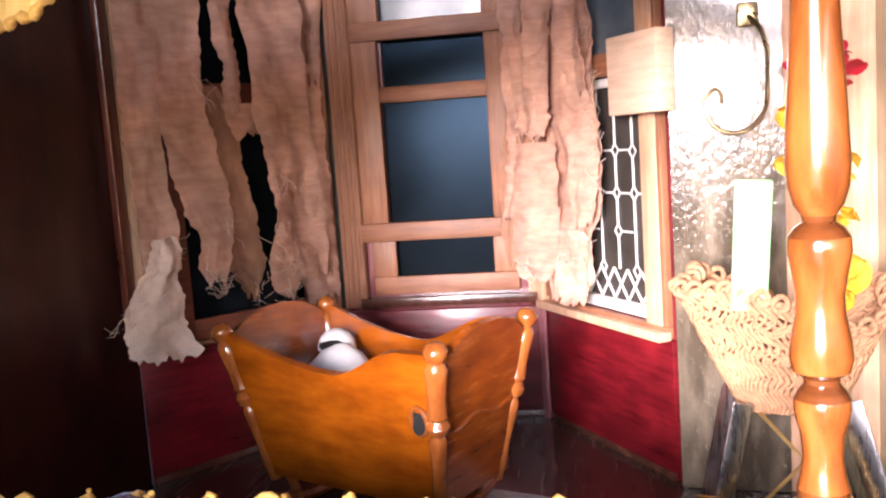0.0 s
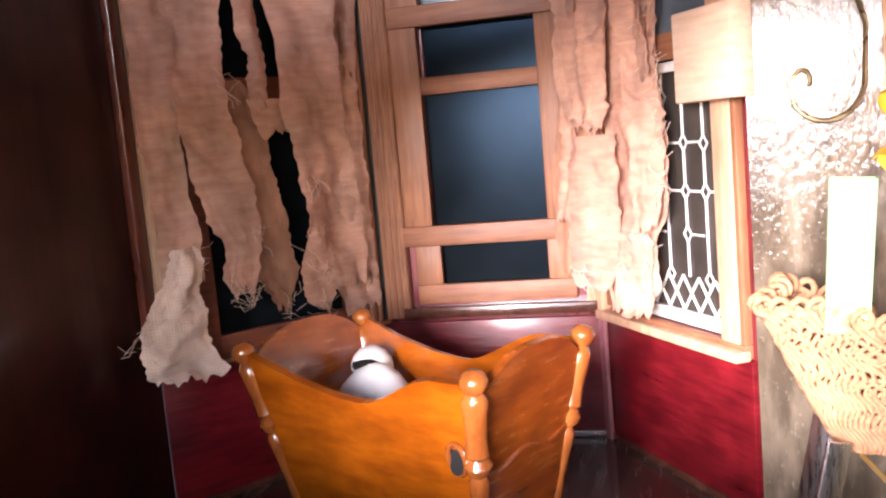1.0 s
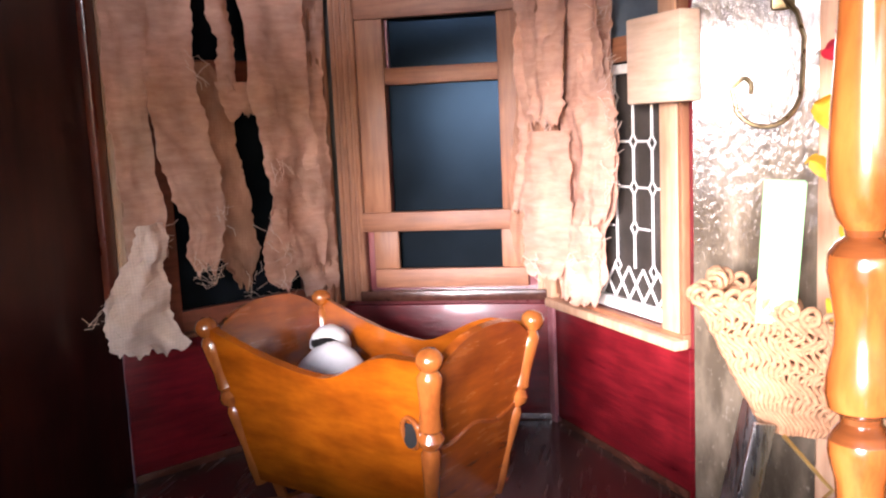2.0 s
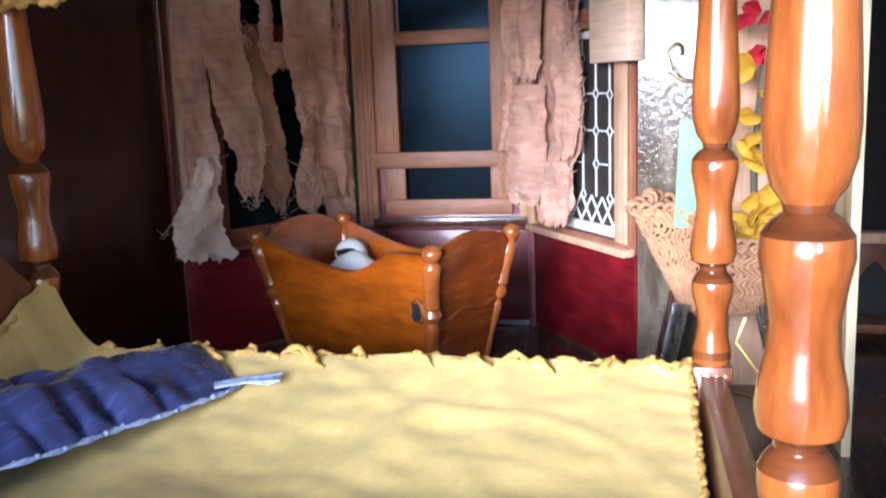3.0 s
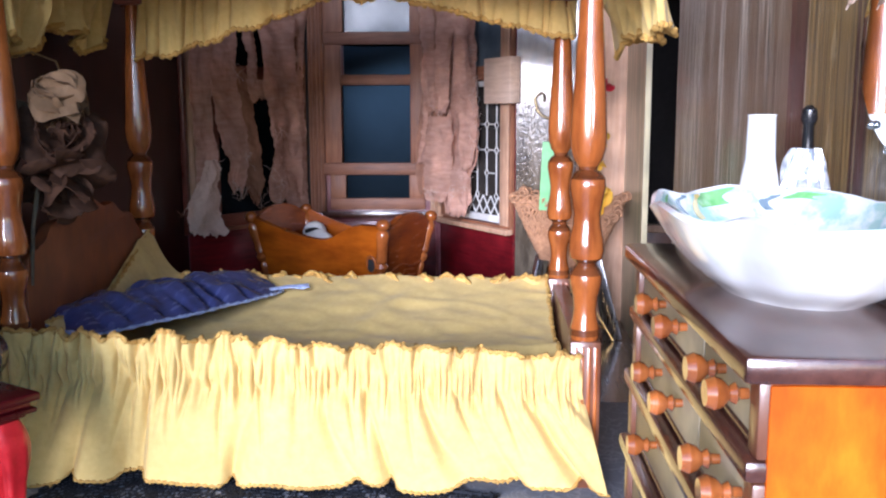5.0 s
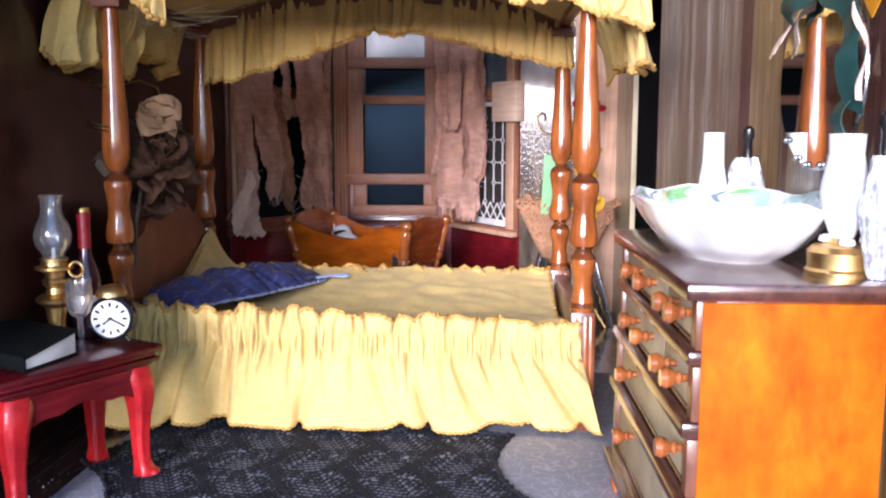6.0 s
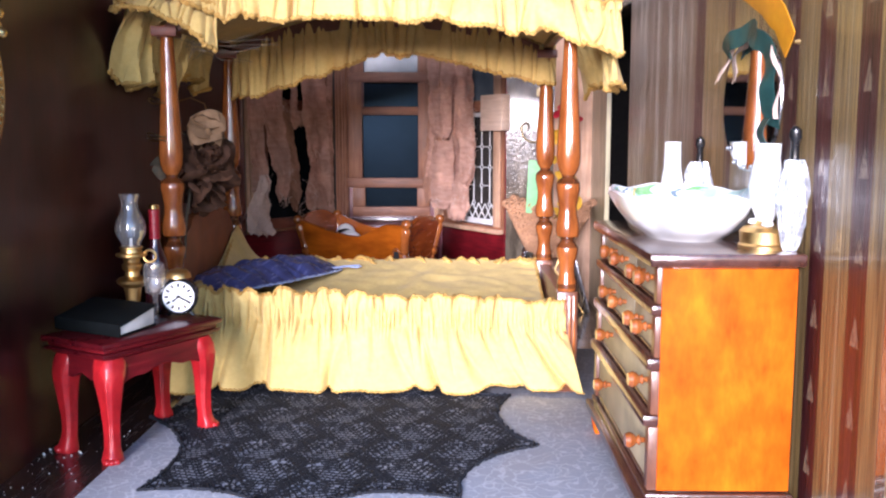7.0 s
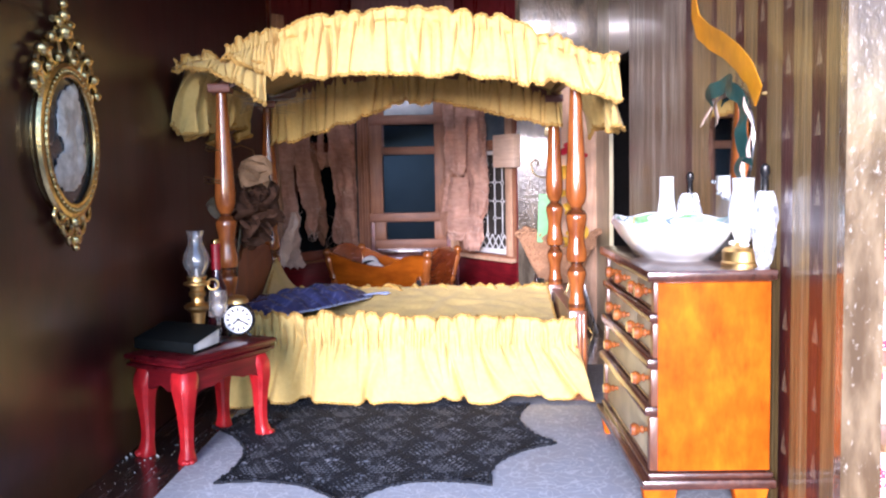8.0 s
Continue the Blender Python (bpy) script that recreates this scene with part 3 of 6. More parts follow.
A0, A1, A2, A3 = (LW, 23.1), (-14.75, 30.65), (-6.2, 30.8), (-1.53, 23.5)
bays = ((A0, A1), (A1, A2), (A2, A3))
for i, (a, b) in enumerate(bays):
    m, length, ang = wall_frame(a, b)
    setting("wainscot_%d" % (i + 1), slab(0.02, length - 0.02, -0.12, 0.9, 0, 4.72, 0.05, m=m), RED, "glossy red painted wainscot panel with brush marks", "wainscot")
    setting("baseboard_%d" % (i + 1), slab(0.02, length - 0.02, -0.2, -0.125, 0.0, 0.28, 0.03, m=m), DARKWOOD, "thin dark baseboard strip", "baseboard")
setting("trim_corner", slab(-0.35, 0.35, -0.3, -0.13, 0, 4.7, 0.04, m=wall_frame(A2, A3)[0]), RED_BACK, "pinkish worn corner strip of the wainscot", "trim")
bay_wall("wall_bay_left", A0, A1, [(1.9, 7.6, 5.6, 13.5), (1.9, 7.6, 14.3, 20.5)], 4.74, "red wall of the bay round the left window")
bay_wall("wall_bay_centre", A1, A2, [(2.4, 6.7, 6.1, 7.75), (2.3, 6.7, 8.42, 13.45), (2.4, 6.7, 14.0, 15.95), (2.4, 6.7, 16.6, 21.0)], 4.74, "red wall of the bay round the middle window")
bay_wall("wall_bay_right", A2, A3, [(2.2, 7.75, 5.2, 13.6), (2.2, 7.75, 14.2, 20.5)], 4.74, "red wall of the bay round the leaded window")


def window(name, a, b, label, rails, stiles, panes, wood=(PINE_H, PINE)):
    m, length, ang = wall_frame(a, b)
    w = tagged(new(name), label, "window", kind="structure")
    w.matrix_basis = Matrix.Translation((a[0] * U, a[1] * U, 0)) @ pose(0, 0, 0, 0, 0, ang)
    for x0, x1, z0, z1, y0 in rails:
        part("window_rail", slab(x0, x1, y0, 0.0 - 0.004, z0, z1, 0.04), wood[0], w)
    for x0, x1, z0, z1, y0 in stiles:
        part("window_stile", slab(x0, x1, y0, 0.0 - 0.004, z0, z1, 0.04), wood[1], w)
    for x0, x1, z0, z1, pane_mat in panes:
        part("pane", slab(x0, x1, 0.25, 0.4, z0, z1), pane_mat, w)
    return w


def fluted(x0, x1, z0, z1, y0, ridges):
    bm = bmesh.new()
    step = (x1 - x0) / ridges
    box(bm, x0, x1, y0 * 0.55, -0.004, z0, z1)
    for k in range(ridges):
        c = x0 + step * (k + 0.5)
        tube([(c, y0 * 0.55, z0), (c, y0 * 0.55, z1)], step * 0.42 * (0.8 + 0.3 * (k % 2)), 8, bm)
    return bm


wl = window("window_1", A0, A1, "stained pine window with dark panes behind torn curtains",
            [(1.75, 7.75, 4.95, 5.7, -0.3), (1.75, 7.75, 13.4, 14.4, -0.25), (1.75, 7.75, 20.4, 21.0, -0.3)],
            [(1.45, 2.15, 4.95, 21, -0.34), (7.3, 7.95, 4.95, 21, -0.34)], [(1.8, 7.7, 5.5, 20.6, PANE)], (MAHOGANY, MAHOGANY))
part("casing", fluted(0.05, 1.3, 4.9, 24, -0.6, 3), PALEPINE, wl)
part("casing", fluted(8.0, 8.95, 4.9, 24, -0.6, 3), PINE, wl)
part("window_sill", slab(0.1, 9.2, -0.5, -0.004, 4.76, 4.93, 0.05), PINE_H, wl)
wc = window("window_2", A1, A2, "stained pine sash window with dark glossy panes",
            [(1.5, 7.6, 5.45, 6.2, -0.3), (1.05, 8.0, 7.72, 8.48, -0.5), (2.2, 6.8, 13.4, 14.05, -0.3), (1.2, 7.9, 15.92, 16.68, -0.45), (1.2, 7.9, 20.9, 21.6, -0.45)],
            [(1.2, 2.3, 8.48, 15.92, -0.4), (6.7, 7.75, 8.48, 15.92, -0.4), (1.2, 2.44, 16.68, 20.9, -0.4), (6.68, 7.75, 16.68, 20.9, -0.4),
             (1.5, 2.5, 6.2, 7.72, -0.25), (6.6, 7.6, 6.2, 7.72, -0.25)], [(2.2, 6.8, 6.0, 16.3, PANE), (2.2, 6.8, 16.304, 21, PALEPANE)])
part("casing", fluted(0.2, 1.18, 4.96, 24, -0.75, 4), PINE, wc)
# Black slab drawn for the shade in the gap between the casings.
part("corner_strip", slab(-0.12, 0.14, -0.3, -0.02, 4.96, 24), RECESS_SHADE, wc)
part("casing", fluted(7.95, 8.5, 4.96, 24, -0.6, 2), PALEPINE, wc)
part("window_sill", slab(0.9, 8.3, -0.6, -0.004, 4.95, 5.35, 0.05), DARKWOOD, wc)
wr = window("window_3", A2, A3, "pale pine window with white leaded lattice and pine block",
            [(0.9, 8.6, 4.78, 5.2, -0.3), (2.0, 7.9, 13.5, 14.3, -0.25), (2.0, 7.9, 20.4, 21, -0.3)],
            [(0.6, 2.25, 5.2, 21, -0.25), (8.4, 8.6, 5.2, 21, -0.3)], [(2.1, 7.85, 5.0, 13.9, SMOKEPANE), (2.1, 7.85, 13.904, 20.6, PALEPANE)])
part("window_stile", slab(7.55, 8.38, -0.34, -0.004, 5.2, 21, 0.05), PALEPINE, wr)
part("casing", slab(0.0, 0.6, -0.45, -0.004, 4.9, 21, 0.05), PALEPINE, wr)
part("block", slab(6.95, 9.6, -1.05, -0.345, 12.1, 14.6, 0.06), RAWPINE, wr, "plain square block of pale pine")
part("window_sill", slab(0.4, 8.65, -0.65, -0.13, 4.74, 5.05, 0.05), PALEPINE, wr)
lat = bmesh.new()
X0, X1, Z0, Z1 = 2.45, 7.5, 5.25, 13.45
for x0, x1, z0, z1 in ((X0 - 0.15, X1 + 0.08, Z0, Z0 + 0.4), (X0 - 0.15, X1 + 0.08, Z1 - 0.3, Z1), (X0 - 0.15, X0 + 0.1, Z0, Z1), (X1 - 0.12, X1 + 0.08, Z0, Z1)):
    box(lat, x0, x1, 0.0, 0.22, z0, z1, 0.02)
part("lattice_frame", lat, LEAD, wr)
COLS = (3.3, 4.3, 5.35, 6.4)


def came(points, r=0.042):
    part("came", tube([(x, 0.2, z) for x, z in points], r, 6), LEAD, wr)


for k, x in enumerate(COLS):
    knots = [9.45] + ([8.1, 10.95, 12.4] if k % 2 == 0 else [6.75, 10.9, 12.4])
    z = 6.75
    for kz in sorted(knots) + [Z1 + 0.25]:
        if kz - 0.25 > z:
            came([(x, z), (x, kz - 0.22)])
        if kz < Z1:
            came([(x - 0.2, kz), (x, kz - 0.25), (x + 0.2, kz), (x, kz + 0.25), (x - 0.2, kz)], 0.036)
        z = kz + 0.22
for z, cols in ((9.45, (X0, *COLS, X1)), (8.1, (3.3, 4.3)), (8.1, (5.35, 6.4)), (10.95, (4.3, 5.35, 6.4))):
    for p, q in zip(cols, cols[1:]):
        came([(p + 0.2 if p in COLS else p, z), (q - 0.2 if q in COLS else q, z)])
for k in range(6):
    x = X0 + 0.84 * k
    came([(x, Z0 + 0.4), (x + 0.84, Z0 + 1.5)])
    came([(x + 0.84, Z0 + 0.4), (x, Z0 + 1.5)])


# ---- torn curtains ----
def strip(parent, rows, depth, material=GAUZE, seed=0.0, folds=2.0, fold=0.16, nv=70, nu=18):
    """A torn strip; rows: (z, left x, right x) from top to bottom, in the frame of its window."""
    zs = [r[0] for r in rows]
    table = [(zs[0] - r[0], r[1], r[2]) for r in rows]
    span = zs[0] - zs[-1]

    def fn(u, v):
        d = span * v
        x0, x1 = lerp_table(table, d)
        x0 += -0.1 + 0.16 * wob(d * 1.1, seed, 1) + 0.12 * wob(d * 5, seed, 2)
        x1 += 0.1 + 0.16 * wob(d * 1.1, seed, 5) + 0.12 * wob(d * 5, seed, 6)
        rag = 0.45 * (wob(u * 4 + seed, 3.1) + 0.6 * wob(u * 11 + seed, 8.2)) * max(0, v - 0.85) / 0.15
        k = u * folds * 0.55 + 0.9 * wob(d * 0.22, seed) + 0.25 * wob(d * 0.7, u * 2, seed)
        y = -depth - fold * (1.9 * wob(k * 1.7, seed * 3.1, d * 0.12) + 0.12 * math.sin(k * 6.28)) - 0.3 * wob(d * 0.3, seed * 2, u) - 0.1 * wob(d * 1.6, seed, u * 3) - 0.05 * wob(d * 3.5, seed + 2, u * 9)
        return (x0 + (x1 - x0) * u, y, zs[0] - d + rag)
    return part("strip", sheet(fn, nu, nv, 0.03), material, parent, sharp=60)


def threads(parent, spots, seed):
    rnd = random.Random(seed)
    bm = bmesh.new()
    for x, y, z in spots:
        for k in range(9):
            a, ln = rnd.uniform(0, 6.28), rnd.uniform(0.25, 0.7)
            p = Vector((x + rnd.uniform(-0.2, 0.2), y, z + rnd.uniform(-0.4, 0.4)))
            q = p + Vector((math.cos(a) * ln, rnd.uniform(-0.3, 0.1), math.sin(a) * ln))
            mid = (p + q) / 2 + Vector((rnd.uniform(-0.15, 0.15), -0.1, rnd.uniform(-0.2, 0.1)))
            tube([p, mid, q], 0.012, 4, bm)
    return part("loose_threads", bm, PALEGAUZE, parent, kind="stuff")


m, ln, ang = wall_frame(A0, A1)
cl = thing("torn_curtain", A0[0], A0[1], 4.9, ang, "torn dusty pink muslin curtain in ragged strips at the window", "curtain", "torn curtains")


def at_base(rows):
    return [(z - 4.9, a, b) for z, a, b in rows]


strip(cl, at_base([(21, -0.1, 1.7), (16.7, 0.0, 1.35), (14.1, 0.0, 1.2), (11.5, 0.12, 1.23), (9.0, 0.2, 1.45), (7.8, 0.25, 1.4)]), 0.9, seed=1, folds=1.6, nu=14)
strip(cl, at_base([(21, 1.5, 3.9), (16.8, 1.16, 2.88), (14.6, 1.16, 2.79), (12.7, 1.29, 3.1), (10.8, 1.54, 3.45), (8.9, 2.3, 3.6), (7.1, 2.4, 3.2)]), 1.05, seed=2, folds=1.0, fold=0.12, nu=20)
strip(cl, at_base([(14.3, 2.6, 3.7), (13.3, 2.9, 4.5), (11.2, 3.1, 4.65), (9.25, 3.4, 4.95), (7.6, 3.7, 5.25), (6.2, 4.4, 4.85)]), 0.5, SHADEDGAUZE, seed=3, folds=1.0, fold=0.1, nu=16)
strip(cl, at_base([(21, 3.5, 4.6), (16.9, 3.7, 4.45), (15.7, 3.8, 4.35), (14.9, 4.08, 4.5), (13.3, 3.95, 4.4)]), 0.85, seed=4, nu=8, folds=0.8)
strip(cl, at_base([(13.6, 3.9, 6.1), (12.4, 4.3, 6.0)]), 0.7, seed=5, nv=12, folds=1)
strip(cl, at_base([(21, 4.9, 7.6), (16.9, 4.9, 7.5), (15.7, 5.3, 7.4), (14.2, 5.1, 7.5), (12.8, 5.2, 7.6), (11.0, 5.5, 7.8), (9.1, 5.7, 8.0), (8.1, 5.4, 8.0), (7.4, 6.1, 8.0), (6.6, 6.4, 7.8)]), 0.9, seed=6, folds=2.2, fold=0.2, nu=22)
strip(cl, at_base([(9.0, 5.7, 6.3), (8.1, 5.3, 6.4), (7.1, 5.15, 6.3), (6.4, 5.3, 6.2), (6.0, 5.6, 6.0)]), 1.1, seed=7, folds=1, nu=12)
strip(cl, at_base([(21, 7.1, 9.0), (17.1, 7.2, 8.8), (14.5, 7.5, 8.5), (11.9, 7.3, 8.46), (9.2, 7.25, 8.5), (6.8, 6.95, 8.65), (5.6, 7.3, 8.6)]), 0.55, seed=10, folds=2.0, fold=0.2, nu=16)
strip(cl, at_base([(9.0, 0.3, 1.15), (8.2, 0.1, 1.1), (7.5, -0.45, 1.05), (6.5, -0.95, 1.1), (5.8, -1.1, 1.25), (5.2, -0.9, 1.5), (4.75, -0.5, 1.85)]), 1.5, PALEGAUZE, seed=8, folds=1.6, fold=0.26, nu=22)
threads(cl, [(2.4, -1.2, 2.4), (3.0, -1.2, 2.1), (3.5, -1.2, 4.0), (1.2, -1.1, 3.6), (6.2, -1.1, 2.4), (5.3, -1.2, 3.2), (-1.1, -1.6, 1.5), (0.0, -1.6, 2.2), (-0.6, -1.6, 1.2), (3.0, -1.1, 2.0), (4.6, -1.0, 1.5), (5.7, -1.3, 1.2), (5.9, -1.2, 5.5), (3.1, -1.0, 9.2)], 3)

RC0, RC1 = (-8.0, 29.6), (-4.0, 26.6)
m, ln, ang = wall_frame(RC0, RC1)
cr = thing("torn_curtain", RC0[0], RC0[1], 5.4, ang, "torn dusty pink muslin curtain bunched beside the leaded window", "curtain", "torn curtains")


def at_base2(rows):
    return [(z - 5.4, a, b) for z, a, b in rows]


strip(cr, at_base2([(22, 0.6, 3.4), (16, 1.5, 3.6), (12.2, 1.25, 3.0), (9.3, 0.6, 2.7), (6.7, 0.9, 2.4)]), 0.1, SHADEDGAUZE, seed=11, folds=4, fold=0.25, nu=22)
strip(cr, at_base2([(22, 2.6, 5.6), (15.5, 2.6, 5.4), (13.3, 3.0, 5.3), (11, 3.3, 5.6), (9.4, 3.5, 5.6), (7.8, 3.2, 4.9), (6.4, 3.0, 4.95), (5.5, 3.2, 4.1)]), 0.25, seed=12, folds=4.5, fold=0.28, nu=24)
strip(cr, at_base2([(15.2, 2.0, 3.9), (12.5, 2.3, 3.7), (11.6, 2.4, 3.5)]), 0.65, seed=13, folds=2)
strip(cr, at_base2([(11.4, 2.2, 3.8), (9.0, 2.0, 3.9), (7.2, 1.9, 3.6), (6.3, 2.0, 3.3)]), 0.6, seed=14, folds=2.5, nu=16)
strip(cr, at_base2([(14.2, 4.3, 5.5), (12.0, 4.6, 5.7), (9.8, 4.7, 5.6), (8.4, 4.6, 5.3)]), 0.65, seed=15, folds=1.6)
strip(cr, at_base2([(8.2, 3.8, 4.8), (6.9, 3.9, 4.9), (5.5, 4.0, 4.7)]), 0.5, seed=16, folds=1)
strip(cr, at_base2([(22, 1.0, 1.9), (14, 1.7, 2.3), (11, 1.5, 2.2), (8.6, 1.0, 1.9)]), 0.5, seed=17, folds=1.5, fold=0.2, nu=10)
strip(cr, at_base2([(18, 3.3, 4.3), (14.6, 2.9, 3.9), (13.0, 2.6, 3.4), (11.9, 2.4, 3.2)]), 0.85, seed=18, folds=2, fold=0.25, nu=12)
strip(cr, at_base2([(20, 4.2, 5.2), (16.0, 4.0, 5.3), (14.6, 4.2, 5.4), (13.0, 4.6, 5.6)]), 0.7, seed=19, folds=2, fold=0.22, nu=12)
threads(cr, [(5.5, -0.6, 9.5), (5.6, -0.6, 7.0), (5.5, -0.6, 4.2), (4.2, -0.9, 1.6), (2.6, -0.9, 1.4), (5.5, -0.5, 8.0), (5.6, -0.5, 5.5), (4.9, -0.5, 2.0), (3.0, -0.6, 6.3)], 5)

# ---- four-poster bed ----
BL, BW = -17.8, 10.6
bed = thing("four_poster_bed", -8.9, 5.3, 0, 0, "miniature four-poster bed of turned honey-brown varnished wood", "bed")
OX, OY = 8.9, -5.3       # from the room's origin at the front right post to the bed's own
POST = [(0.46, 4.66), (0.5, 4.8), (0.5, 5.0), (0.42, 5.3), (0.38, 5.6), (0.42, 6.0), (0.5, 6.25), (0.54, 6.45), (0.53, 6.65), (0.45, 6.8), (0.33, 6.93), (0.34, 7.02),
        (0.54, 7.15), (0.6, 7.38), (0.57, 7.7), (0.47, 8.15), (0.45, 8.5), (0.54, 8.98), (0.6, 9.27), (0.58, 9.52), (0.45, 9.69), (0.3, 9.79), (0.32, 9.89), (0.47, 10.08),
        (0.57, 10.4), (0.6, 10.8), (0.56, 11.6), (0.49, 12.6), (0.42, 13.8), (0.35, 15.0), (0.31, 16.0)]
POST = [(0.9 * r, z) for r, z in POST]
for px, py in ((0, 0), (BL, 0), (0, BW), (BL, BW)):
    x, y = px + OX, py + OY
    post = part("post", lathe(POST, 28, Matrix.Translation((x, y, 0))), HONEY, bed)
    for z0, z1 in ((4.7, 5.25), (6.5, 7.16), (9.3, 9.98)):
        ring = [(r + 0.006, z) for r, z in POST if z0 <= z <= z1]
        part("turned_collar", lathe(ring, 28, Matrix.Translation((x, y, 0))), COLLAR, post, "darker stained turned collar")
    leg = bmesh.new()
    box(leg, x - 0.46, x + 0.46, y - 0.46, y + 0.46, 0, 4.66, 0.05)
    part("post_foot", leg, MIDWOOD, post, "square reeded dark foot of the post")
    for k in range(4):
        part("reed", slab(x - 0.36 + 0.2 * k, x - 0.24 + 0.2 * k, y - 0.52, y - 0.46, 0.3, 4.5, 0.02), HONEY, post)
    part("post_cap", prism([(x - 0.55, y - 0.5), (x + 0.55, y - 0.5), (x + 0.5, y + 0.5), (x - 0.5, y + 0.5)], 15.95, 16.4, 0.05), MAHOGANY, post)
for y in (OY + 0.25, BW + OY):
    part("side_rail", slab(BL + OX + 0.47, OX - 0.47, y - 0.05, y + 0.2, 1.4, 2.6, 0.05), MIDWOOD, bed)
part("foot_board", slab(OX - 0.3, OX + 0.3, OY + 0.47, BW + OY - 0.47, 1.4, 4.45, 0.06), MIDWOOD, bed)
part("bed_base", slab(BL + OX + 0.3, OX - 0.35, OY + 0.5, BW + OY - 0.3, 1.0, 2.5, 0.08), MIDWOOD, bed)
# scalloped headboard
hb = [(0.5, 2.5)] + [(0.5 + 9.6 * i / 40, 6.3 + 1.9 * max(0.0, math.sin(math.pi * i / 40)) ** 0.6 + 0.16 * math.sin(i * 0.95)) for i in range(41)] + [(10.1, 2.5)]
M_HB = Matrix(((0, 0, 1, BL + OX - 0.2), (1, 0, 0, OY), (0, 1, 0, 0), (0, 0, 0, 1)))
part("headboard", prism(hb, 0, 0.4, 0.06, M_HB), HEADWOOD, bed, "scallop-topped brown headboard")
part("mattress", slab(BL + OX + 0.5, OX - 0.6, OY + 0.5, BW + OY - 0.2, 2.51, 3.0, 0.2), WHITE, bed)


# bedspread with gathered skirt
spread = thing("bedspread", -8.9, 5.3, 3.9, 0, "yellow cotton bedspread with gathered skirt and gold lace", "bedspread")


def crease(x, seed, t, f=0.6, sharp=5.0):
    """1 in the narrow valleys between folds, which lie unevenly apart and wander as they fall."""
    return math.exp(-(sharp * wob(x * f, seed, t * 0.4)) ** 2)


def top_cloth(u, v):
    x, y = BL + 0.3 + (17.0) * u, -0.25 + (BW + 0.15) * v
    ridge = y - 5.6 - 0.03 * (x + 9) - 0.25 * wob(x * 0.3, 2.0)
    z = 3.02 + 0.04 * max(0.0, y) + 0.24 * math.log(1 + math.exp(2.5 * ridge)) / 2.5 + 0.35 * math.exp(-((y + 0.25) / 0.5) ** 2) + 0.10 * wob(x * 0.25, y * 0.5) + 0.08 * wob(x * 0.35, y * 0.8, 3) + 0.035 * wob(x * 0.8, y * 2.0, 5) + 0.05 * wob(x * 1.5, y * 1.5, 7) + 0.05 * crease(y + 0.25 * x, 61.0, x * 0.6, 0.55, 7.0)
    right = min(1.0, max(0.0, (x + 10) / 5))
    z += right * (0.36 * math.exp(-((y - 3.0 - 0.10 * (x + 6)) / 0.38) ** 2) + 0.36 * math.exp(-((y - 1.4 + 0.10 * (x + 6)) / 0.32) ** 2))
    z += 0.16 * math.exp(-((x + 7.2 - 0.5 * (y - 7)) / 0.5) ** 2) * max(0, 1 - abs(y - 7.5) / 2.5)
    z += 2.0 * max(0, (-16.2 - x) / 1.3) ** 1.6 * (0.3 + 0.7 * v)
    return (x + OX, y + OY, z - 3.9)


part("top", sheet(top_cloth, 110, 70, 0.06), YELLOW, spread, sharp=60)


GATHER = 0.27


def skirt(u, v):
    """One gathered cloth: a ruched heading over the gather line, a falling skirt under it."""
    x = BL - 0.3 + 18.0 * u
    top = 4.62 - 0.035 * (x + 9) + 0.16 * wob(x * 0.9, 1.0) + 0.14 * wob(x * 2.5, 1.5)
    hem = 0.3 + 0.36 * wob(x * 0.5, 2.0)
    d = v - GATHER
    fine = (0.2 * crease(x, 4.4, v * 2.5, 3.2, 4.0) + 0.22 * crease(x, 9.4, v * 3.0, 5.6, 4.0)) * math.exp(-(d / 0.13) ** 2)
    if d < 0:
        t = -d / GATHER
        xs = x + 0.3 * t * wob(x * 0.9, 12.0)
        y = -0.86 + 0.1 * t + 0.42 * t ** 0.9 * crease(xs, 14.0, t, 2.1, 5.0) - 0.22 * t * wob(xs * 0.8, 16.0) + fine
        z = top + (3.4 - 0.03 * (x + 9) - top) * (1 - t) - 0.2 * t * crease(xs, 14.0, t, 1.7, 6.5)
    else:
        t = d / (1 - GATHER)
        xs = x - 0.12 * (x + 11) * t
        c = crease(xs, 21.0, t, 0.6, 8.0)
        near = min(1.0, t / 0.14)
        c2 = near * crease(xs, 33.0, t * 1.5, 1.5, 9.0) * (1 - t) ** 2.2
        c *= near
        y = -0.86 - 0.5 * t ** 0.7 + (0.14 + 0.52 * t ** 0.7) * c * (0.75 + 0.7 * wob(x * 0.5, 40)) + 0.42 * c2 - 0.45 * t * wob(xs * 0.5, 23.0) + fine
        g = 3.4 - 0.03 * (x + 9)
        z = g + (hem - g) * t + 0.22 * t * t * c
        x += 0.75 * t * max(0.0, (x + 4.0) / 4.0) ** 1.5
    return (x + OX, min(y, 0.12) + OY, z - 3.9)


part("skirt", sheet(skirt, 860, 50, 0.035), YELLOW, spread, sharp=70)


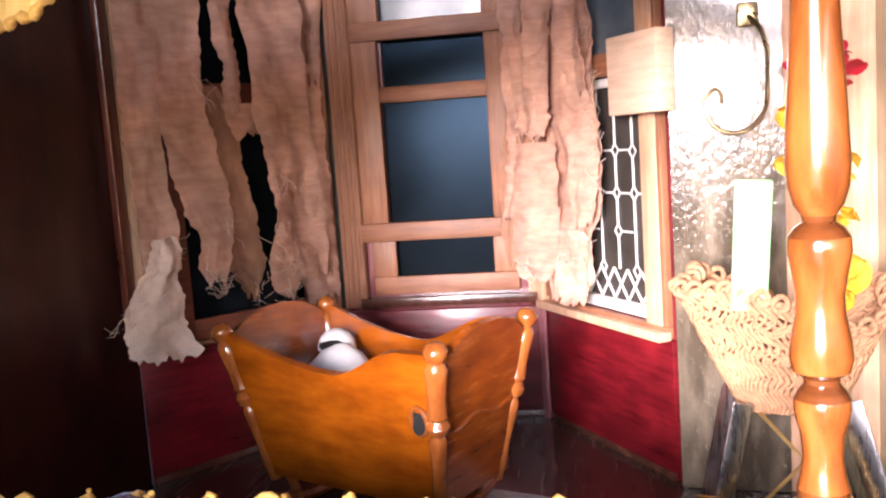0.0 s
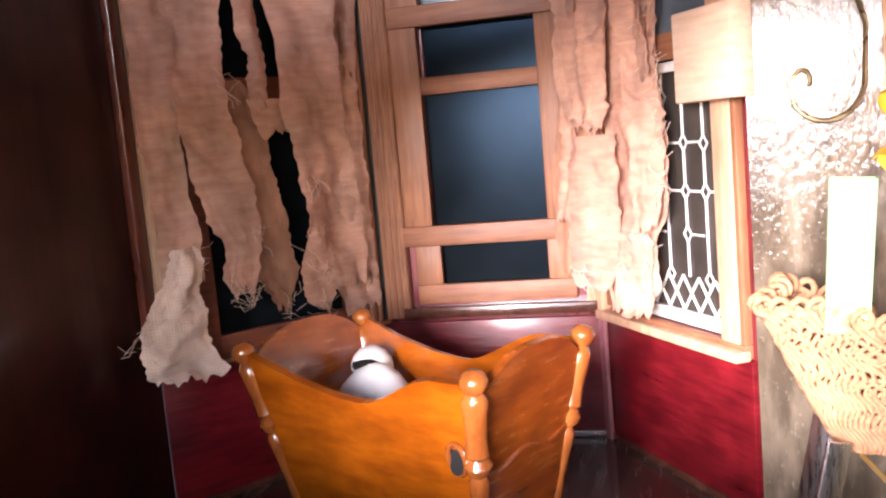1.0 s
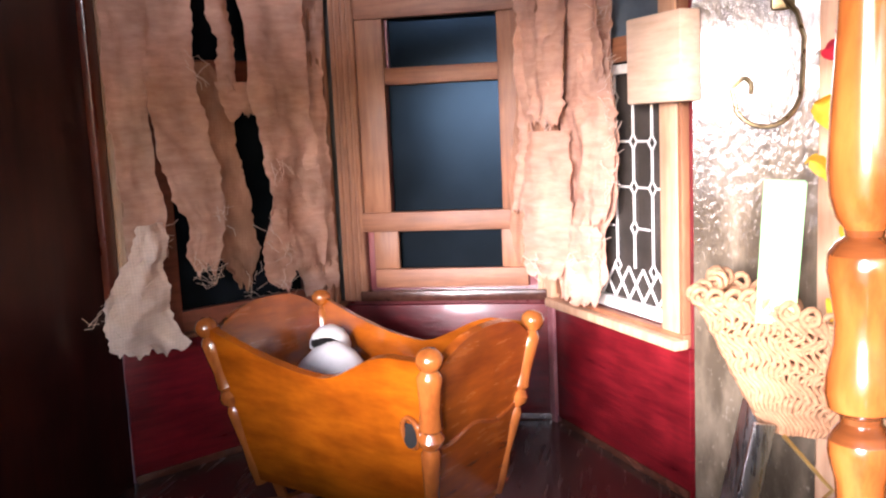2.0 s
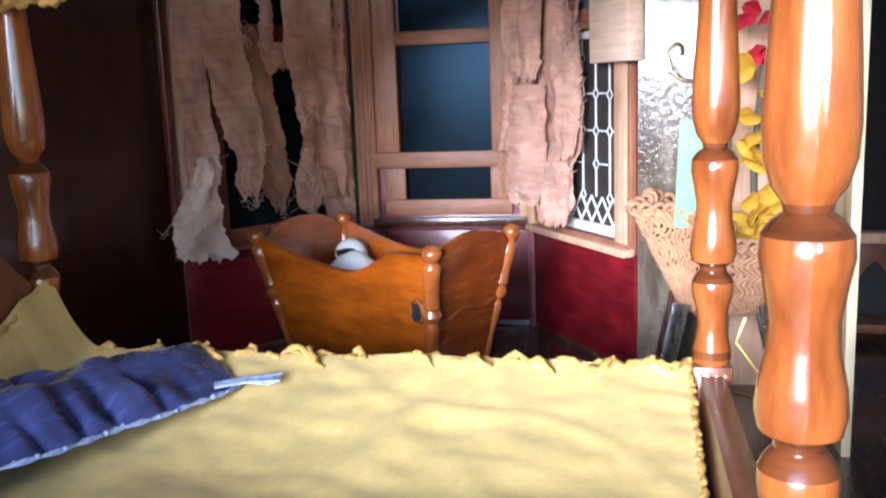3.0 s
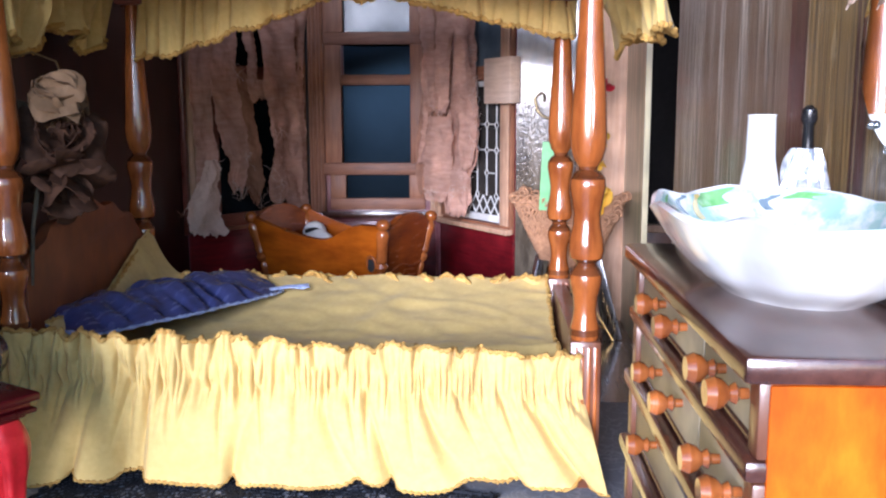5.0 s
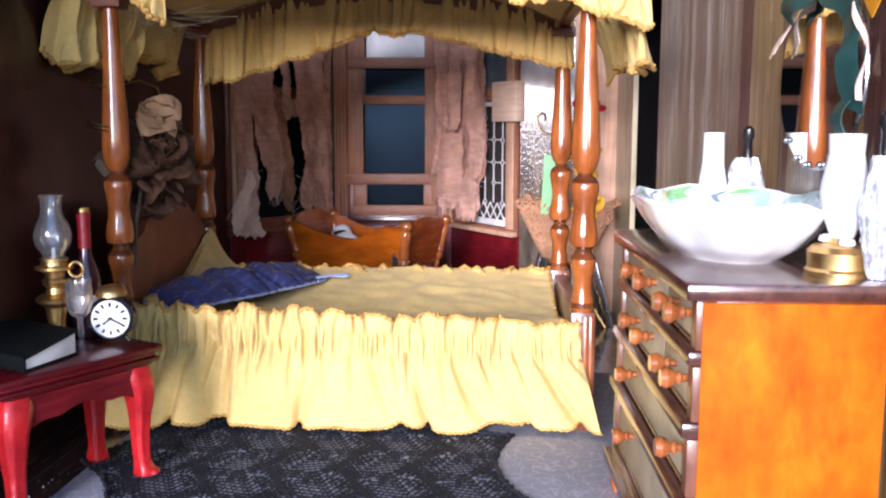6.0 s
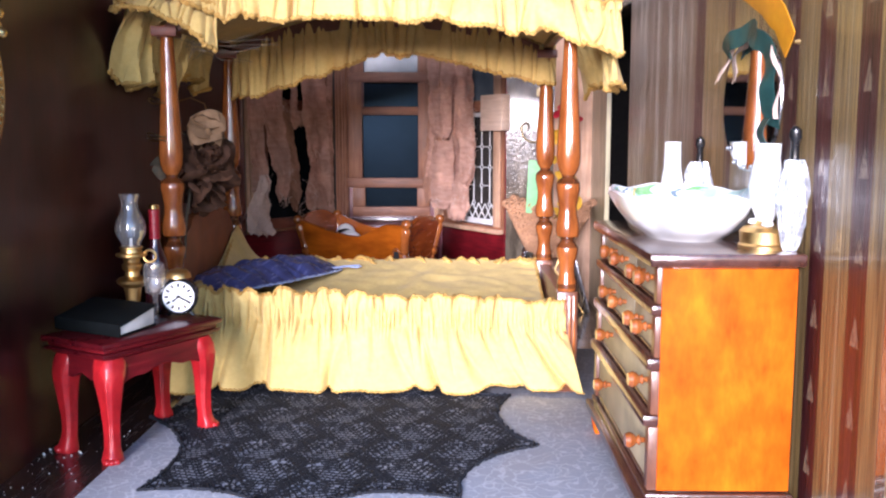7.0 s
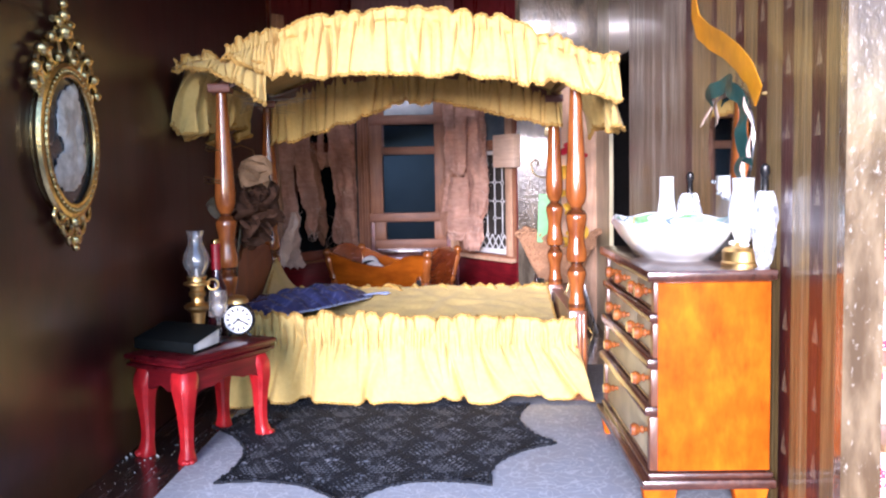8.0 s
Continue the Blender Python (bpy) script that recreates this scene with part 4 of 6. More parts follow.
def lace_edge(points, size, parent, seed, loops=1.0):
    """Crocheted edging: a bumpy cord with small loops."""
    rnd = random.Random(seed)
    bm = bmesh.new()
    tube(points, lambda s: size * (0.75 + 0.35 * math.sin(s * len(points) * 1.9) + 0.2 * rnd.random()), 6, bm)
    for p in points[::2]:
        p = Vector(p) + Vector((rnd.uniform(-1, 1), rnd.uniform(-1, 1), rnd.uniform(-1, 1))) * size * 0.8
        bmesh.ops.create_icosphere(bm, subdivisions=1, radius=size * rnd.uniform(0.5, 0.95) * loops, matrix=Matrix.Translation(p))
    return part("lace_edging", bm, LACE, parent, sharp=80, kind="stuff")


lace_edge([skirt(i / 300, 1.0) for i in range(301)], 0.065, spread, 1)
lace_edge([skirt(i / 320, 0.0) for i in range(321)], 0.085, spread, 2)
lace_edge([top_cloth(0.999, j / 90) for j in range(91)], 0.09, spread, 4)
# curled lace along the far side
bm = bmesh.new()
for k in range(23):
    cx = BL + 1.6 + k * 0.72 + 0.3 * wob(k * 1.7)
    r = 0.32 + 0.25 * wob(k * 2.3, 5)
    for turn in (1.0, 0.62, 0.3):
        tube([(cx + OX + r * turn * math.cos(a) + 0.1 * wob(a * 1.5, k), BW + OY - 0.1 - 0.16 * math.sin(2 * a + k * 1.7), 0.4 + r * turn * math.sin(a) + 0.2 * wob(k * 0.9) + 0.06 * wob(a * 2, k, turn)) for a in [6.28 * q / 16 for q in range(16)]],
             lambda q: 0.09 + 0.03 * math.sin(q * 40 + k), 6, bm, closed=True)
part("curled_lace", bm, LACE, spread, sharp=80)


def far_trim(u, v):
    x = BL + 0.8 + 16.6 * u
    return (x + OX, BW + OY - 0.25 - (0.08 + 0.3 * v) * math.sin(x * 4.4 + 2 * wob(x * 0.7, 3.0)), 4.0 + 0.52 * v + 0.24 * math.sin(x * 4.2 + 3 * wob(x)) * v - 3.9)


part("far_frill", sheet(far_trim, 300, 6, 0.05), YELLOW, spread, sharp=70)


lace_edge([far_trim(i / 170, 1.0) for i in range(171)], 0.1, spread, 9)


def flap(u, v):
    y = 0.9 + 9.6 * u
    h = 0.55 + 1.9 * max(0.0, (u - 0.15) / 0.85) ** 2.2
    return (BL + 1.3 - 0.75 * v + 0.25 * math.sin(u * 5) * v + OX, y + OY, 4.2 + h * v - 3.9)


part("turned_flap", sheet(flap, 50, 12, 0.06), YELLOW, spread, sharp=70)
lace_edge([flap(i / 60, 1.0) for i in range(61)], 0.09, spread, 7)

# canopy
canopy = thing("bed_canopy", -8.9, 5.3, 16.0, 0, "arched yellow cotton bed canopy with gathered lace-edged frill", "canopy")


def arch(x):
    s = (x + 8.9) / 9.6
    return 16.7 + 2.3 * (1 - s * s)


for y, nm in ((0.0, "front_rail"), (BW, "back_rail")):
    pts = [(BL - 0.4 + 18.6 * i / 30) for i in range(31)]
    out = [(x + OX, arch(x) - 0.55 - 16.0) for x in pts] + [(x + OX, arch(x) - 1.35 + 0.35 * ((x + 8.9) / 9.3) ** 2 - 16.0) for x in pts[::-1]]
    part(nm, prism(out, -0.25, 0.25, 0.03, Matrix(((1, 0, 0, 0), (0, 0, 1, y + OY), (0, 1, 0, 0), (0, 0, 0, 1)))), MIDWOOD, canopy)
part("top_cloth", sheet(lambda u, v: (BL - 0.3 + 18.4 * u + OX, -0.2 + 11.0 * v + OY, arch(BL - 0.3 + 18.4 * u) - 0.35 + 0.12 * wob(u * 9, v * 6) - 16.0), 60, 30, 0.06), YELLOW, canopy, sharp=60)
for x in (BL, 0.0):
    part("side_rail", slab(x + OX - 0.22, x + OX + 0.22, OY + 0.3, BW + OY - 0.3, 0.42, 0.95, 0.05), MIDWOOD, canopy)


def frill(name, path, drop, seed, amp=0.36, waves=2.9, n=220, top_frill=0.6):
    """Gathered frill; path(s) gives its line, outward way and length along it; drop(s) its hang."""
    def fn(u, v):
        p, out, run = path(u)
        hang = drop(u)
        d = v - 0.2
        rs = run + 0.5 * (v - 0.2) * wob(run * 0.4, seed + 9)
        fine = 0.32 * crease(run, seed, v, 1.6, 9.0) * math.exp(-(d / 0.16) ** 2)
        if d < 0:
            t = -d / 0.2
            c = crease(run, seed + 5, t, 1.2, 3.4)
            o = 0.36 + 0.1 * t - 0.34 * t ** 0.7 * c + 0.2 * t * wob(run * 0.8, seed + 2)
            z = p[2] + top_frill * t - 0.22 * t * c + 0.25 * t * wob(run * 0.9, seed + 6)
        else:
            t = d / 0.8
            c = crease(rs, seed + 1, t, 0.65, 11.0)
            c2 = crease(rs, seed + 7, t, 1.2, 9.0) * (1 - 0.6 * t)
            o = 0.36 + 0.6 * t ** 0.8 - amp * (0.3 + 1.1 * t) * c - 0.36 * c2 + 0.45 * t * wob(rs * 0.55, seed + 8)
            z = p[2] - hang * t + 0.3 * wob(run * 0.6, seed + 6) * t + 0.2 * t * t * c + 0.1 * wob(run * 2.5, seed) * t
        fine = -fine
        o += fine
        return (p[0] + out[0] * o + OX, p[1] + out[1] * o + OY, z - 16.0)
    part(name, sheet(fn, int(n * 2.6), 22, 0.04), YELLOW, canopy, sharp=70)
    lace_edge([fn(i / n, 1.0) for i in range(n + 1)], 0.115, canopy, seed)
    lace_edge([fn(i / n, 0.0) for i in range(n + 1)], 0.08, canopy, seed + 20)
    return fn


def front_path(u):
    x = -17.2 + 19.3 * u
    left = min(1.0, max(0.0, (-14.6 - x) / 2.5))
    return (x, -0.3 - 0.5 * left, max(arch(x) + 0.35, 17.0)), (0, -1), x * (1 + 0.5 * left)


DROP = [(-17.2, 0.15), (-16.2, 0.9), (-15.0, 1.8), (-14.0, 2.2), (-11.0, 2.65), (-7.0, 2.85), (-3.5, 2.4), (0.0, 1.75), (2.2, 1.9)]


frill("front_frill", front_path, lambda u: lerp_table(DROP, -17.2 + 19.3 * u)[0], 31, n=260)


def corner_path(u):
    """The loose end of the frill, folded forward over the front left post."""
    x = -19.7 + 4.4 * u
    return (x, -0.7 - 0.55 * math.sin(3.1 * u) + 0.2 * wob(u * 4, 71.0), 17.25 + 0.25 * math.sin(3.1 * u) - 0.35 * u * u), (0.12 * (u - 0.5), -1), x * 1.5


frill("corner_frill", corner_path, lambda u: 0.3 + 0.55 * u + 1.05 * u ** 3, 53, 0.22, n=90, top_frill=0.35)


def back_path(u):
    x = BL + 0.3 + 18.0 * u
    return (x, BW + 0.05, arch(x) - 0.4), (0, -0.75), x * 1.3


HANG = [(-18.8, 13.2), (-17.2, 13.7), (-13.9, 14.5), (-10.5, 15.75), (-8.9, 16.1), (-6.3, 16.0), (-2.8, 15.1), (-0.3, 14.6), (0.8, 14.4)]
frill("back_frill", back_path, lambda u: back_path(u)[0][2] - lerp_table(HANG, back_path(u)[0][0])[0], 37, 0.3)


def right_path(u):
    y = -0.6 + 11.4 * u
    return (1.2 + 0.6 * math.sin(3.1 * u), y, 16.85), (1, 0), y


frill("side_frill", right_path, lambda u: 2.9 + 0.3 * math.sin(u * 7), 41, 0.4, n=140)


def left_path(u):
    y = -0.8 + 11.5 * u
    return (BL - 0.6 - 0.75 * (1 - u) ** 4, y, 16.85 + 0.3 * (1 - u) ** 3), (-1, 0.0), y * 1.25


LEFT_HANG = [(0.0, 2.6), (0.1, 3.0), (0.25, 3.3), (0.45, 3.0), (0.65, 2.6), (1.0, 2.4)]
frill("side_frill", left_path, lambda u: lerp_table(LEFT_HANG, u)[0] + 0.4 * math.sin(u * 15 + 1.0), 47, 0.62, n=170)


rnd = random.Random(17)
bm = bmesh.new()
for k in range(26):
    p = Vector((BL + 1.5 + rnd.uniform(-0.4, 0.5) + OX, -0.9 + rnd.uniform(-0.3, 0.4) + OY, -0.5 + rnd.uniform(-0.3, 0.3)))
    q = p + Vector((rnd.uniform(-0.8, 3.2), rnd.uniform(-0.3, 0.8), rnd.uniform(-0.8, 0.3)))
    tube([p, (p + q) / 2 + Vector((0, 0, rnd.uniform(-0.25, 0.1))), q], 0.008, 4, bm)
part("loose_threads", bm, DEADLEAF, canopy, kind="stuff")

# blue cushion
def cushion():
    e = thing("cushion", -14.85, 6.1, 4.1, 60, "crumpled dark blue satin cushion with pale braid edge", "cushion")

    def outline(u, v):
        a, b = 2 * u - 1, 2 * v - 1
        return ((5.35 if a < 0 else 4.7) * a * (1 - 0.06 * b * b) + 0.45 * b * (a > 0) * a * a, 2.0 * b * (1 - 0.14 * a * a - 0.1 * (1 + b) * (max(0.0, a - 0.55) / 0.45) ** 2) + 0.15 * wob(a * 3, 5))

    def up(u, v, s):
        a, b = 2 * u - 1, 2 * v - 1
        e2 = max(0.0, (1 - abs(a) ** 3) * (1 - abs(b) ** 2.4)) ** 0.55
        x, y = outline(u, v)
        wr = -0.6 * crease(x, 71.0, b, 1.0, 4.0) * max(0, abs(b) - 0.05) ** 0.8 + 0.26 * wob(x * 0.6, y * 0.9, 2) + 0.12 * wob(x * 2.0, y * 1.4, 8) - 0.34 * crease(x, 75.0, b, 0.42, 4.0) * abs(b) ** 3
        z = 0.22 + s * (0.66 if s > 0 else 0.22) * e2 + (wr * e2 if s > 0 else 0) + 0.38 * (1 + b) * 0.5
        return (x, y, z)
    bm = sheet(lambda u, v: up(u, v, 1), 110, 50, 0.02)
    sheet(lambda u, v: up(u, v, -1), 30, 16, 0.02, bm)
    part("cover", bm, BLUE, e, sharp=70)
    edge = [up(i / 40, 0, 1) for i in range(41)] + [up(1, j / 16, 1) for j in range(17)] + [up(1 - i / 40, 1, 1) for i in range(41)] + [up(0, 1 - j / 16, 1) for j in range(17)]
    bm = tube(edge, lambda s: 0.06 + 0.03 * math.sin(s * 260), 6)
    rnd = random.Random(4)
    for p in edge[::2]:
        bmesh.ops.create_icosphere(bm, subdivisions=1, radius=rnd.uniform(0.04, 0.08), matrix=Matrix.Translation(Vector(p) + Vector((rnd.uniform(-.06, .06), rnd.uniform(-.06, .06), 0.02))))
    part("braid", bm, BLUETRIM, e, "pale blue braided edge", sharp=80)
    bm = bmesh.new()
    for k in range(18):
        f = k / 17 - 0.5
        tube([(3.5 + 0.2 * f, -1.5 + 0.3 * f, 0.36), (4.1 + 0.2 * f, -1.95 + 0.35 * f, 0.42), (4.7 + 0.5 * f + rnd.uniform(-.1, .1), -2.4 + 0.5 * f + rnd.uniform(-.1, .1), 0.38 + rnd.uniform(-.04, .04))], 0.035, 4, bm)
    part("tassel", bm, BLUETRIM, e)
    return e


cushion()


# ---- cradle ----
def cradle():
    e = thing("cradle", -11.05, 21.4, 0, -25, "honey-varnished wooden rocking cradle with turned corner posts", "cradle")
    L0, L1, W0, W1, ZB, ZT = 3.35, 4.3, 1.55, 2.55, 0.95, 6.35

    def corner(sx, sy, z):
        f = (z - ZB) / (ZT - ZB)
        return Vector((sx * (L0 + (L1 - L0) * f), sy * (W0 + (W1 - W0) * f), z))
    prof = [(0.2, 0.0), (0.24, 0.6), (0.2, 1.3), (0.25, 2.0), (0.27, 2.5), (0.2, 2.66), (0.33, 2.82), (0.36, 2.98), (0.24, 3.18), (0.32, 3.3), (0.3, 3.42), (0.27, 3.8), (0.31, 4.4), (0.33, 4.75),
            (0.25, 4.88), (0.2, 4.95), (0.3, 5.05), (0.35, 5.2), (0.34, 5.33), (0.22, 5.48), (0.05, 5.53)]
    for sx in (-1, 1):
        for sy in (-1, 1):
            a, b = corner(sx, sy, ZB), corner(sx, sy, ZT)
            d = (b - a).normalized()
            m = Matrix.Translation(a) @ Vector((0, 0, 1)).rotation_difference(d).to_matrix().to_4x4()
            part("corner_post", lathe([(r, z) for r, z in prof], 18, m), HONEY, e)

    def side_top(s):            # s from -1 (head) to 1 (foot)
        if s < 0.08:
            return 4.85 + 1.05 * ((0.08 - s) / 1.08) ** 1.7
        t = min(1.0, (s - 0.08) / 0.66)
        return 4.85 + 0.92 * t * t * (3 - 2 * t)

    def panel(sy):
        def fn(u, v):
            s = 2 * u - 1
            z = ZB + (side_top(s) - ZB) * v + 0.2
            p = corner(s, sy, z)
            return (p.x * 0.97, p.y, z)
        return sheet(fn, 44, 10, 0.26)
    for sy in (-1, 1):
        part("side_board", panel(sy), HONEY_X, e)

    def end(sx):
        high = 6.3 if sx < 0 else 6.22

        def fn(u, v):
            s = 2 * u - 1
            top = high - 0.85 * abs(s) ** 2.4
            z = ZB + (top - ZB) * v + 0.2
            p = corner(sx, s, z)
            return (p.x, p.y * 0.95, z)
        return sheet(fn, 24, 10, 0.26)
    for sx in (-1, 1):
        part("end_board", end(sx), HONEY_END, e)
    for z in (3.55, 3.62):
        part("seam", tube([corner(1, -0.92 + 0.092 * k, z) + Vector((0.14, 0, 0.12 * math.sin(k * 0.5 + z))) for k in range(21)], 0.035, 5), HONEY_END, e)
    part("bottom_board", slab(-L0, L0, -W0, W0, 1.1, 1.32, 0.05), HONEY_X, e)
    part("hand_hole_rim", tube([(3.4 + 0.26 * math.cos(a), -2.32 - 0.08 * math.sin(a), 3.95 + 0.42 * math.sin(a)) for a in [6.28 * k / 20 for k in range(20)]], 0.07, 8, closed=True), HONEY, e)
    # The board is not cut; a black disc stands for the hole's shade.
    part("hand_hole", lathe([(0.25, -0.03), (0.25, 0.02)], 18, Matrix.Translation((3.4, -2.3, 3.95)) @ pose(0, 0, 0, 80, 0, 0) @ Matrix.Diagonal((1, 1.6, 1, 1))), RECESS_SHADE, e)
    for sx in (-1, 1):
        pts = []
        for k in range(17):
            s = -1 + k / 8
            pts.append((sx * 2.7, s * 2.9, 0.22 + 0.55 * s * s))
        part("rocker", tube(pts, lambda q: 0.24, 8), HONEY, e)
        for sy in (-1, 1):
            part("rocker_peg", tube([(sx * 2.7, sy * 1.2, 0.25), (sx * 2.9, sy * 1.4, 1.15)], 0.17, 8), HONEY, e)
    return e


cradle()
bundle = thing("cloth_bundle", -12.95, 22.7, 1.33, -25, "small white cloth bundle with a dark gap, lying in the cradle", "bundle")
part("wrap", lathe([(0.9, 0.0), (1.35, 0.3), (1.55, 1.4), (1.5, 2.4), (1.2, 3.0), (0.75, 3.5), (0.3, 3.75), (0.05, 3.8)], 26, pose(0, 0, 0, -6, 4, 0), squash=0.8), WHITE, bundle)
part("cap", lathe([(0.66, 0.0), (0.68, 0.2), (0.6, 0.45), (0.4, 0.68), (0.1, 0.8)], 20, pose(-0.42, 0.8, 3.35, -10, 0, 0)), WHITE, bundle)
# A black lump stands for the shade in the gap under the cap.
bm = bmesh.new()
bmesh.ops.create_icosphere(bm, subdivisions=2, radius=1.0, matrix=pose(-0.25, 0.4, 3.6) @ Matrix.Diagonal((0.6, 0.3, 0.28, 1)))
part("dark_gap", bm, RECESS_SHADE, bundle)
mat1 = thing("mat", -6.6, 19.5, 0, -20, "small pale grey cloth mat on the dark floor", "mat")
part("cloth", sheet(lambda u, v: (-3.2 + 6.4 * u, -2.6 + 5.2 * v, 0.05 + 0.03 * wob(u * 6, v * 6)), 20, 16, 0.05), CARPET, mat1)


# ---- carpet and lace shawl ----
carpet = thing("carpet", -7.0, -9.0, 0, 0, "blue-grey carpet with pale curling line pattern on the floor", "carpet")
part("cloth", prism([(x + 7.0, y + 9.0) for x, y in ((-17.3, -23.6), (3.6, -23.6), (3.9, -4), (3.9, 8.0), (-16.9, 8.0), (-17.1, 0.0))], 0.0, 0.07, 0.02), CARPET, carpet)
shawl = thing("lace_shawl", -9.2, -6.5, 0.072, 0, "black knitted lace shawl with pointed scalloped edge on the carpet", "shawl")
TIPS = ((-17.55, -4.7), (-15.35, -12.3), (-10.1, -15.1), (-4.9, -12.8), (-1.95, -7.8), (-2.6, -1.3), (-9.5, 1.6), (-16.6, 0.5))
SAG = (1.3, 1.3, 1.6, 1.0, 1.0, 0.5, 0.5, 0.6)


def scallop():
    pts = []
    n = len(TIPS)
    for i in range(n):
        a, b = Vector(TIPS[i]), Vector(TIPS[(i + 1) % n])
        d = b - a
        nrm = Vector((d.y, -d.x)).normalized()
        if nrm.dot(Vector((-9.2, -6.0)) - (a + b) / 2) < 0:
            nrm = -nrm
        for k in range(14):
            s = k / 14
            pts.append(a + d * s + nrm * SAG[i] * math.sin(math.pi * s) ** 0.85 + nrm * 0.05 * wob(k * 1.7, i))
    return pts


EDGE = scallop()


def in_shawl(x, y):
    c = False
    n = len(EDGE)
    for i in range(n):
        p, q = EDGE[i], EDGE[i - 1]
        if (p.y > y) != (q.y > y) and x < (q.x - p.x) * (y - p.y) / (q.y - p.y) + p.x:
            c = not c
    return c


LEAF_W, LEAF_H = 2.5, 3.3


def leaf_at(x, y):
    """The lace leaf that holds this stitch, as (across, along) from -1 to 1; nothing between the leaves."""
    row = math.floor((y + 20) / (LEAF_H * 0.62))
    cy = (row + 0.5) * LEAF_H * 0.62 - 20
    cx = (math.floor((x + 20) / LEAF_W + 0.5 * (row % 2)) + 0.5 - 0.5 * (row % 2)) * LEAF_W - 20
    turn = radians(24) * (1 if row % 2 else -1)
    dx, dy = x - cx, y - cy
    a = (dx * math.cos(turn) - dy * math.sin(turn)) / (LEAF_W * 0.52)
    b = (dx * math.sin(turn) + dy * math.cos(turn)) / (LEAF_H * 0.42)
    return (a, b) if a * a + abs(b) ** 1.6 < 1 else None


def yarn_net(along, pitch, thick):
    """One set of parallel yarns of the net between the leaves."""
    bm = bmesh.new()
    for j in range(int(18.0 / pitch)):
        run = []
        for i in range(122):
            s, w = -18.0 + 0.15 * i, -16.0 + pitch * j
            x, y = (s, w) if along == 0 else (w - 2.2, s + 1.2)
            x, y = x + 0.2 * wob(x * 0.4, y * 0.4, 3), y + 0.25 * wob(x * 0.5, y * 0.5)
            ok = in_shawl(x, y) and leaf_at(x, y) is None
            if ok:
                run.append((x + 9.2, y + 6.5, 0.034 + 0.008 * math.cos(s * 21 + (j + along) * 3.14)))
            if run and (not ok or i == 121):
                if len(run) > 1:
                    tube(run, thick, 4, bm)
                run = []
    return bm


part("knit", yarn_net(0, 0.27, 0.03), SHAWL, shawl, kind="stuff")
part("knit", yarn_net(1, 0.19, 0.034), SHAWL, shawl, kind="stuff")
rnd = random.Random(8)
strands = []
for row in range(1, 13):
    turn = radians(24) * (1 if row % 2 else -1)
    way_a, way_b = Vector((math.cos(turn), -math.sin(turn))), Vector((math.sin(turn), math.cos(turn)))
    for col in range(0, 9):
        mid = Vector(((col + 0.5 - 0.5 * (row % 2)) * LEAF_W - 20, (row + 0.5) * LEAF_H * 0.62 - 20))
        for k in range(-7, 6):
            root = mid + way_b * (0.29 * k)
            for side in (-1, 1):
                step = (way_a * side * 0.78 + way_b * 0.62) * 0.1
                heading = math.degrees(math.atan2(step.y, step.x))
                for q in range(18):
                    p = root + step * q
                    if leaf_at(p.x, p.y) is None or not in_shawl(p.x, p.y):
                        continue
                    strands.append((p.x + 9.2, p.y + 6.5, 0.03 + rnd.uniform(0, 0.012), heading + rnd.uniform(-9, 9), 0.062, 0.029 + 0.018 * (q < 2), 0.013))
                    if q % 4 == 1:
                        strands.append((p.x + 9.2, p.y + 6.5, 0.02, heading + 90, 0.15, 0.018, 0.012))
part("leaf_knit", bars(strands), SHAWL, shawl, kind="stuff")
bm = tube([(p.x + 9.2, p.y + 6.5, 0.06) for p in EDGE], lambda q: 0.055 + 0.02 * math.sin(q * 400), 5, closed=True)
for p, q in zip(EDGE, EDGE[1:]):
    for f in (0.0, 0.5):
        w = p.lerp(q, f)
        bmesh.ops.create_icosphere(bm, subdivisions=1, radius=rnd.uniform(0.06, 0.11), matrix=Matrix.Translation((w.x + 9.2 + rnd.uniform(-0.06, 0.06), w.y + 6.5 + rnd.uniform(-0.06, 0.06), 0.07)))
part("looped_edge", bm, SHAWL, shawl, sharp=80)


# ---- red side table and what stands on it ----
TZ = 4.45
table = thing("side_table", -17.16, -6.97, 0, 60.6, "red lacquered side table with carved cabriole legs", "table")
part("tabletop", slab(-2.88, 2.88, -1.7, 1.7, TZ - 0.24, TZ, 0.09), RED_TOP, table)
part("top_moulding", slab(-2.7, 2.7, -1.52, 1.52, TZ - 0.4, TZ - 0.245, 0.06), RED, table)
part("top_moulding", slab(-2.8, 2.8, -1.62, 1.62, TZ - 0.54, TZ - 0.405, 0.05), RED_TOP, table)
part("top_moulding", slab(-2.6, 2.6, -1.42, 1.42, TZ - 0.66, TZ - 0.545, 0.04), RED, table)
LACQ = mat("bright_red_lacquer", (0.36, 0.008, 0.012), (0.6, 0.02, 0.022), 0.35, grain=2.2, bump=0.6, coat=0.2, fine=0.3, fine_grain=8, blotch=0.35)


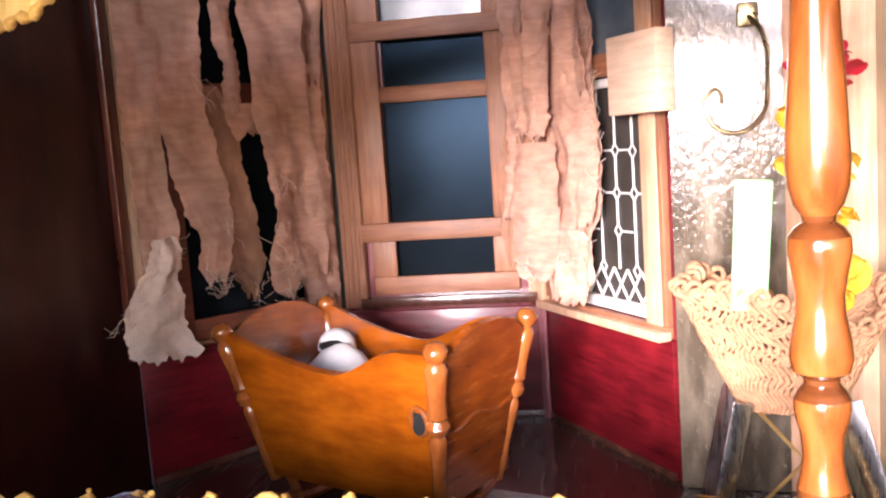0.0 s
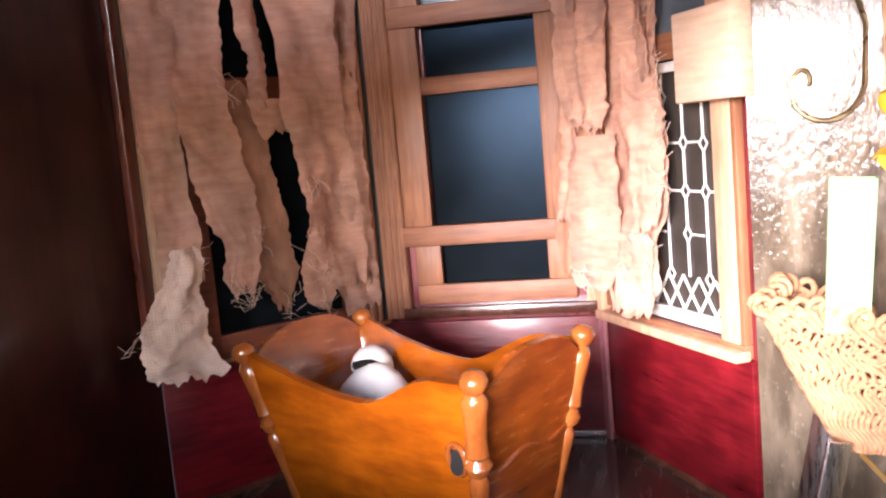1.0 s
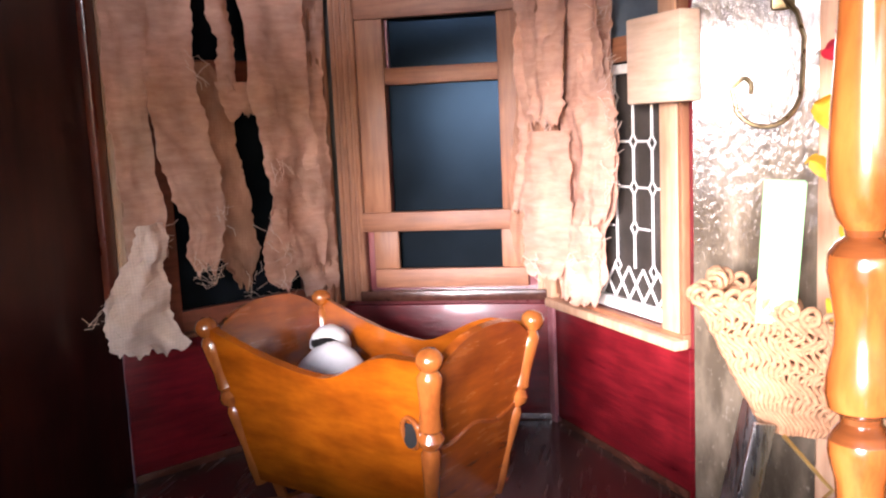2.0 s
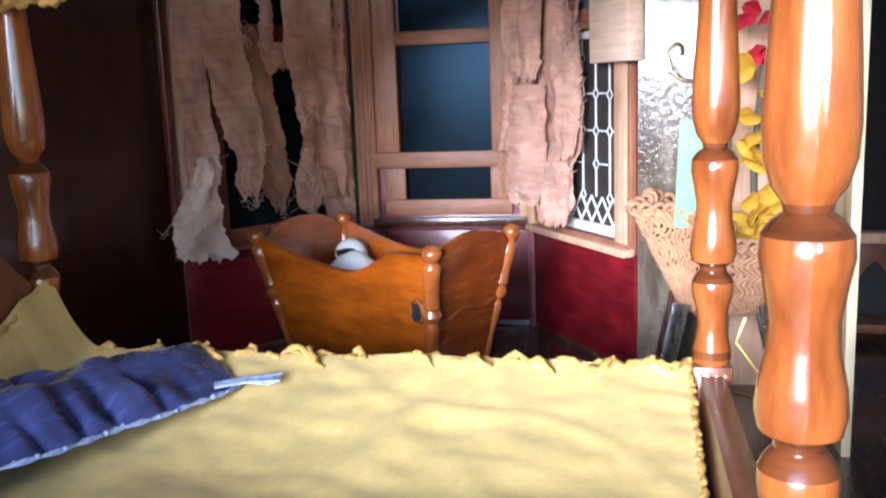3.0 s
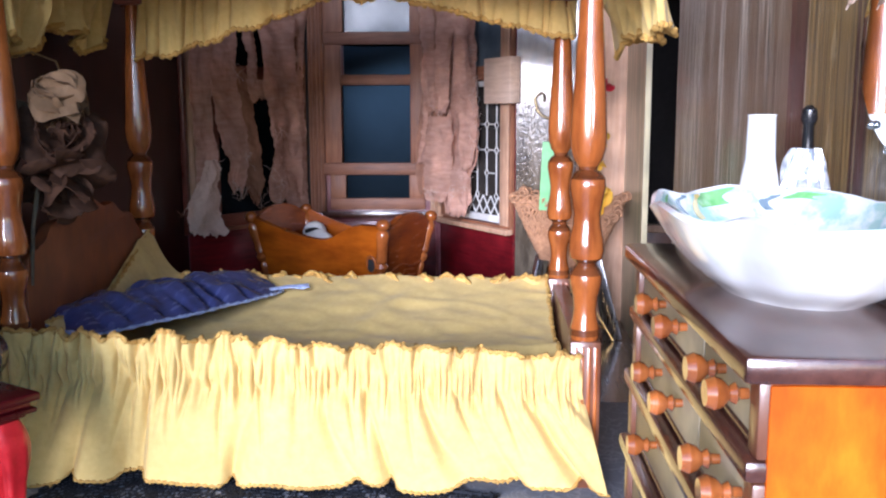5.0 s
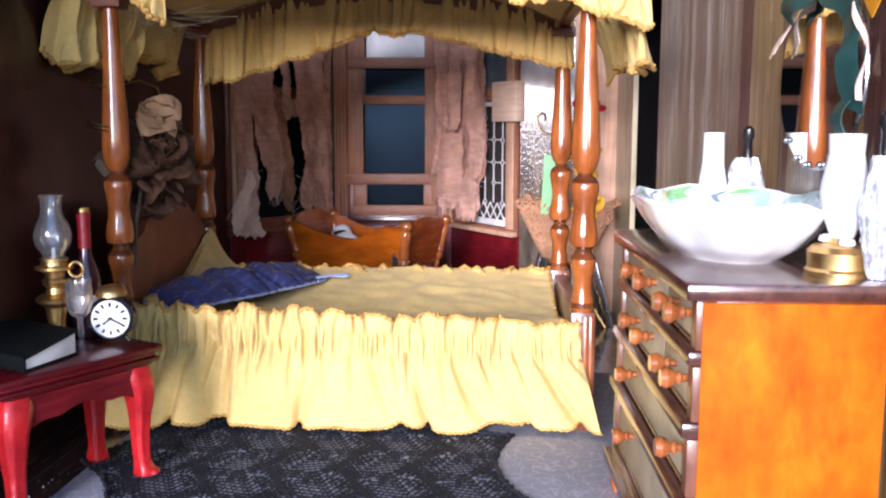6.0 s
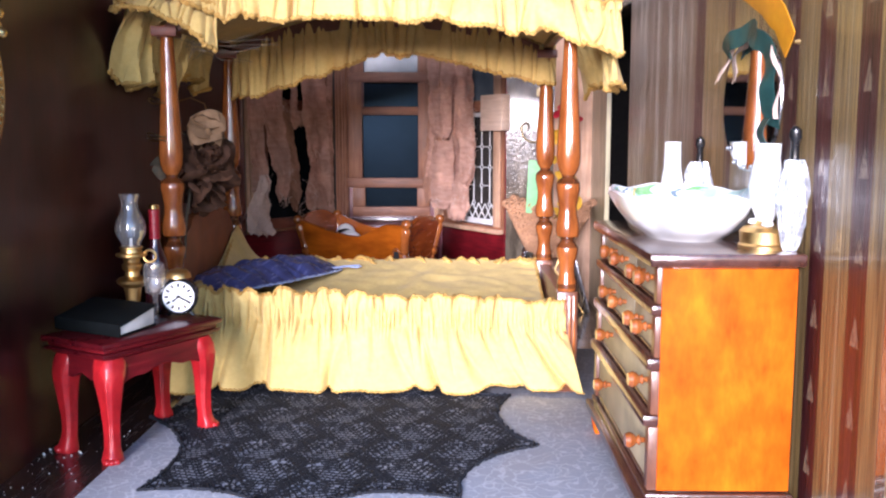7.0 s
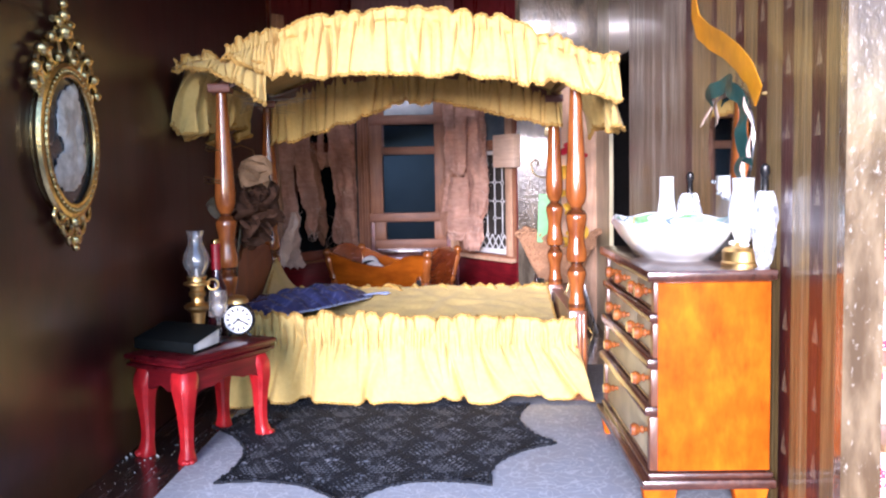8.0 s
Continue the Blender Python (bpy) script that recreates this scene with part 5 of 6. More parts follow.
def apron(x0, y0, x1, y1):
    n = 24
    up = [(i / n, TZ - 0.67) for i in range(n + 1)]
    lo = [(i / n, TZ - 1.38 - 0.6 * abs(2 * i / n - 1) ** 4 + 0.12 * math.exp(-((i / n - 0.5) / 0.1) ** 2) - 0.08 * math.exp(-((i / n - 0.3) / 0.06) ** 2) - 0.08 * math.exp(-((i / n - 0.7) / 0.06) ** 2)) for i in range(n + 1)]
    d = Vector((x1 - x0, y1 - y0, 0))
    s = d.normalized()
    nrm = Vector((-s.y, s.x, 0))
    m = Matrix(((d.x, 0, nrm.x, x0), (d.y, 0, nrm.y, y0), (0, 1, 0, 0), (0, 0, 0, 1)))
    return prism(up + lo[::-1], -0.14, 0.14, 0.0, m)


# Aprons take the darker RED: the top's shadow put into their colour.
for a in ((-2.3, -1.3, 2.3, -1.3), (-2.3, 1.3, 2.3, 1.3), (-2.36, -1.2, -2.36, 1.2), (2.36, -1.2, 2.36, 1.2)):
    part("apron", apron(*a), RED, table)
# share of the height from the top, outer face from the middle, width: knee, ankle and flared foot
CABRIOLE = [(0.0, 2.5, 0.86), (0.08, 2.62, 0.96), (0.18, 2.66, 0.92), (0.3, 2.62, 0.76), (0.45, 2.53, 0.6), (0.62, 2.46, 0.5), (0.78, 2.45, 0.46), (0.86, 2.48, 0.48), (0.93, 2.58, 0.6), (0.98, 2.62, 0.66), (1.0, 2.58, 0.6)]


def cabriole(sx, sy):
    def fn(u, v):
        k = [r for r in CABRIOLE if r[0] <= v][-1]
        q = CABRIOLE[min(len(CABRIOLE) - 1, CABRIOLE.index(k) + 1)]
        f = (v - k[0]) / (q[0] - k[0]) if q[0] > k[0] else 0.0
        outer, w = k[1] + (q[1] - k[1]) * f, k[2] + (q[2] - k[2]) * f
        a = 6.28318 * u
        c, d = math.cos(a), math.sin(a)
        flute = 1 - 0.05 * math.cos(8 * a) * (0.2 < v < 0.85) + 0.05 * wob(a * 2, v * 6, sx + 2 * sy)
        x, y = [math.copysign(abs(e) ** 0.6, e) * w * 0.5 * flute for e in (c, d)]
        return (sx * (outer - w * 0.5) + x, sy * (outer - 1.06 - w * 0.5) + y, (TZ - 0.665) * (1 - v))
    return sheet(fn, 32, 34, 0.03)


for sx in (-1, 1):
    for sy in (-1, 1):
        leg = part("leg", cabriole(sx, sy), LACQ, table, sharp=60)
        fb = bmesh.new()
        for t in (-0.55, 0.0, 0.55):
            ang = math.atan2(sy, sx) + t
            bmesh.ops.create_icosphere(fb, subdivisions=2, radius=0.15, matrix=Matrix.Translation((sx * 2.32 + 0.3 * math.cos(ang), sy * 1.26 + 0.3 * math.sin(ang), 0.13)) @ Matrix.Diagonal((1, 1, 0.85, 1)))
        part("claw_foot", fb, LACQ, leg, sharp=80)

book = thing("book", -17.88, -7.38, TZ, -27.4, "thick black book with white page edges on the table", "book")
LEAN = Matrix(((1, -0.24, 0, -0.24 * 1.12), (0, 1, 0, 0), (0, 0, 1, 0), (0, 0, 0, 1)))
part("front_cover", slab(-1.7, 1.72, -1.12, 1.1, -0.045, 0.045, 0.03, m=LEAN @ pose(0, 0, 0.62, 9.5, 0, 0)), BLACKBOOK, book)
part("back_cover", slab(-1.7, 1.7, -1.12, 1.04, 0.0, 0.09, 0.03, m=LEAN), BLACKBOOK, book)
part("spine", slab(-1.7, 1.7, -1.22, -1.1, 0.02, 0.5, 0.04, m=LEAN), BLACKBOOK, book)
part("page_block", prism([(-1.09, 0.095), (0.98, 0.095), (0.98, 0.74), (-1.09, 0.39)], -1.64, 1.64, 0.02, LEAN @ Matrix(((0, 0, 1, 0), (1, 0, 0, 0), (0, 1, 0, 0), (0, 0, 0, 1)))), PAPER, book)

oil = thing("oil_lamp", -17.8, -5.35, TZ, 0, "small brass oil lamp with clear glass chimney", "lamp")
part("font", lathe([(0.42, 0.0), (0.45, 0.08), (0.42, 0.16), (0.3, 0.24), (0.26, 0.6), (0.3, 0.9), (0.34, 1.2), (0.48, 1.3), (0.6, 1.4), (0.62, 1.5), (0.5, 1.6), (0.3, 1.66), (0.27, 1.85), (0.37, 1.95), (0.39, 2.1), (0.3, 2.2),
                    (0.33, 2.36), (0.46, 2.42), (0.6, 2.47), (0.6, 2.55), (0.42, 2.6), (0.4, 2.72), (0.45, 2.76), (0.45, 2.82)], 26), BRASS, oil)
part("handle", tube([(0.72 + 0.24 * math.cos(a), 0, 2.45 + 0.24 * math.sin(a)) for a in [6.28 * k / 18 for k in range(18)]], 0.05, 8, closed=True), BRASS, oil)


def open_lathe(profile, wall, seg=28):
    """A turned vessel with a real wall, open at the top."""
    bm = bmesh.new()
    prof = profile + [(max(0.01, r - wall), z) for r, z in profile[::-1]]
    rings = [[bm.verts.new((r * math.cos(6.28318 * i / seg), r * math.sin(6.28318 * i / seg), z)) for i in range(seg)] for r, z in prof]
    n = len(rings)
    for k in range(n):
        a, b = rings[k], rings[(k + 1) % n]
        for i in range(seg):
            bm.faces.new((a[i], a[(i + 1) % seg], b[(i + 1) % seg], b[i]))
    return bm


chim = part("chimney", open_lathe([(0.34, 2.83), (0.38, 3.0), (0.55, 3.28), (0.6, 3.56), (0.53, 3.86), (0.38, 4.15), (0.31, 4.42), (0.32, 4.65), (0.42, 4.88)], 0.03), CLEAR, oil, "clear bulbous glass chimney")
chim.visible_shadow = False
part("wick", lathe([(0.06, 2.8), (0.05, 3.15)], 8), PAPER, oil)

bottle = thing("wine_bottle", -17.12, -4.55, TZ, 0, "dark wine bottle with red foil neck and pale label", "bottle")
part("body", lathe([(0.44, 0.0), (0.46, 0.06), (0.46, 1.9), (0.42, 2.2), (0.26, 2.65), (0.2, 2.9), (0.19, 4.0)], 22), mat("dark_red_glass", (0.02, 0.003, 0.006), (0.035, 0.006, 0.01), 0.08, coat=0.5), bottle)
part("foil", lathe([(0.215, 3.05), (0.21, 4.05), (0.23, 4.06), (0.23, 4.2), (0.19, 4.24)], 20), FOIL, bottle, "red foil capsule")
part("cork", lathe([(0.19, 4.245), (0.2, 4.4), (0.12, 4.44)], 16), OLDGOLD, bottle, "small gold cap")
part("label", lathe([(0.468, 0.9), (0.468, 1.5)], 22), mat("dull_label_paper", (0.3, 0.25, 0.22), (0.38, 0.32, 0.28), 0.8), bottle, "plain pale paper label")

glass1 = thing("wine_glass", -16.66, -6.12, TZ, 0, "small clear stemmed wine glass", "glass")
w = part("bowl", open_lathe([(0.08, 1.0), (0.3, 1.15), (0.4, 1.45), (0.42, 1.8), (0.38, 2.25)], 0.03), CLEAR, glass1)
w2 = part("stem", lathe([(0.42, 0.0), (0.42, 0.05), (0.12, 0.12), (0.07, 0.3), (0.11, 0.55), (0.07, 0.8), (0.1, 1.05)], 18), CLEAR, glass1)
w.visible_shadow = w2.visible_shadow = False


def clock():
    e = thing("alarm_clock", -16.02, -5.1, TZ, 8, "round black alarm clock with white dial and brass bell", "clock")
    t = pose(0, 0, 0.84, 90, 0, 0)
    part("case", lathe([(0.55, -0.35), (0.7, -0.3), (0.74, 0.0), (0.74, 0.3), (0.66, 0.36), (0.62, 0.34)], 32, t), BLACK, e)
    part("dial", lathe([(0.61, 0.3), (0.61, 0.345)], 32, t), DIAL, e, "white dial with dashes for numerals")
    for k in range(12):
        a = radians(30 * k)
        m = pose(0, -0.36, 0.84, 0, math.degrees(a), 0)
        part("numeral", slab(-0.04, 0.04, -0.008, 0.008, 0.39, 0.54, m=m), BLACK, e)
    for a, ln in ((118, 0.42), (232, 0.3)):
        part("hand", slab(-0.036, 0.036, -0.008, 0.008, -0.08, ln, m=pose(0, -0.378, 0.84, 0, a, 0)), BLACK, e)
    part("bell", lathe([(0.5, 0.0), (0.48, 0.14), (0.34, 0.3), (0.1, 0.36)], 22, pose(-0.05, 0.1, 1.55)), BRASS, e)
    for s in (-1, 1):
        part("foot", tube([(s * 0.35, 0, 0.2), (s * 0.5, 0, 0.02)], 0.07, 8), BLACK, e)
    return e


clock()


crumbs = tagged(new("plaster_crumbs"), "white plaster crumbs and dust on the dark floor by the table", "crumbs", kind="stuff")
rnd = random.Random(31)
bm = bmesh.new()
for k in range(54):
    cx, cy, wide = ((-19.3, -9.2, 0.7), (-18.0, -6.9, 0.6), (-18.9, -11.6, 0.8))[k % 3]
    r = rnd.uniform(0.012, 0.035) if k % 9 else rnd.uniform(0.05, 0.08)
    x, y = max(LW + 0.15, cx + rnd.gauss(0, wide)), cy + rnd.gauss(0, wide * 1.3)
    bmesh.ops.create_icosphere(bm, subdivisions=1, radius=r, matrix=pose(x, y, r * 0.5, rnd.uniform(0, 90), rnd.uniform(0, 90), 0) @ Matrix.Diagonal((1, 0.7, 0.6, 1)))
part("bits", bm, PAPER, crumbs, kind="stuff")


# ---- chest of drawers and what stands on it ----
chest = thing("chest_of_drawers", 2.45, -10.3, 0, 0, "dark-framed chest of drawers with orange varnished side", "chest")
CX0, CX1, CY0, CY1 = -1.8, 2.12, -4.95, 5.0      # about its own middle
part("carcass", slab(CX0 + 0.3, CX1 - 0.05, CY0 + 0.06, CY1 - 0.06, 1.37, 7.92, 0.04), DARKWOOD, chest)
part("side_panel", slab(CX0 + 0.12, CX1 - 0.02, CY0 - 0.04, CY0 + 0.055, 1.42, 7.88, 0.03), ORANGE, chest, "orange varnished side panel")
part("side_panel", slab(CX0 + 0.12, CX1 - 0.02, CY1 - 0.055, CY1 + 0.04, 1.42, 7.88, 0.03), ORANGE, chest)
part("top", slab(CX0 - 0.28, CX1 + 0.16, CY0 - 0.25, CY1 + 0.2, 7.93, 8.32, 0.1), DARKWOOD, chest)
part("plinth", slab(CX0 - 0.45, CX1 + 0.16, CY0 - 0.3, CY1 + 0.2, 0.82, 1.16, 0.08), DARKWOOD, chest)
part("plinth_moulding", slab(CX0 - 0.22, CX1 + 0.08, CY0 - 0.16, CY1 + 0.1, 1.17, 1.36, 0.06), DARKWOOD, chest)
for sy in (CY0 + 0.5, CY1 - 0.7):
    for x in (CX0 - 0.1, CX1 - 0.9):
        part("bracket_foot", prism([(x - 0.1, 0.0), (x + 0.75, 0.0), (x + 0.85, 0.3), (x + 1.0, 0.81), (x - 0.25, 0.81)], -0.3, 0.3, 0.04, Matrix(((1, 0, 0, 0), (0, 0, 1, sy), (0, 1, 0, 0), (0, 0, 0, 1)))), ORANGE, chest)
KNOB = [(0.08, 0.0), (0.09, 0.14), (0.16, 0.2), (0.11, 0.28), (0.21, 0.38), (0.245, 0.49), (0.19, 0.62), (0.05, 0.62)]
# rows of drawers from the top, each row standing a little further out: bottom, top, step, halves, knobs
ROWS = ((6.86, 7.9, 0.0, 2, 7.5), (5.32, 6.5, 0.03, 2, 6.05), (3.66, 4.92, 0.09, 1, 4.47), (1.42, 3.28, 0.13, 1, 2.63))


def drawer(y0, y1, z0, z1, front, knobs, kz):
    d = part("drawer", slab(front, CX0 + 0.4, y0, y1, z0 + 0.05, z1 - 0.05, 0.05), CREAM, chest, "cream painted drawer front")
    part("drawer_bead", slab(front - 0.05, front + 0.1, y0 + 0.03, y1 - 0.03, z0 + 0.02, z0 + 0.14, 0.04), DARKWOOD, d)
    for ky in knobs:
        part("knob", lathe(KNOB, 16, pose(front + 0.01, ky, kz, 0, -90, 0)), HONEY, d, "turned honey-brown knob")


for z0, z1, out, halves, kz in ROWS:
    front = CX0 + 0.1 - out
    for y in (CY0, CY1 - 0.42):
        part("corner_stile", slab(front - 0.12, CX0 + 0.42, y, y + 0.42, z0 - 0.02, z1 + 0.02, 0.06), MIDWOOD, chest)
    if halves == 2:
        drawer(CY0 + 0.45, -1.48, z0, z1, front, (-4.1, -2.85), kz)
        drawer(-1.4, CY1 - 0.45, z0, z1, front, (-0.1, 1.9), kz)
    else:
        drawer(CY0 + 0.45, CY1 - 0.45, z0, z1, front, (-4.1, 1.9), kz)
for z0, z1, x in ((6.52, 6.84, CX0 - 0.16), (4.94, 5.3, CX0 - 0.24), (3.3, 3.64, CX0 - 0.32)):
    part("drawer_rail", slab(x, CX0 + 0.36, CY0 - 0.02, CY1 + 0.02, z0, z1, 0.09), DARKWOOD, chest)
CT = 8.32


def basin():
    e = thing("wash_basin", 2.4, -10.9, CT, 0, "white porcelain wash basin with fluted rim and green floral inside", "basin")

    def rim(a):
        return 1 + 0.05 * abs(math.sin(4 * a + 0.4)) + 0.014 * math.sin(11 * a)

    def fn(inner):
        prof = [(1.15, 0.0), (1.25, 0.1), (1.7, 0.42), (2.08, 0.9), (2.28, 1.28), (2.36, 1.46)]

        def g(u, v):
            a = 6.28318 * u
            k = v * (len(prof) - 1)
            i = min(len(prof) - 2, int(k))
            r = prof[i][0] + (prof[i + 1][0] - prof[i][0]) * (k - i)
            z = prof[i][1] + (prof[i + 1][1] - prof[i][1]) * (k - i)
            w = rim(a) ** (v * 1.5)
            r = 0.97 * r - 0.14 * inner
            return (r * math.cos(a) * w * 0.98, r * math.sin(a) * w * 1.55, z + 0.13 * inner * (1 - v) + 0.07 * v * v * math.sin(8 * a + 0.8) + 0.03 * v * math.sin(13 * a))
        return g
    part("bowl", sheet(fn(0), 72, 16, 0.1), PORCELAIN, e, sharp=60)
    part("inside", sheet(fn(1), 72, 16, 0.03), FLORAL, e, "green and blue floral painted inside", sharp=60)
    glaze = fn(1)
    for u0, u1, v0, v1, paint in ((0.27, 0.325, 0.72, 0.98, GLAZEGREEN), (0.33, 0.345, 0.6, 0.97, GLAZEGOLD), (0.37, 0.378, 0.66, 0.97, GLAZEBLUE), (0.41, 0.43, 0.78, 0.93, GLAZEGREEN), (0.2, 0.215, 0.7, 0.97, GLAZEBLUE), (0.14, 0.18, 0.8, 0.95, GLAZEGREEN)):
        def stroke(u, v, u0=u0, u1=u1, v0=v0, v1=v1):
            x, y, z = glaze(u0 + (u1 - u0) * u + 0.01 * math.sin(v * 5), v0 + (v1 - v0) * v)
            return (x * 0.985, y * 0.985, z + 0.012)
        part("painted_motif", sheet(stroke, 6, 6, 0.008), paint, e)
    part("bottom", lathe([(1.14, 0.0), (1.14, 0.12)], 40, Matrix.Diagonal((0.98, 1.55, 1, 1))), PORCELAIN, e)
    return e


basin()


def chamber_lamp(x, y, s, label, base=BRASS):
    e = thing("small_lamp", x, y, CT, 0, label, "lamp")
    part("base", lathe([(0.72 * s, 0.0), (0.74 * s, 0.1), (0.68 * s, 0.16), (0.7 * s, 0.5), (0.6 * s, 0.62), (0.3 * s, 0.68), (0.24 * s, 0.8)], 28), base, e)
    part("chimney", lathe([(0.24 * s, 0.805), (0.3 * s, 0.95), (0.46 * s, 1.4), (0.5 * s, 1.8), (0.42 * s, 2.3), (0.36 * s, 2.6), (0.38 * s, 3.0), (0.4 * s, 3.02)], 26), PORCELAIN, e, "white opal chimney")
    for k in range(3):
        a = 2.2 * k
        part("rose", lathe([(0.05, 0), (0.17, 0.06), (0.15, 0.16), (0.05, 0.2)], 10, pose(0.45 * math.cos(a), 0.45 * math.sin(a) - 0.2, 0.66)), WHITE, e)
    return e


chamber_lamp(3.95, -14.1, 1.0, "little white opal lamp on a brass base")
candle = thing("white_jar", 3.0, -6.75, CT, 0, "slim white porcelain jar behind the basin", "jar")
part("body", lathe([(0.45, 0.0), (0.5, 0.3), (0.5, 0.9), (0.42, 1.5), (0.32, 2.1), (0.3, 3.0), (0.32, 3.05)], 22), PORCELAIN, candle)


def wrapped(x, y, h, label, size, seed):
    e = thing("wrapped_brush", x, y, CT, 0, label, "brush")

    def bag(u, v):
        a = 6.2832 * u
        w = size * (0.25 + 0.75 * math.sin(math.pi * min(1, 0.12 + 0.85 * v)) ** 0.8)
        w *= 1 + 0.3 * wob(math.cos(a) * 2.2, math.sin(a) * 2.2, v * 3 + seed) + 0.2 * wob(math.cos(a) * 6, math.sin(a) * 6, v * 4 + seed)
        return (w * math.cos(a), w * 0.7 * math.sin(a), h * (1 - v) + 0.02 + 0.2 * wob(a, v * 2, seed) * v * (1 - v))
    part("wrapping", sheet(bag, 54, 22, 0.02), CELLO, e, "crumpled shiny wrapping", sharp=25)
    part("handle", lathe([(0.1, h * 0.3), (0.13, h + 0.1), (0.12, h + 0.5), (0.18, h + 0.65), (0.16, h + 0.85), (0.06, h + 0.95)], 12), BLACK, e, "dark handle")
    return e


wrapped(4.0, -6.75, 2.3, "dark-handled brush in crumpled clear wrapping", 0.5, 1)
wrapped(4.42, -14.9, 2.55, "white bristled brush with dark handle on the chest", 0.42, 3)


# ---- on the right wall: mirror with ribbons ----
def wall_x(y):
    return RF[0] + (RB[0] - RF[0]) * (y - RF[1]) / (RB[1] - RF[1])


mirror = thing("wall_mirror", wall_x(-11.3) - 0.42, -11.3, 12.65, 0.7, "round wall mirror edged with dark teal ribbon", "mirror")
M_W = Matrix(((0, 0, -1, 0), (1, 0, 0, 0), (0, 1, 0, 0), (0, 0, 0, 1)))
part("glass", lathe([(2.25, 0.05), (2.25, 0.18)], 48, M_W @ Matrix.Diagonal((1.15, 0.95, 1, 1))), MIRROR, mirror)
part("rim", tube([(-0.12, 2.6 * math.cos(a), 2.15 * math.sin(a)) for a in [6.2832 * k / 48 for k in range(48)]], 0.06, 8, closed=True), SILVER, mirror)


def ribbon(name, pts, width, material, parent, side=Vector((0, 0, 1)), label=""):
    n = len(pts) - 1
    P = [Vector(p) for p in pts]

    def fn(u, v):
        k = u * n
        i = min(n - 1, int(k))
        p = P[i].lerp(P[i + 1], k - i)
        d = (P[i + 1] - P[i]).normalized()
        s = side.cross(d)
        s = s.normalized() if s.length > 1e-6 else Vector((0, 1, 0))
        return p + s * width * (v - 0.5) + side * 0.05 * math.sin(u * 9 + v * 2)
    return part(name, sheet(fn, n * 3, 6, 0.03), material, parent, label, sharp=70)


ribbon("ribbon_drape", [(-0.4 - 0.12 * math.sin(k * 0.9), 2.5 * math.cos(a), 2.15 * math.sin(a) + 0.08 * math.sin(k * 1.3)) for k, a in enumerate([0.85 + 0.14 * q for q in range(20)])], 0.62, GREENRIB, mirror, Vector((-1, -0.3, 0)), "dark teal ribbon round the mirror")
ribbon("ribbon_edge", [(-0.3 - 0.06 * math.sin(k * 1.1), 2.85 * math.cos(a), 2.3 * math.sin(a)) for k, a in enumerate([2.45 + 0.12 * q for q in range(9)])], 0.11, PALEGAUZE, mirror, Vector((-1, -0.3, 0)), "pale satin edge of the ribbon")
part("ribbon_tail", sheet(lambda u, v: (-0.35 - 0.12 * math.sin(u * 7 + v), 1.0 + 1.35 * u + (0.3 + 0.35 * u) * (v - 0.5), 1.95 - 1.1 * u * u - 0.35 * (v - 0.5) + 0.05 * math.sin(v * 9) * u), 18, 8, 0.03), PALEGAUZE, mirror, "pale gauze tassel end of the ribbon")
part("ribbon_tail", sheet(lambda u, v: (-0.4 - 0.15 * math.sin(u * 6), -2.25 - 0.1 * u + 0.55 * (v - 0.5) + 0.12 * math.sin(u * 5), -0.6 - 1.5 * u), 16, 5, 0.03), GREENRIB, mirror)
for k in range(5):
    a = 5.5 - 0.32 * k - 0.05 * (k % 2)
    part("glass_bead", lathe([(0.0, 0.0), (0.07, 0.03), (0.09, 0.08), (0.06, 0.14), (0.0, 0.16)], 10, Matrix.Translation((-0.15, 2.55 * math.cos(a), 2.1 * math.sin(a))) @ pose(0, 0, 0, 0, -90, 0)), SILVER, mirror)
amber = thing("amber_ribbon", wall_x(-9.0) - 0.1, -9.0, 14.6, 0, "amber satin ribbon looped on the wall over the mirror", "ribbon")
ribbon("loop", [(-0.3, 2.4, 6.4), (-0.4, 2.8, 5.0), (-0.5, 2.7, 3.9), (-0.55, 1.9, 3.0), (-0.5, 0.3, 2.3), (-0.45, -1.5, 1.75), (-0.4, -3.2, 1.05), (-0.35, -4.4, 0.35), (-0.3, -5.1, -0.5)], 1.0, ORANGERIB, amber, Vector((-1, 0.15, 0)))
part("pin", lathe([(0.08, 0), (0.05, 0.15)], 8, pose(0, -5.05, -0.4, 0, -90, 0)), BRASS, amber)


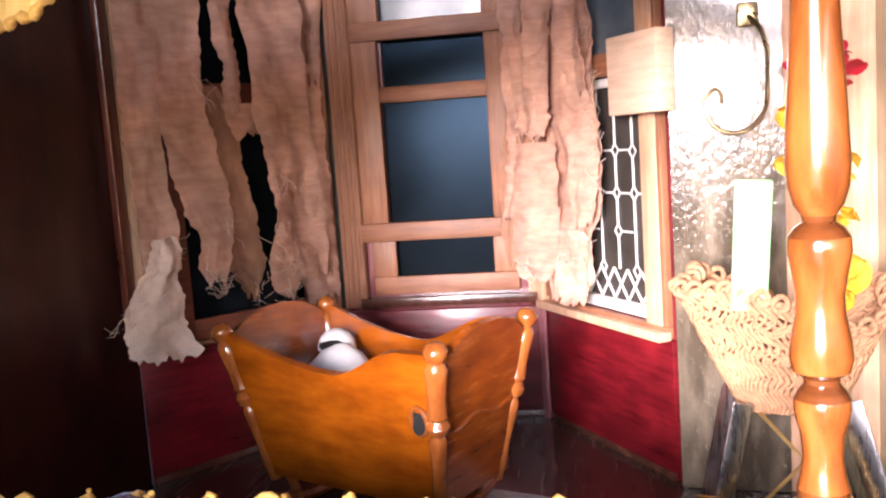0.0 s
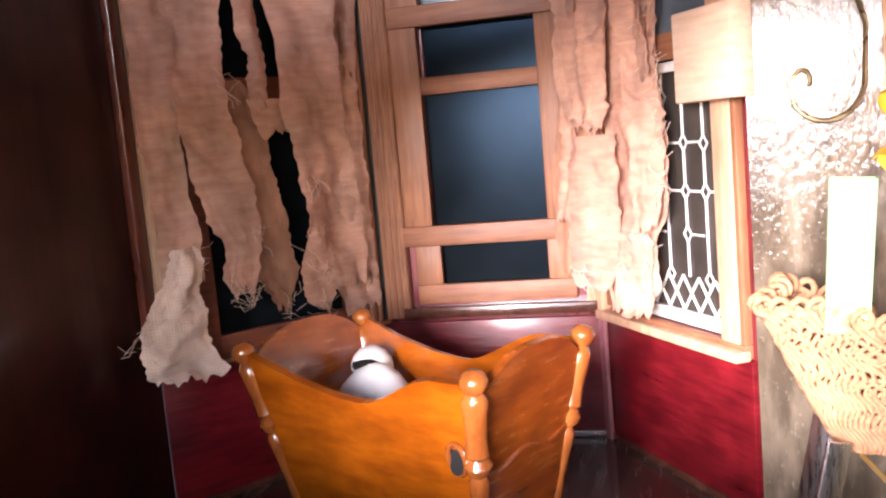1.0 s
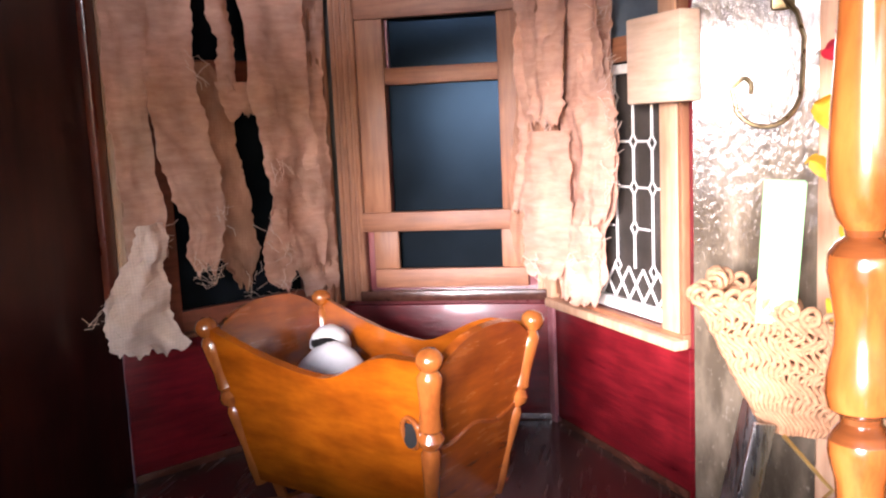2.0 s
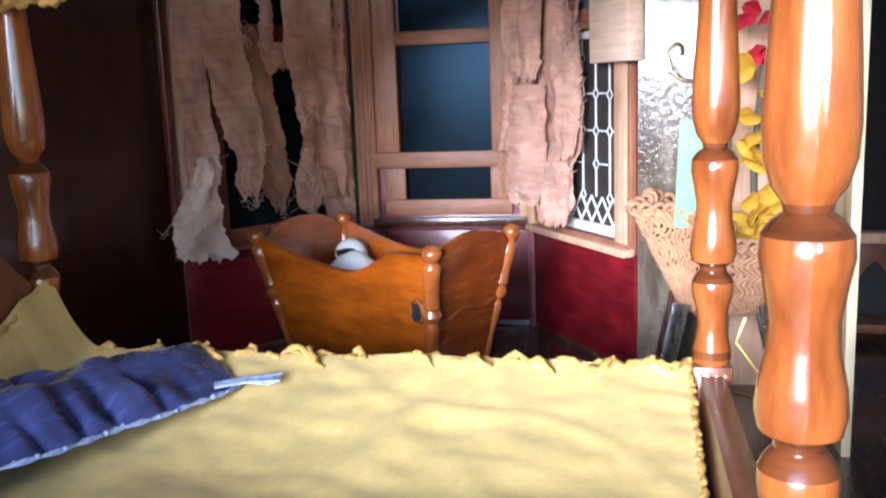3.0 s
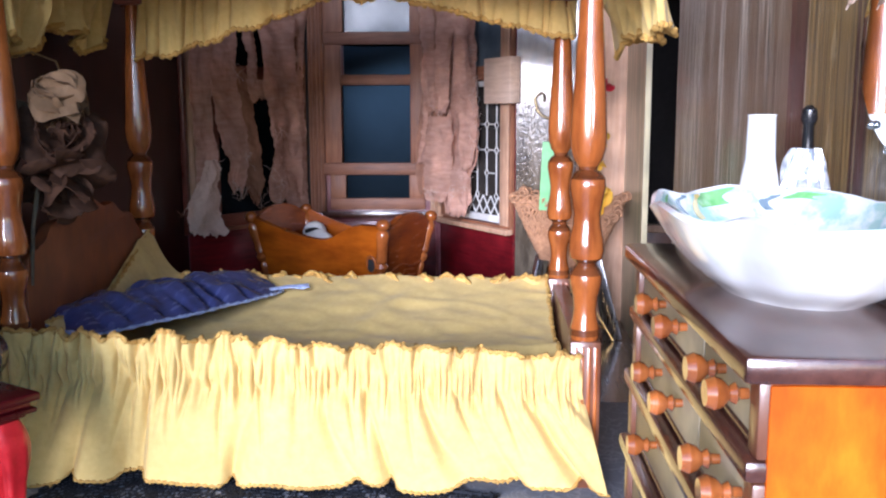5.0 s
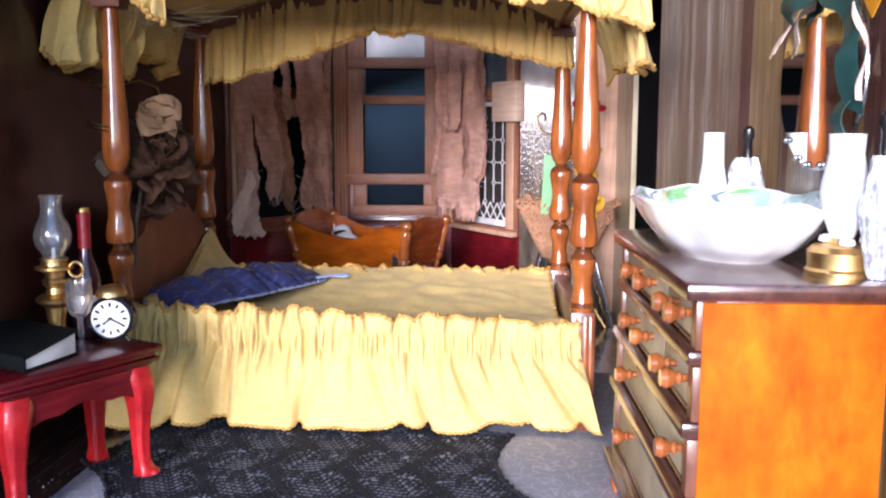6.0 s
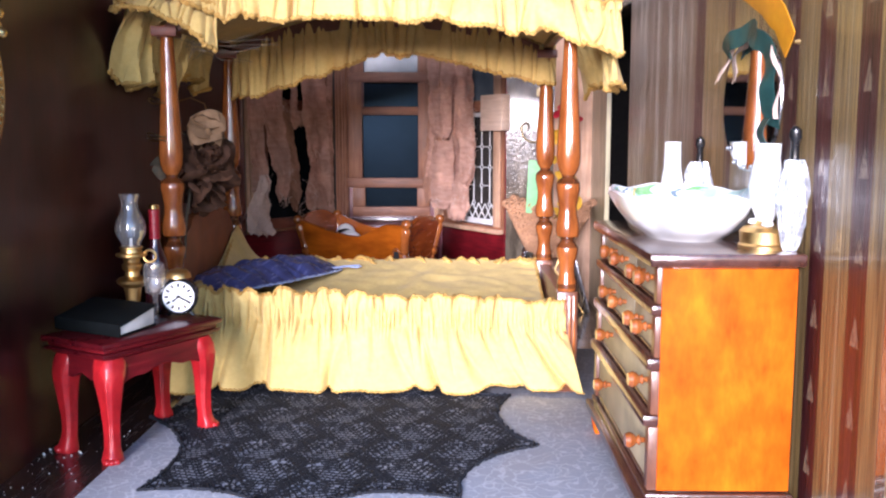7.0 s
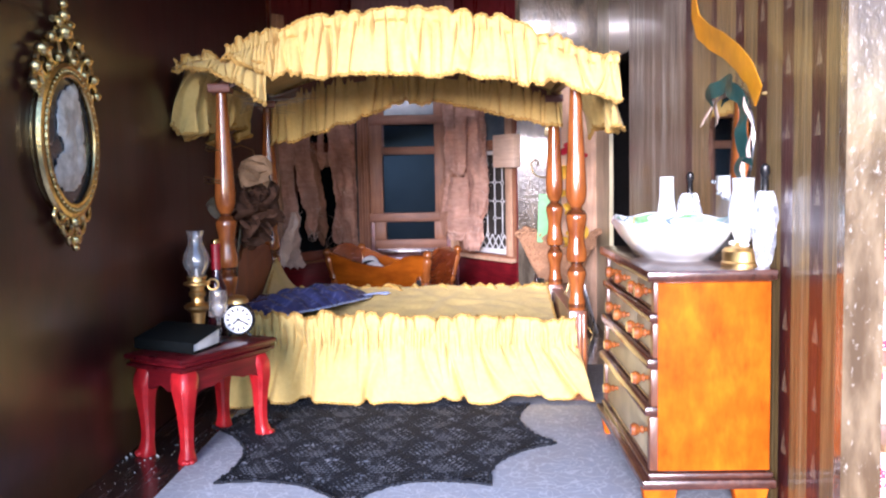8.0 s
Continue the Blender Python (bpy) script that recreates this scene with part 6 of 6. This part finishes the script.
# ---- cameo on the left wall ----
def cameo():
    e = thing("cameo_frame", LW + 0.02, -13.1, 13.4, 0, "ornate gold oval frame with pale relief on dark ground", "picture frame")
    m = Matrix(((0, 0, 1, 0), (-1, 0, 0, 0), (0, 1, 0, 0), (0, 0, 0, 1)))

    def ring(rx, rz, r, x, z0=-0.3, mat_=OLDGOLD, name="frame_ring"):
        part(name, tube([(x, rx * math.cos(a), z0 + rz * math.sin(a)) for a in [6.2832 * k / 56 for k in range(56)]], r, 8, closed=True), mat_, e)
    part("ground", lathe([(1.0, 0.02), (1.0, 0.3)], 48, Matrix.Translation((0, 0, -0.3)) @ m @ Matrix.Diagonal((1.95, 2.3, 1, 1))), PINKGLASS, e, "glossy dark oval ground")
    ring(2.3, 2.65, 0.19, 0.3)
    ring(1.98, 2.35, 0.1, 0.42, name="inner_bead")
    for k in range(54):
        a = 6.2832 * k / 54
        bm = bmesh.new()
        bmesh.ops.create_icosphere(bm, subdivisions=1, radius=0.075, matrix=Matrix.Translation((0.48, 2.12 * math.cos(a), -0.3 + 2.49 * math.sin(a))))
        part("bead", bm, OLDGOLD, e, sharp=90)
    # plain relief: a rounded mass over a broader one
    lumps = ((0.15, 0.75, 1.0, 0.95), (-0.45, 0.35, 0.55, 0.8), (0.05, -0.45, 0.6, 0.8), (-0.2, -1.4, 1.2, 0.8), (0.75, 0.1, 0.5, 0.8), (0.85, -0.9, 0.5, 0.7), (0.4, 1.45, 0.6, 0.35))

    def swell(u, v):
        y, z = 1.75 * (2 * u - 1), -0.3 + 2.1 * (2 * v - 1)
        h = max(math.exp(-((y - a) / (0.8 * ry)) ** 2 - ((z - b) / (0.8 * rz)) ** 2) for a, b, ry, rz in lumps)
        return (0.3 + 0.16 * h + 0.03 * wob(y * 3, z * 3), y, z, h)
    bm = sheet(lambda u, v: swell(u, v)[:3], 46, 54, 0.04, keep=lambda u, v: swell(u, v)[3] > 0.3 + 0.1 * wob(u * 14, v * 14))
    loose = set(bm.verts)
    islands = []
    while loose:
        grow, found = [loose.pop()], set()
        while grow:
            b = grow.pop()
            found.add(b)
            for e2 in b.link_edges:
                o = e2.other_vert(b)
                if o in loose:
                    loose.remove(o)
                    grow.append(o)
        islands.append(found)
    islands.sort(key=len)
    for small in islands[:-1]:
        bmesh.ops.delete(bm, geom=list(small), context="VERTS")
    part("relief", bm, CAMEO, e, "pale ivory raised relief", sharp=90)
    rnd = random.Random(12)

    def scroll(y, z, r, turn, s):
        return tube([(0.3, y + s * r * (1 - q / 22) * math.cos(turn + q * 0.42), z + r * (1 - q / 22) * math.sin(turn + q * 0.42)) for q in range(18)], lambda f: 0.13 * (1 - 0.6 * f), 7)
    for s in (-1, 1):
        for y, z, r, t in ((0.75, 2.75, 0.62, 0.5), (1.35, 2.2, 0.55, 0.2), (1.75, 1.5, 0.45, -0.2), (0.45, 3.5, 0.45, 1.0), (0.5, -3.25, 0.42, 3.4), (0.95, -2.85, 0.4, 3.0), (0.22, -3.7, 0.3, 3.6)):
            part("scroll", scroll(s * y * 1.2, z, r * 1.1, t, s), OLDGOLD, e)
    for y, z, r in ((0, 4.55, 0.2), (0, 4.15, 0.24), (-0.35, 3.85, 0.18), (0.35, 3.85, 0.18), (0, 3.55, 0.32), (-0.9, 3.25, 0.22), (0.9, 3.25, 0.22), (-1.5, 2.75, 0.27), (1.5, 2.75, 0.24),
                    (-1.95, 2.1, 0.24), (1.95, 2.1, 0.22), (-2.1, 1.5, 0.24), (2.1, 1.5, 0.2), (-0.5, 2.6, 0.2), (0.5, 2.6, 0.2), (0, -3.2, 0.24), (0, -3.85, 0.2), (0, -4.15, 0.14), (-1.2, 2.2, 0.2), (1.2, 2.2, 0.2)):
        bm = bmesh.new()
        bmesh.ops.create_icosphere(bm, subdivisions=2, radius=r, matrix=Matrix.Translation((0.36, y * 1.2, z)))
        part("boss", bm, OLDGOLD, e, sharp=90)
    part("backing", lathe([(1.0, 0.0), (1.0, 0.12)], 40, Matrix.Translation((0, 0, -0.3)) @ m @ Matrix.Diagonal((2.3, 2.65, 1, 1))), OLDGOLD, e)
    return e


cameo()


# ---- withered silk roses tied to a bed post ----
def petal(m, size, curl, bm):
    def fn(u, v):
        a = (u - 0.5) * 2
        w = size * 0.62 * math.sin(math.pi * min(0.97, 0.08 + v * 0.9)) ** 0.7
        return m @ Vector((a * w, -curl * size * (a * a * 0.5 + v * v * 0.5) + 0.06 * size * math.sin(v * 9 + a * 4), size * v))
    return sheet(fn, 6, 7, 0.025, bm)


BUD = ((0, 3, 0.9, 4, -0.55), (1, 3, 1.0, 15, -0.45), (2, 4, 1.1, 24, -0.3))
FULL = ((0, 4, 0.6, 8, -0.6), (1, 5, 0.85, 26, -0.45), (2, 6, 1.1, 50, -0.2), (3, 6, 1.25, 74, 0.15))
WILTED = ((0, 3, 0.8, 12, -0.5), (1, 3, 1.15, 34, -0.3), (2, 4, 1.3, 66, 0.2))


def rose(parent, x, y, z, size, tilt, seed, material, rings):
    rnd = random.Random(seed)
    bm = bmesh.new()
    base = pose(x, y, z, *tilt)
    for ring, cnt, sz, lean, curl in rings:
        for k in range(cnt):
            m = base @ pose(0, 0, 0, 0, 0, 360 * k / cnt + ring * 31 + rnd.uniform(-9, 9)) @ pose(0, -0.06 * size * ring, 0, lean + rnd.uniform(-8, 8), 0, 0)
            petal(m, size * sz * rnd.uniform(0.9, 1.1), curl, bm)
    return part("rose", bm, material, parent, sharp=80)


spray = thing("silk_flower_spray", -17.3, 1.1, 8.6, 0, "spray of dusty brown silk roses and withered leaves tied with wire", "flowers")
PALEROSE = mat("tan_silk_petal", (0.13, 0.075, 0.035), (0.25, 0.155, 0.085), 0.8, grain=2, bump=0.2, blotch=0.3, spec=0.2)
rose(spray, 0.1, 0.0, 3.7, 1.5, (0, 118, 0), 1, PALEROSE, BUD)
rose(spray, 0.7, 0.4, 2.1, 1.0, (62, 40, 20), 2, DUSTYROSE, FULL)
rose(spray, 0.3, 0.6, 0.9, 1.2, (20, 150, 0), 3, DUSTYROSE, WILTED)
bm = bmesh.new()
rnd = random.Random(5)
for k in range(7):
    m = pose(0.3 + rnd.uniform(-0.5, 0.6), 0.9 + rnd.uniform(-0.8, 0.8), 1.6 - 0.25 * k, rnd.uniform(60, 170), rnd.uniform(-40, 40), rnd.uniform(-60, 60))
    petal(m, rnd.uniform(0.9, 1.4), 0.3, bm)
part("leaves", bm, DUSTYROSE, spray, sharp=80)
bm = bmesh.new()
for k in range(6):
    m = pose(-0.2 + rnd.uniform(-0.5, 0.7), 0.7 + rnd.uniform(-0.6, 1.0), 2.7 - 0.3 * k, rnd.uniform(40, 190), rnd.uniform(-60, 60), rnd.uniform(-90, 90))
    petal(m, rnd.uniform(0.7, 1.3), 0.3, bm)
part("dry_leaves", bm, DEADLEAF, spray, sharp=80)
part("stem", tube([(0.1, 0.3, 3.1), (-0.1, 0.2, 2.0), (0.0, 0.0, 0.8), (-0.2, -0.2, -0.8), (-0.3, -0.3, -2.6)], 0.07, 6), DEADLEAF, spray)
for z, r in ((4.55, 0.5), (3.05, 0.62), (2.9, 0.62)):
    part("tie_wire", tube([(-0.9 + r * math.cos(a), -1.1 + r * math.sin(a), z + 0.1 * math.sin(a * 2)) for a in [6.2832 * k / 24 for k in range(24)]], 0.035, 5, closed=True), WIRE, spray)
part("tie_wire", tube([(-0.45, -0.8, 4.5), (0.2, -0.3, 4.75), (0.7, 0.2, 4.5), (0.9, 0.5, 3.6), (0.4, 0.4, 3.2)], 0.035, 5), WIRE, spray)


# ---- hook, crochet work basket and silk flowers in the far corner ----
hook = thing("scroll_hook", 0.3, 22.35, 11.0, 0, "curled bronze wire hook hanging before the pillar", "hook")
big = [(0.0 + 0.92 * math.cos(a), -0.3, 1.35 + 1.05 * math.sin(a)) for a in [math.pi + 0.25 + 0.2 * k for k in range(15)]]
part("wire", tube([(-0.55 + 0.2 * math.cos(a), -0.3, 1.35 + 0.28 * math.sin(a)) for a in [-0.6 + 0.35 * k for k in range(8)]] + [(-0.88, -0.3, 1.35)] + [p for p in big[2:]] + [(0.98, -0.28, 2.6), (0.8, -0.2, 3.3), (0.5, 0.05, 3.7)], 0.065, 8), WIRE, hook)
part("wall_plate", slab(0.2, 0.8, 0.02, 0.14, 3.4, 4.1, 0.05), WIRE, hook)

basket = thing("crochet_basket", 1.2, 19.6, 0, 0, "tan crocheted work basket slung on a steel stand", "basket")


def sling(u, v):
    a = 6.28318 * u
    r = 0.42 + 0.58 * v ** 0.8
    flare = 1 + 0.1 * math.sin(6 * a) * v
    x = 2.75 * r * math.cos(a) * flare
    y = 1.35 * r * math.sin(a) * flare
    z = 3.7 + 2.3 * v + 1.0 * v * abs(math.cos(a)) ** 1.5 + 0.3 * v * math.sin(3 * a + 1) + (0.55 * v if math.cos(a) < 0 else 0)
    return (x, y, z)


for j in range(24):
    v = j / 23
    part("crochet_round", tube([Vector(sling((k + 0.5 * (j % 2)) / 90, min(1, max(0, v + 0.03 * math.sin(k * 2.1 + j + 4 * wob(k * 0.3, j * 0.7)))))) * 1.0 for k in range(90)], lambda q: 0.07, 5, closed=True), STRAW, basket, sharp=80)
bm = bmesh.new()
for k in range(72):
    u = k / 72
    tube([Vector(sling(u + 0.012 * math.sin(j * 1.5), j / 16)) + Vector((0.05 * math.cos(6.28 * u), 0.05 * math.sin(6.28 * u), 0)) for j in range(17)], lambda q: 0.065 + 0.025 * math.sin(q * 60 + k), 5, bm)
part("crochet_ribs", bm, STRAW, basket, sharp=80)
bm = bmesh.new()
for k in range(40):
    p = Vector(sling(k / 40, 1.0))
    tube([p + Vector((0.2 * math.cos(a), 0.06 * math.sin(2 * a), 0.2 * math.sin(a))) for a in [6.28 * q / 10 for q in range(10)]], 0.085, 5, bm, closed=True)
part("loop_edge", bm, STRAW, basket, sharp=80)
part("bottom", lathe([(0.9, 3.62), (1.1, 3.72)], 24, Matrix.Diagonal((1.1, 0.55, 1, 1))), STRAW, basket)
for a, b in (((-1.4, -0.9, 4.1), (-2.3, -1.1, 0.0)), ((1.3, -0.9, 4.1), (2.4, -1.2, 0.0)), ((-1.4, 0.9, 4.1), (-2.2, 1.2, 0.0)), ((1.3, 0.9, 4.1), (2.3, 1.2, 0.0))):
    a, b = Vector(a), Vector(b)
    d = (b - a).normalized()
    m = Matrix.Translation(a) @ Vector((0, 0, 1)).rotation_difference(d).to_matrix().to_4x4()
    part("blade_leg", box(bmesh.new(), -0.32, 0.32, -0.06, 0.06, 0, (b - a).length, 0.05, m), SILVER, basket, "flat brushed steel leg")
for pts in (((-1.0, -1.15, 3.9), (0.1, -1.3, 2.6), (-0.9, -1.35, 1.6), (-1.6, -1.3, 0.2)), ((0.6, -1.15, 3.7), (0.3, -1.3, 2.9), (1.3, -1.4, 1.5), (2.2, -1.5, 0.05)), ((-2.7, -1.2, 1.6), (-1.6, -1.3, 1.5), (0.6, -1.4, 1.2), (1.9, -1.45, 0.6))):
    part("brass_wire", tube(pts, 0.06, 6), BRASS, basket)
card = thing("greeting_card", 0.0, 18.5, 6.4, -6, "folded pale green card with dark ink standing in the basket", "card")
part("front", slab(-0.45, 0.45, -0.14, -0.09, 0, 3.5, 0.01, m=pose(0, 0, 0.3, 11, 3, 0)), CARD, card)
part("back", slab(-0.45, 0.45, 0.0, 0.05, 0, 3.45, 0.01, m=pose(0, 0.05, 0.3, 7, 3, 0)), CARD, card)
for z, x0, x1 in ((2.2, -0.1, 0.3), (1.9, 0.0, 0.2), (1.45, -0.05, 0.3), (1.1, 0.1, 0.4), (0.7, -0.2, 0.42), (0.5, 0.0, 0.42)):
    part("ink_bar", slab(x0, x1, -0.152, -0.146, z, z + 0.09, m=pose(0, 0, 0.3, -4, 4, 0)), CARDINK, card)

fl = thing("silk_leaf_bunch", 2.1, 20.0, 5.4, 0, "bunch of yellow silk leaves and red petals in the basket", "flowers")
bm = bmesh.new()
rnd = random.Random(21)
for k in range(20):
    m = pose(rnd.uniform(-0.35, 0.45), rnd.uniform(-0.4, 0.4), rnd.uniform(0.2, 6.2), rnd.uniform(20, 120), rnd.uniform(-50, 50), rnd.uniform(-90, 90))
    petal(m, rnd.uniform(0.7, 1.15), 0.25, bm)
part("yellow_leaves", bm, YELLOWLEAF, fl, sharp=80)
bm = bmesh.new()
for k in range(9):
    m = pose(rnd.uniform(0.0, 0.6), rnd.uniform(0.0, 0.6), rnd.uniform(6.4, 8.2), rnd.uniform(30, 130), rnd.uniform(-50, 50), rnd.uniform(-90, 90))
    petal(m, rnd.uniform(0.6, 1.0), 0.25, bm)
part("red_petals", bm, REDLEAF, fl, sharp=80)
part("stalk", tube([(0.2, 0.2, 0), (0.1, 0.3, 3), (0.3, 0.1, 6.5)], 0.12, 6), DEADLEAF, fl)


# ---- the hall beyond the partition: stairs, back wall ----
setting("wall_hall_rear", slab(17.6, 18.8, 7.82, 31.0, 0, TOP), HALLSHADE, "side wall of the rear hall, blackened to stand for its shade", "wall")
setting("wall_hall_right", slab(17.6, 18.8, FRONT, 7.8, 0, TOP), DARKWOOD, "dark wooden side wall of the front hall", "wall")
setting("wall_hall_back", slab(5.0, 18.8, 31.02, 32.0, 0, TOP), HALLSHADE, "back wall of the hall, blackened to stand for its shade", "wall")
# Added wall that keeps daylight from the front out of the rear hall.
setting("wall_hall_cross", slab(5.7, 17.58, 7.0, 7.8, 0, TOP), MIDWOOD, "brown wooden screen added behind the staircase to block light", "wall")
niche = thing("panelled_seat", 9.0, 29.6, 0, 0, "dark panelled wooden settle with pointed arch cut-out", "settle")
part("back_panel", slab(-3.2, 3.2, 0.6, 1.0, 0, 4.1, 0.05), MIDWOOD, niche)
part("rail", slab(-3.4, 3.4, 0.2, 1.1, 4.12, 4.6, 0.06), PALEPINE, niche)
arch_pts = [(-0.75, 0.9), (0.75, 0.9), (0.75, 2.0), (0.6, 2.6), (0.35, 3.0), (0.0, 3.3), (-0.35, 3.0), (-0.6, 2.6), (-0.75, 2.0)]
# A flat black plate stands for the dark inside the arch.
part("arch_recess", prism(arch_pts, -0.03, 0.03, 0.0, Matrix(((1, 0, 0, -0.3), (0, 0, 1, 0.58), (0, 1, 0, 0), (0, 0, 0, 1)))), RECESS_SHADE, niche)
part("seat", slab(-3.2, 3.2, -1.2, 0.58, 0.5, 0.9, 0.06), MIDWOOD, niche)
stairs = thing("staircase", 9.4, -20.0, 0, 0, "oak staircase with crimson toile printed risers", "staircase")
RISE, GO = 1.87, 2.0
for k in range(12):
    y0 = -1.9 + GO * k
    z1 = RISE * (k + 1)
    x1 = 4.0 if k < 5 else 4.0 - 0.42 * (k - 4)
    st = part("step", slab(-3.3, x1, y0, y0 + GO - 0.02, max(0.0, z1 - RISE * 2) if k else 0.0, z1 - 0.22), TREAD, stairs)
    part("riser", slab(-3.3, min(x1, 3.0) - 0.05, y0 - 0.06, y0 - 0.005, z1 - RISE + 0.02, z1 - 0.26), TOILE, st, "crimson toile printed riser")
    part("tread", slab(-3.3, x1 + 0.15, y0 - 0.32, y0 + GO - 0.02, z1 - 0.21, z1, 0.06), TREAD, st)
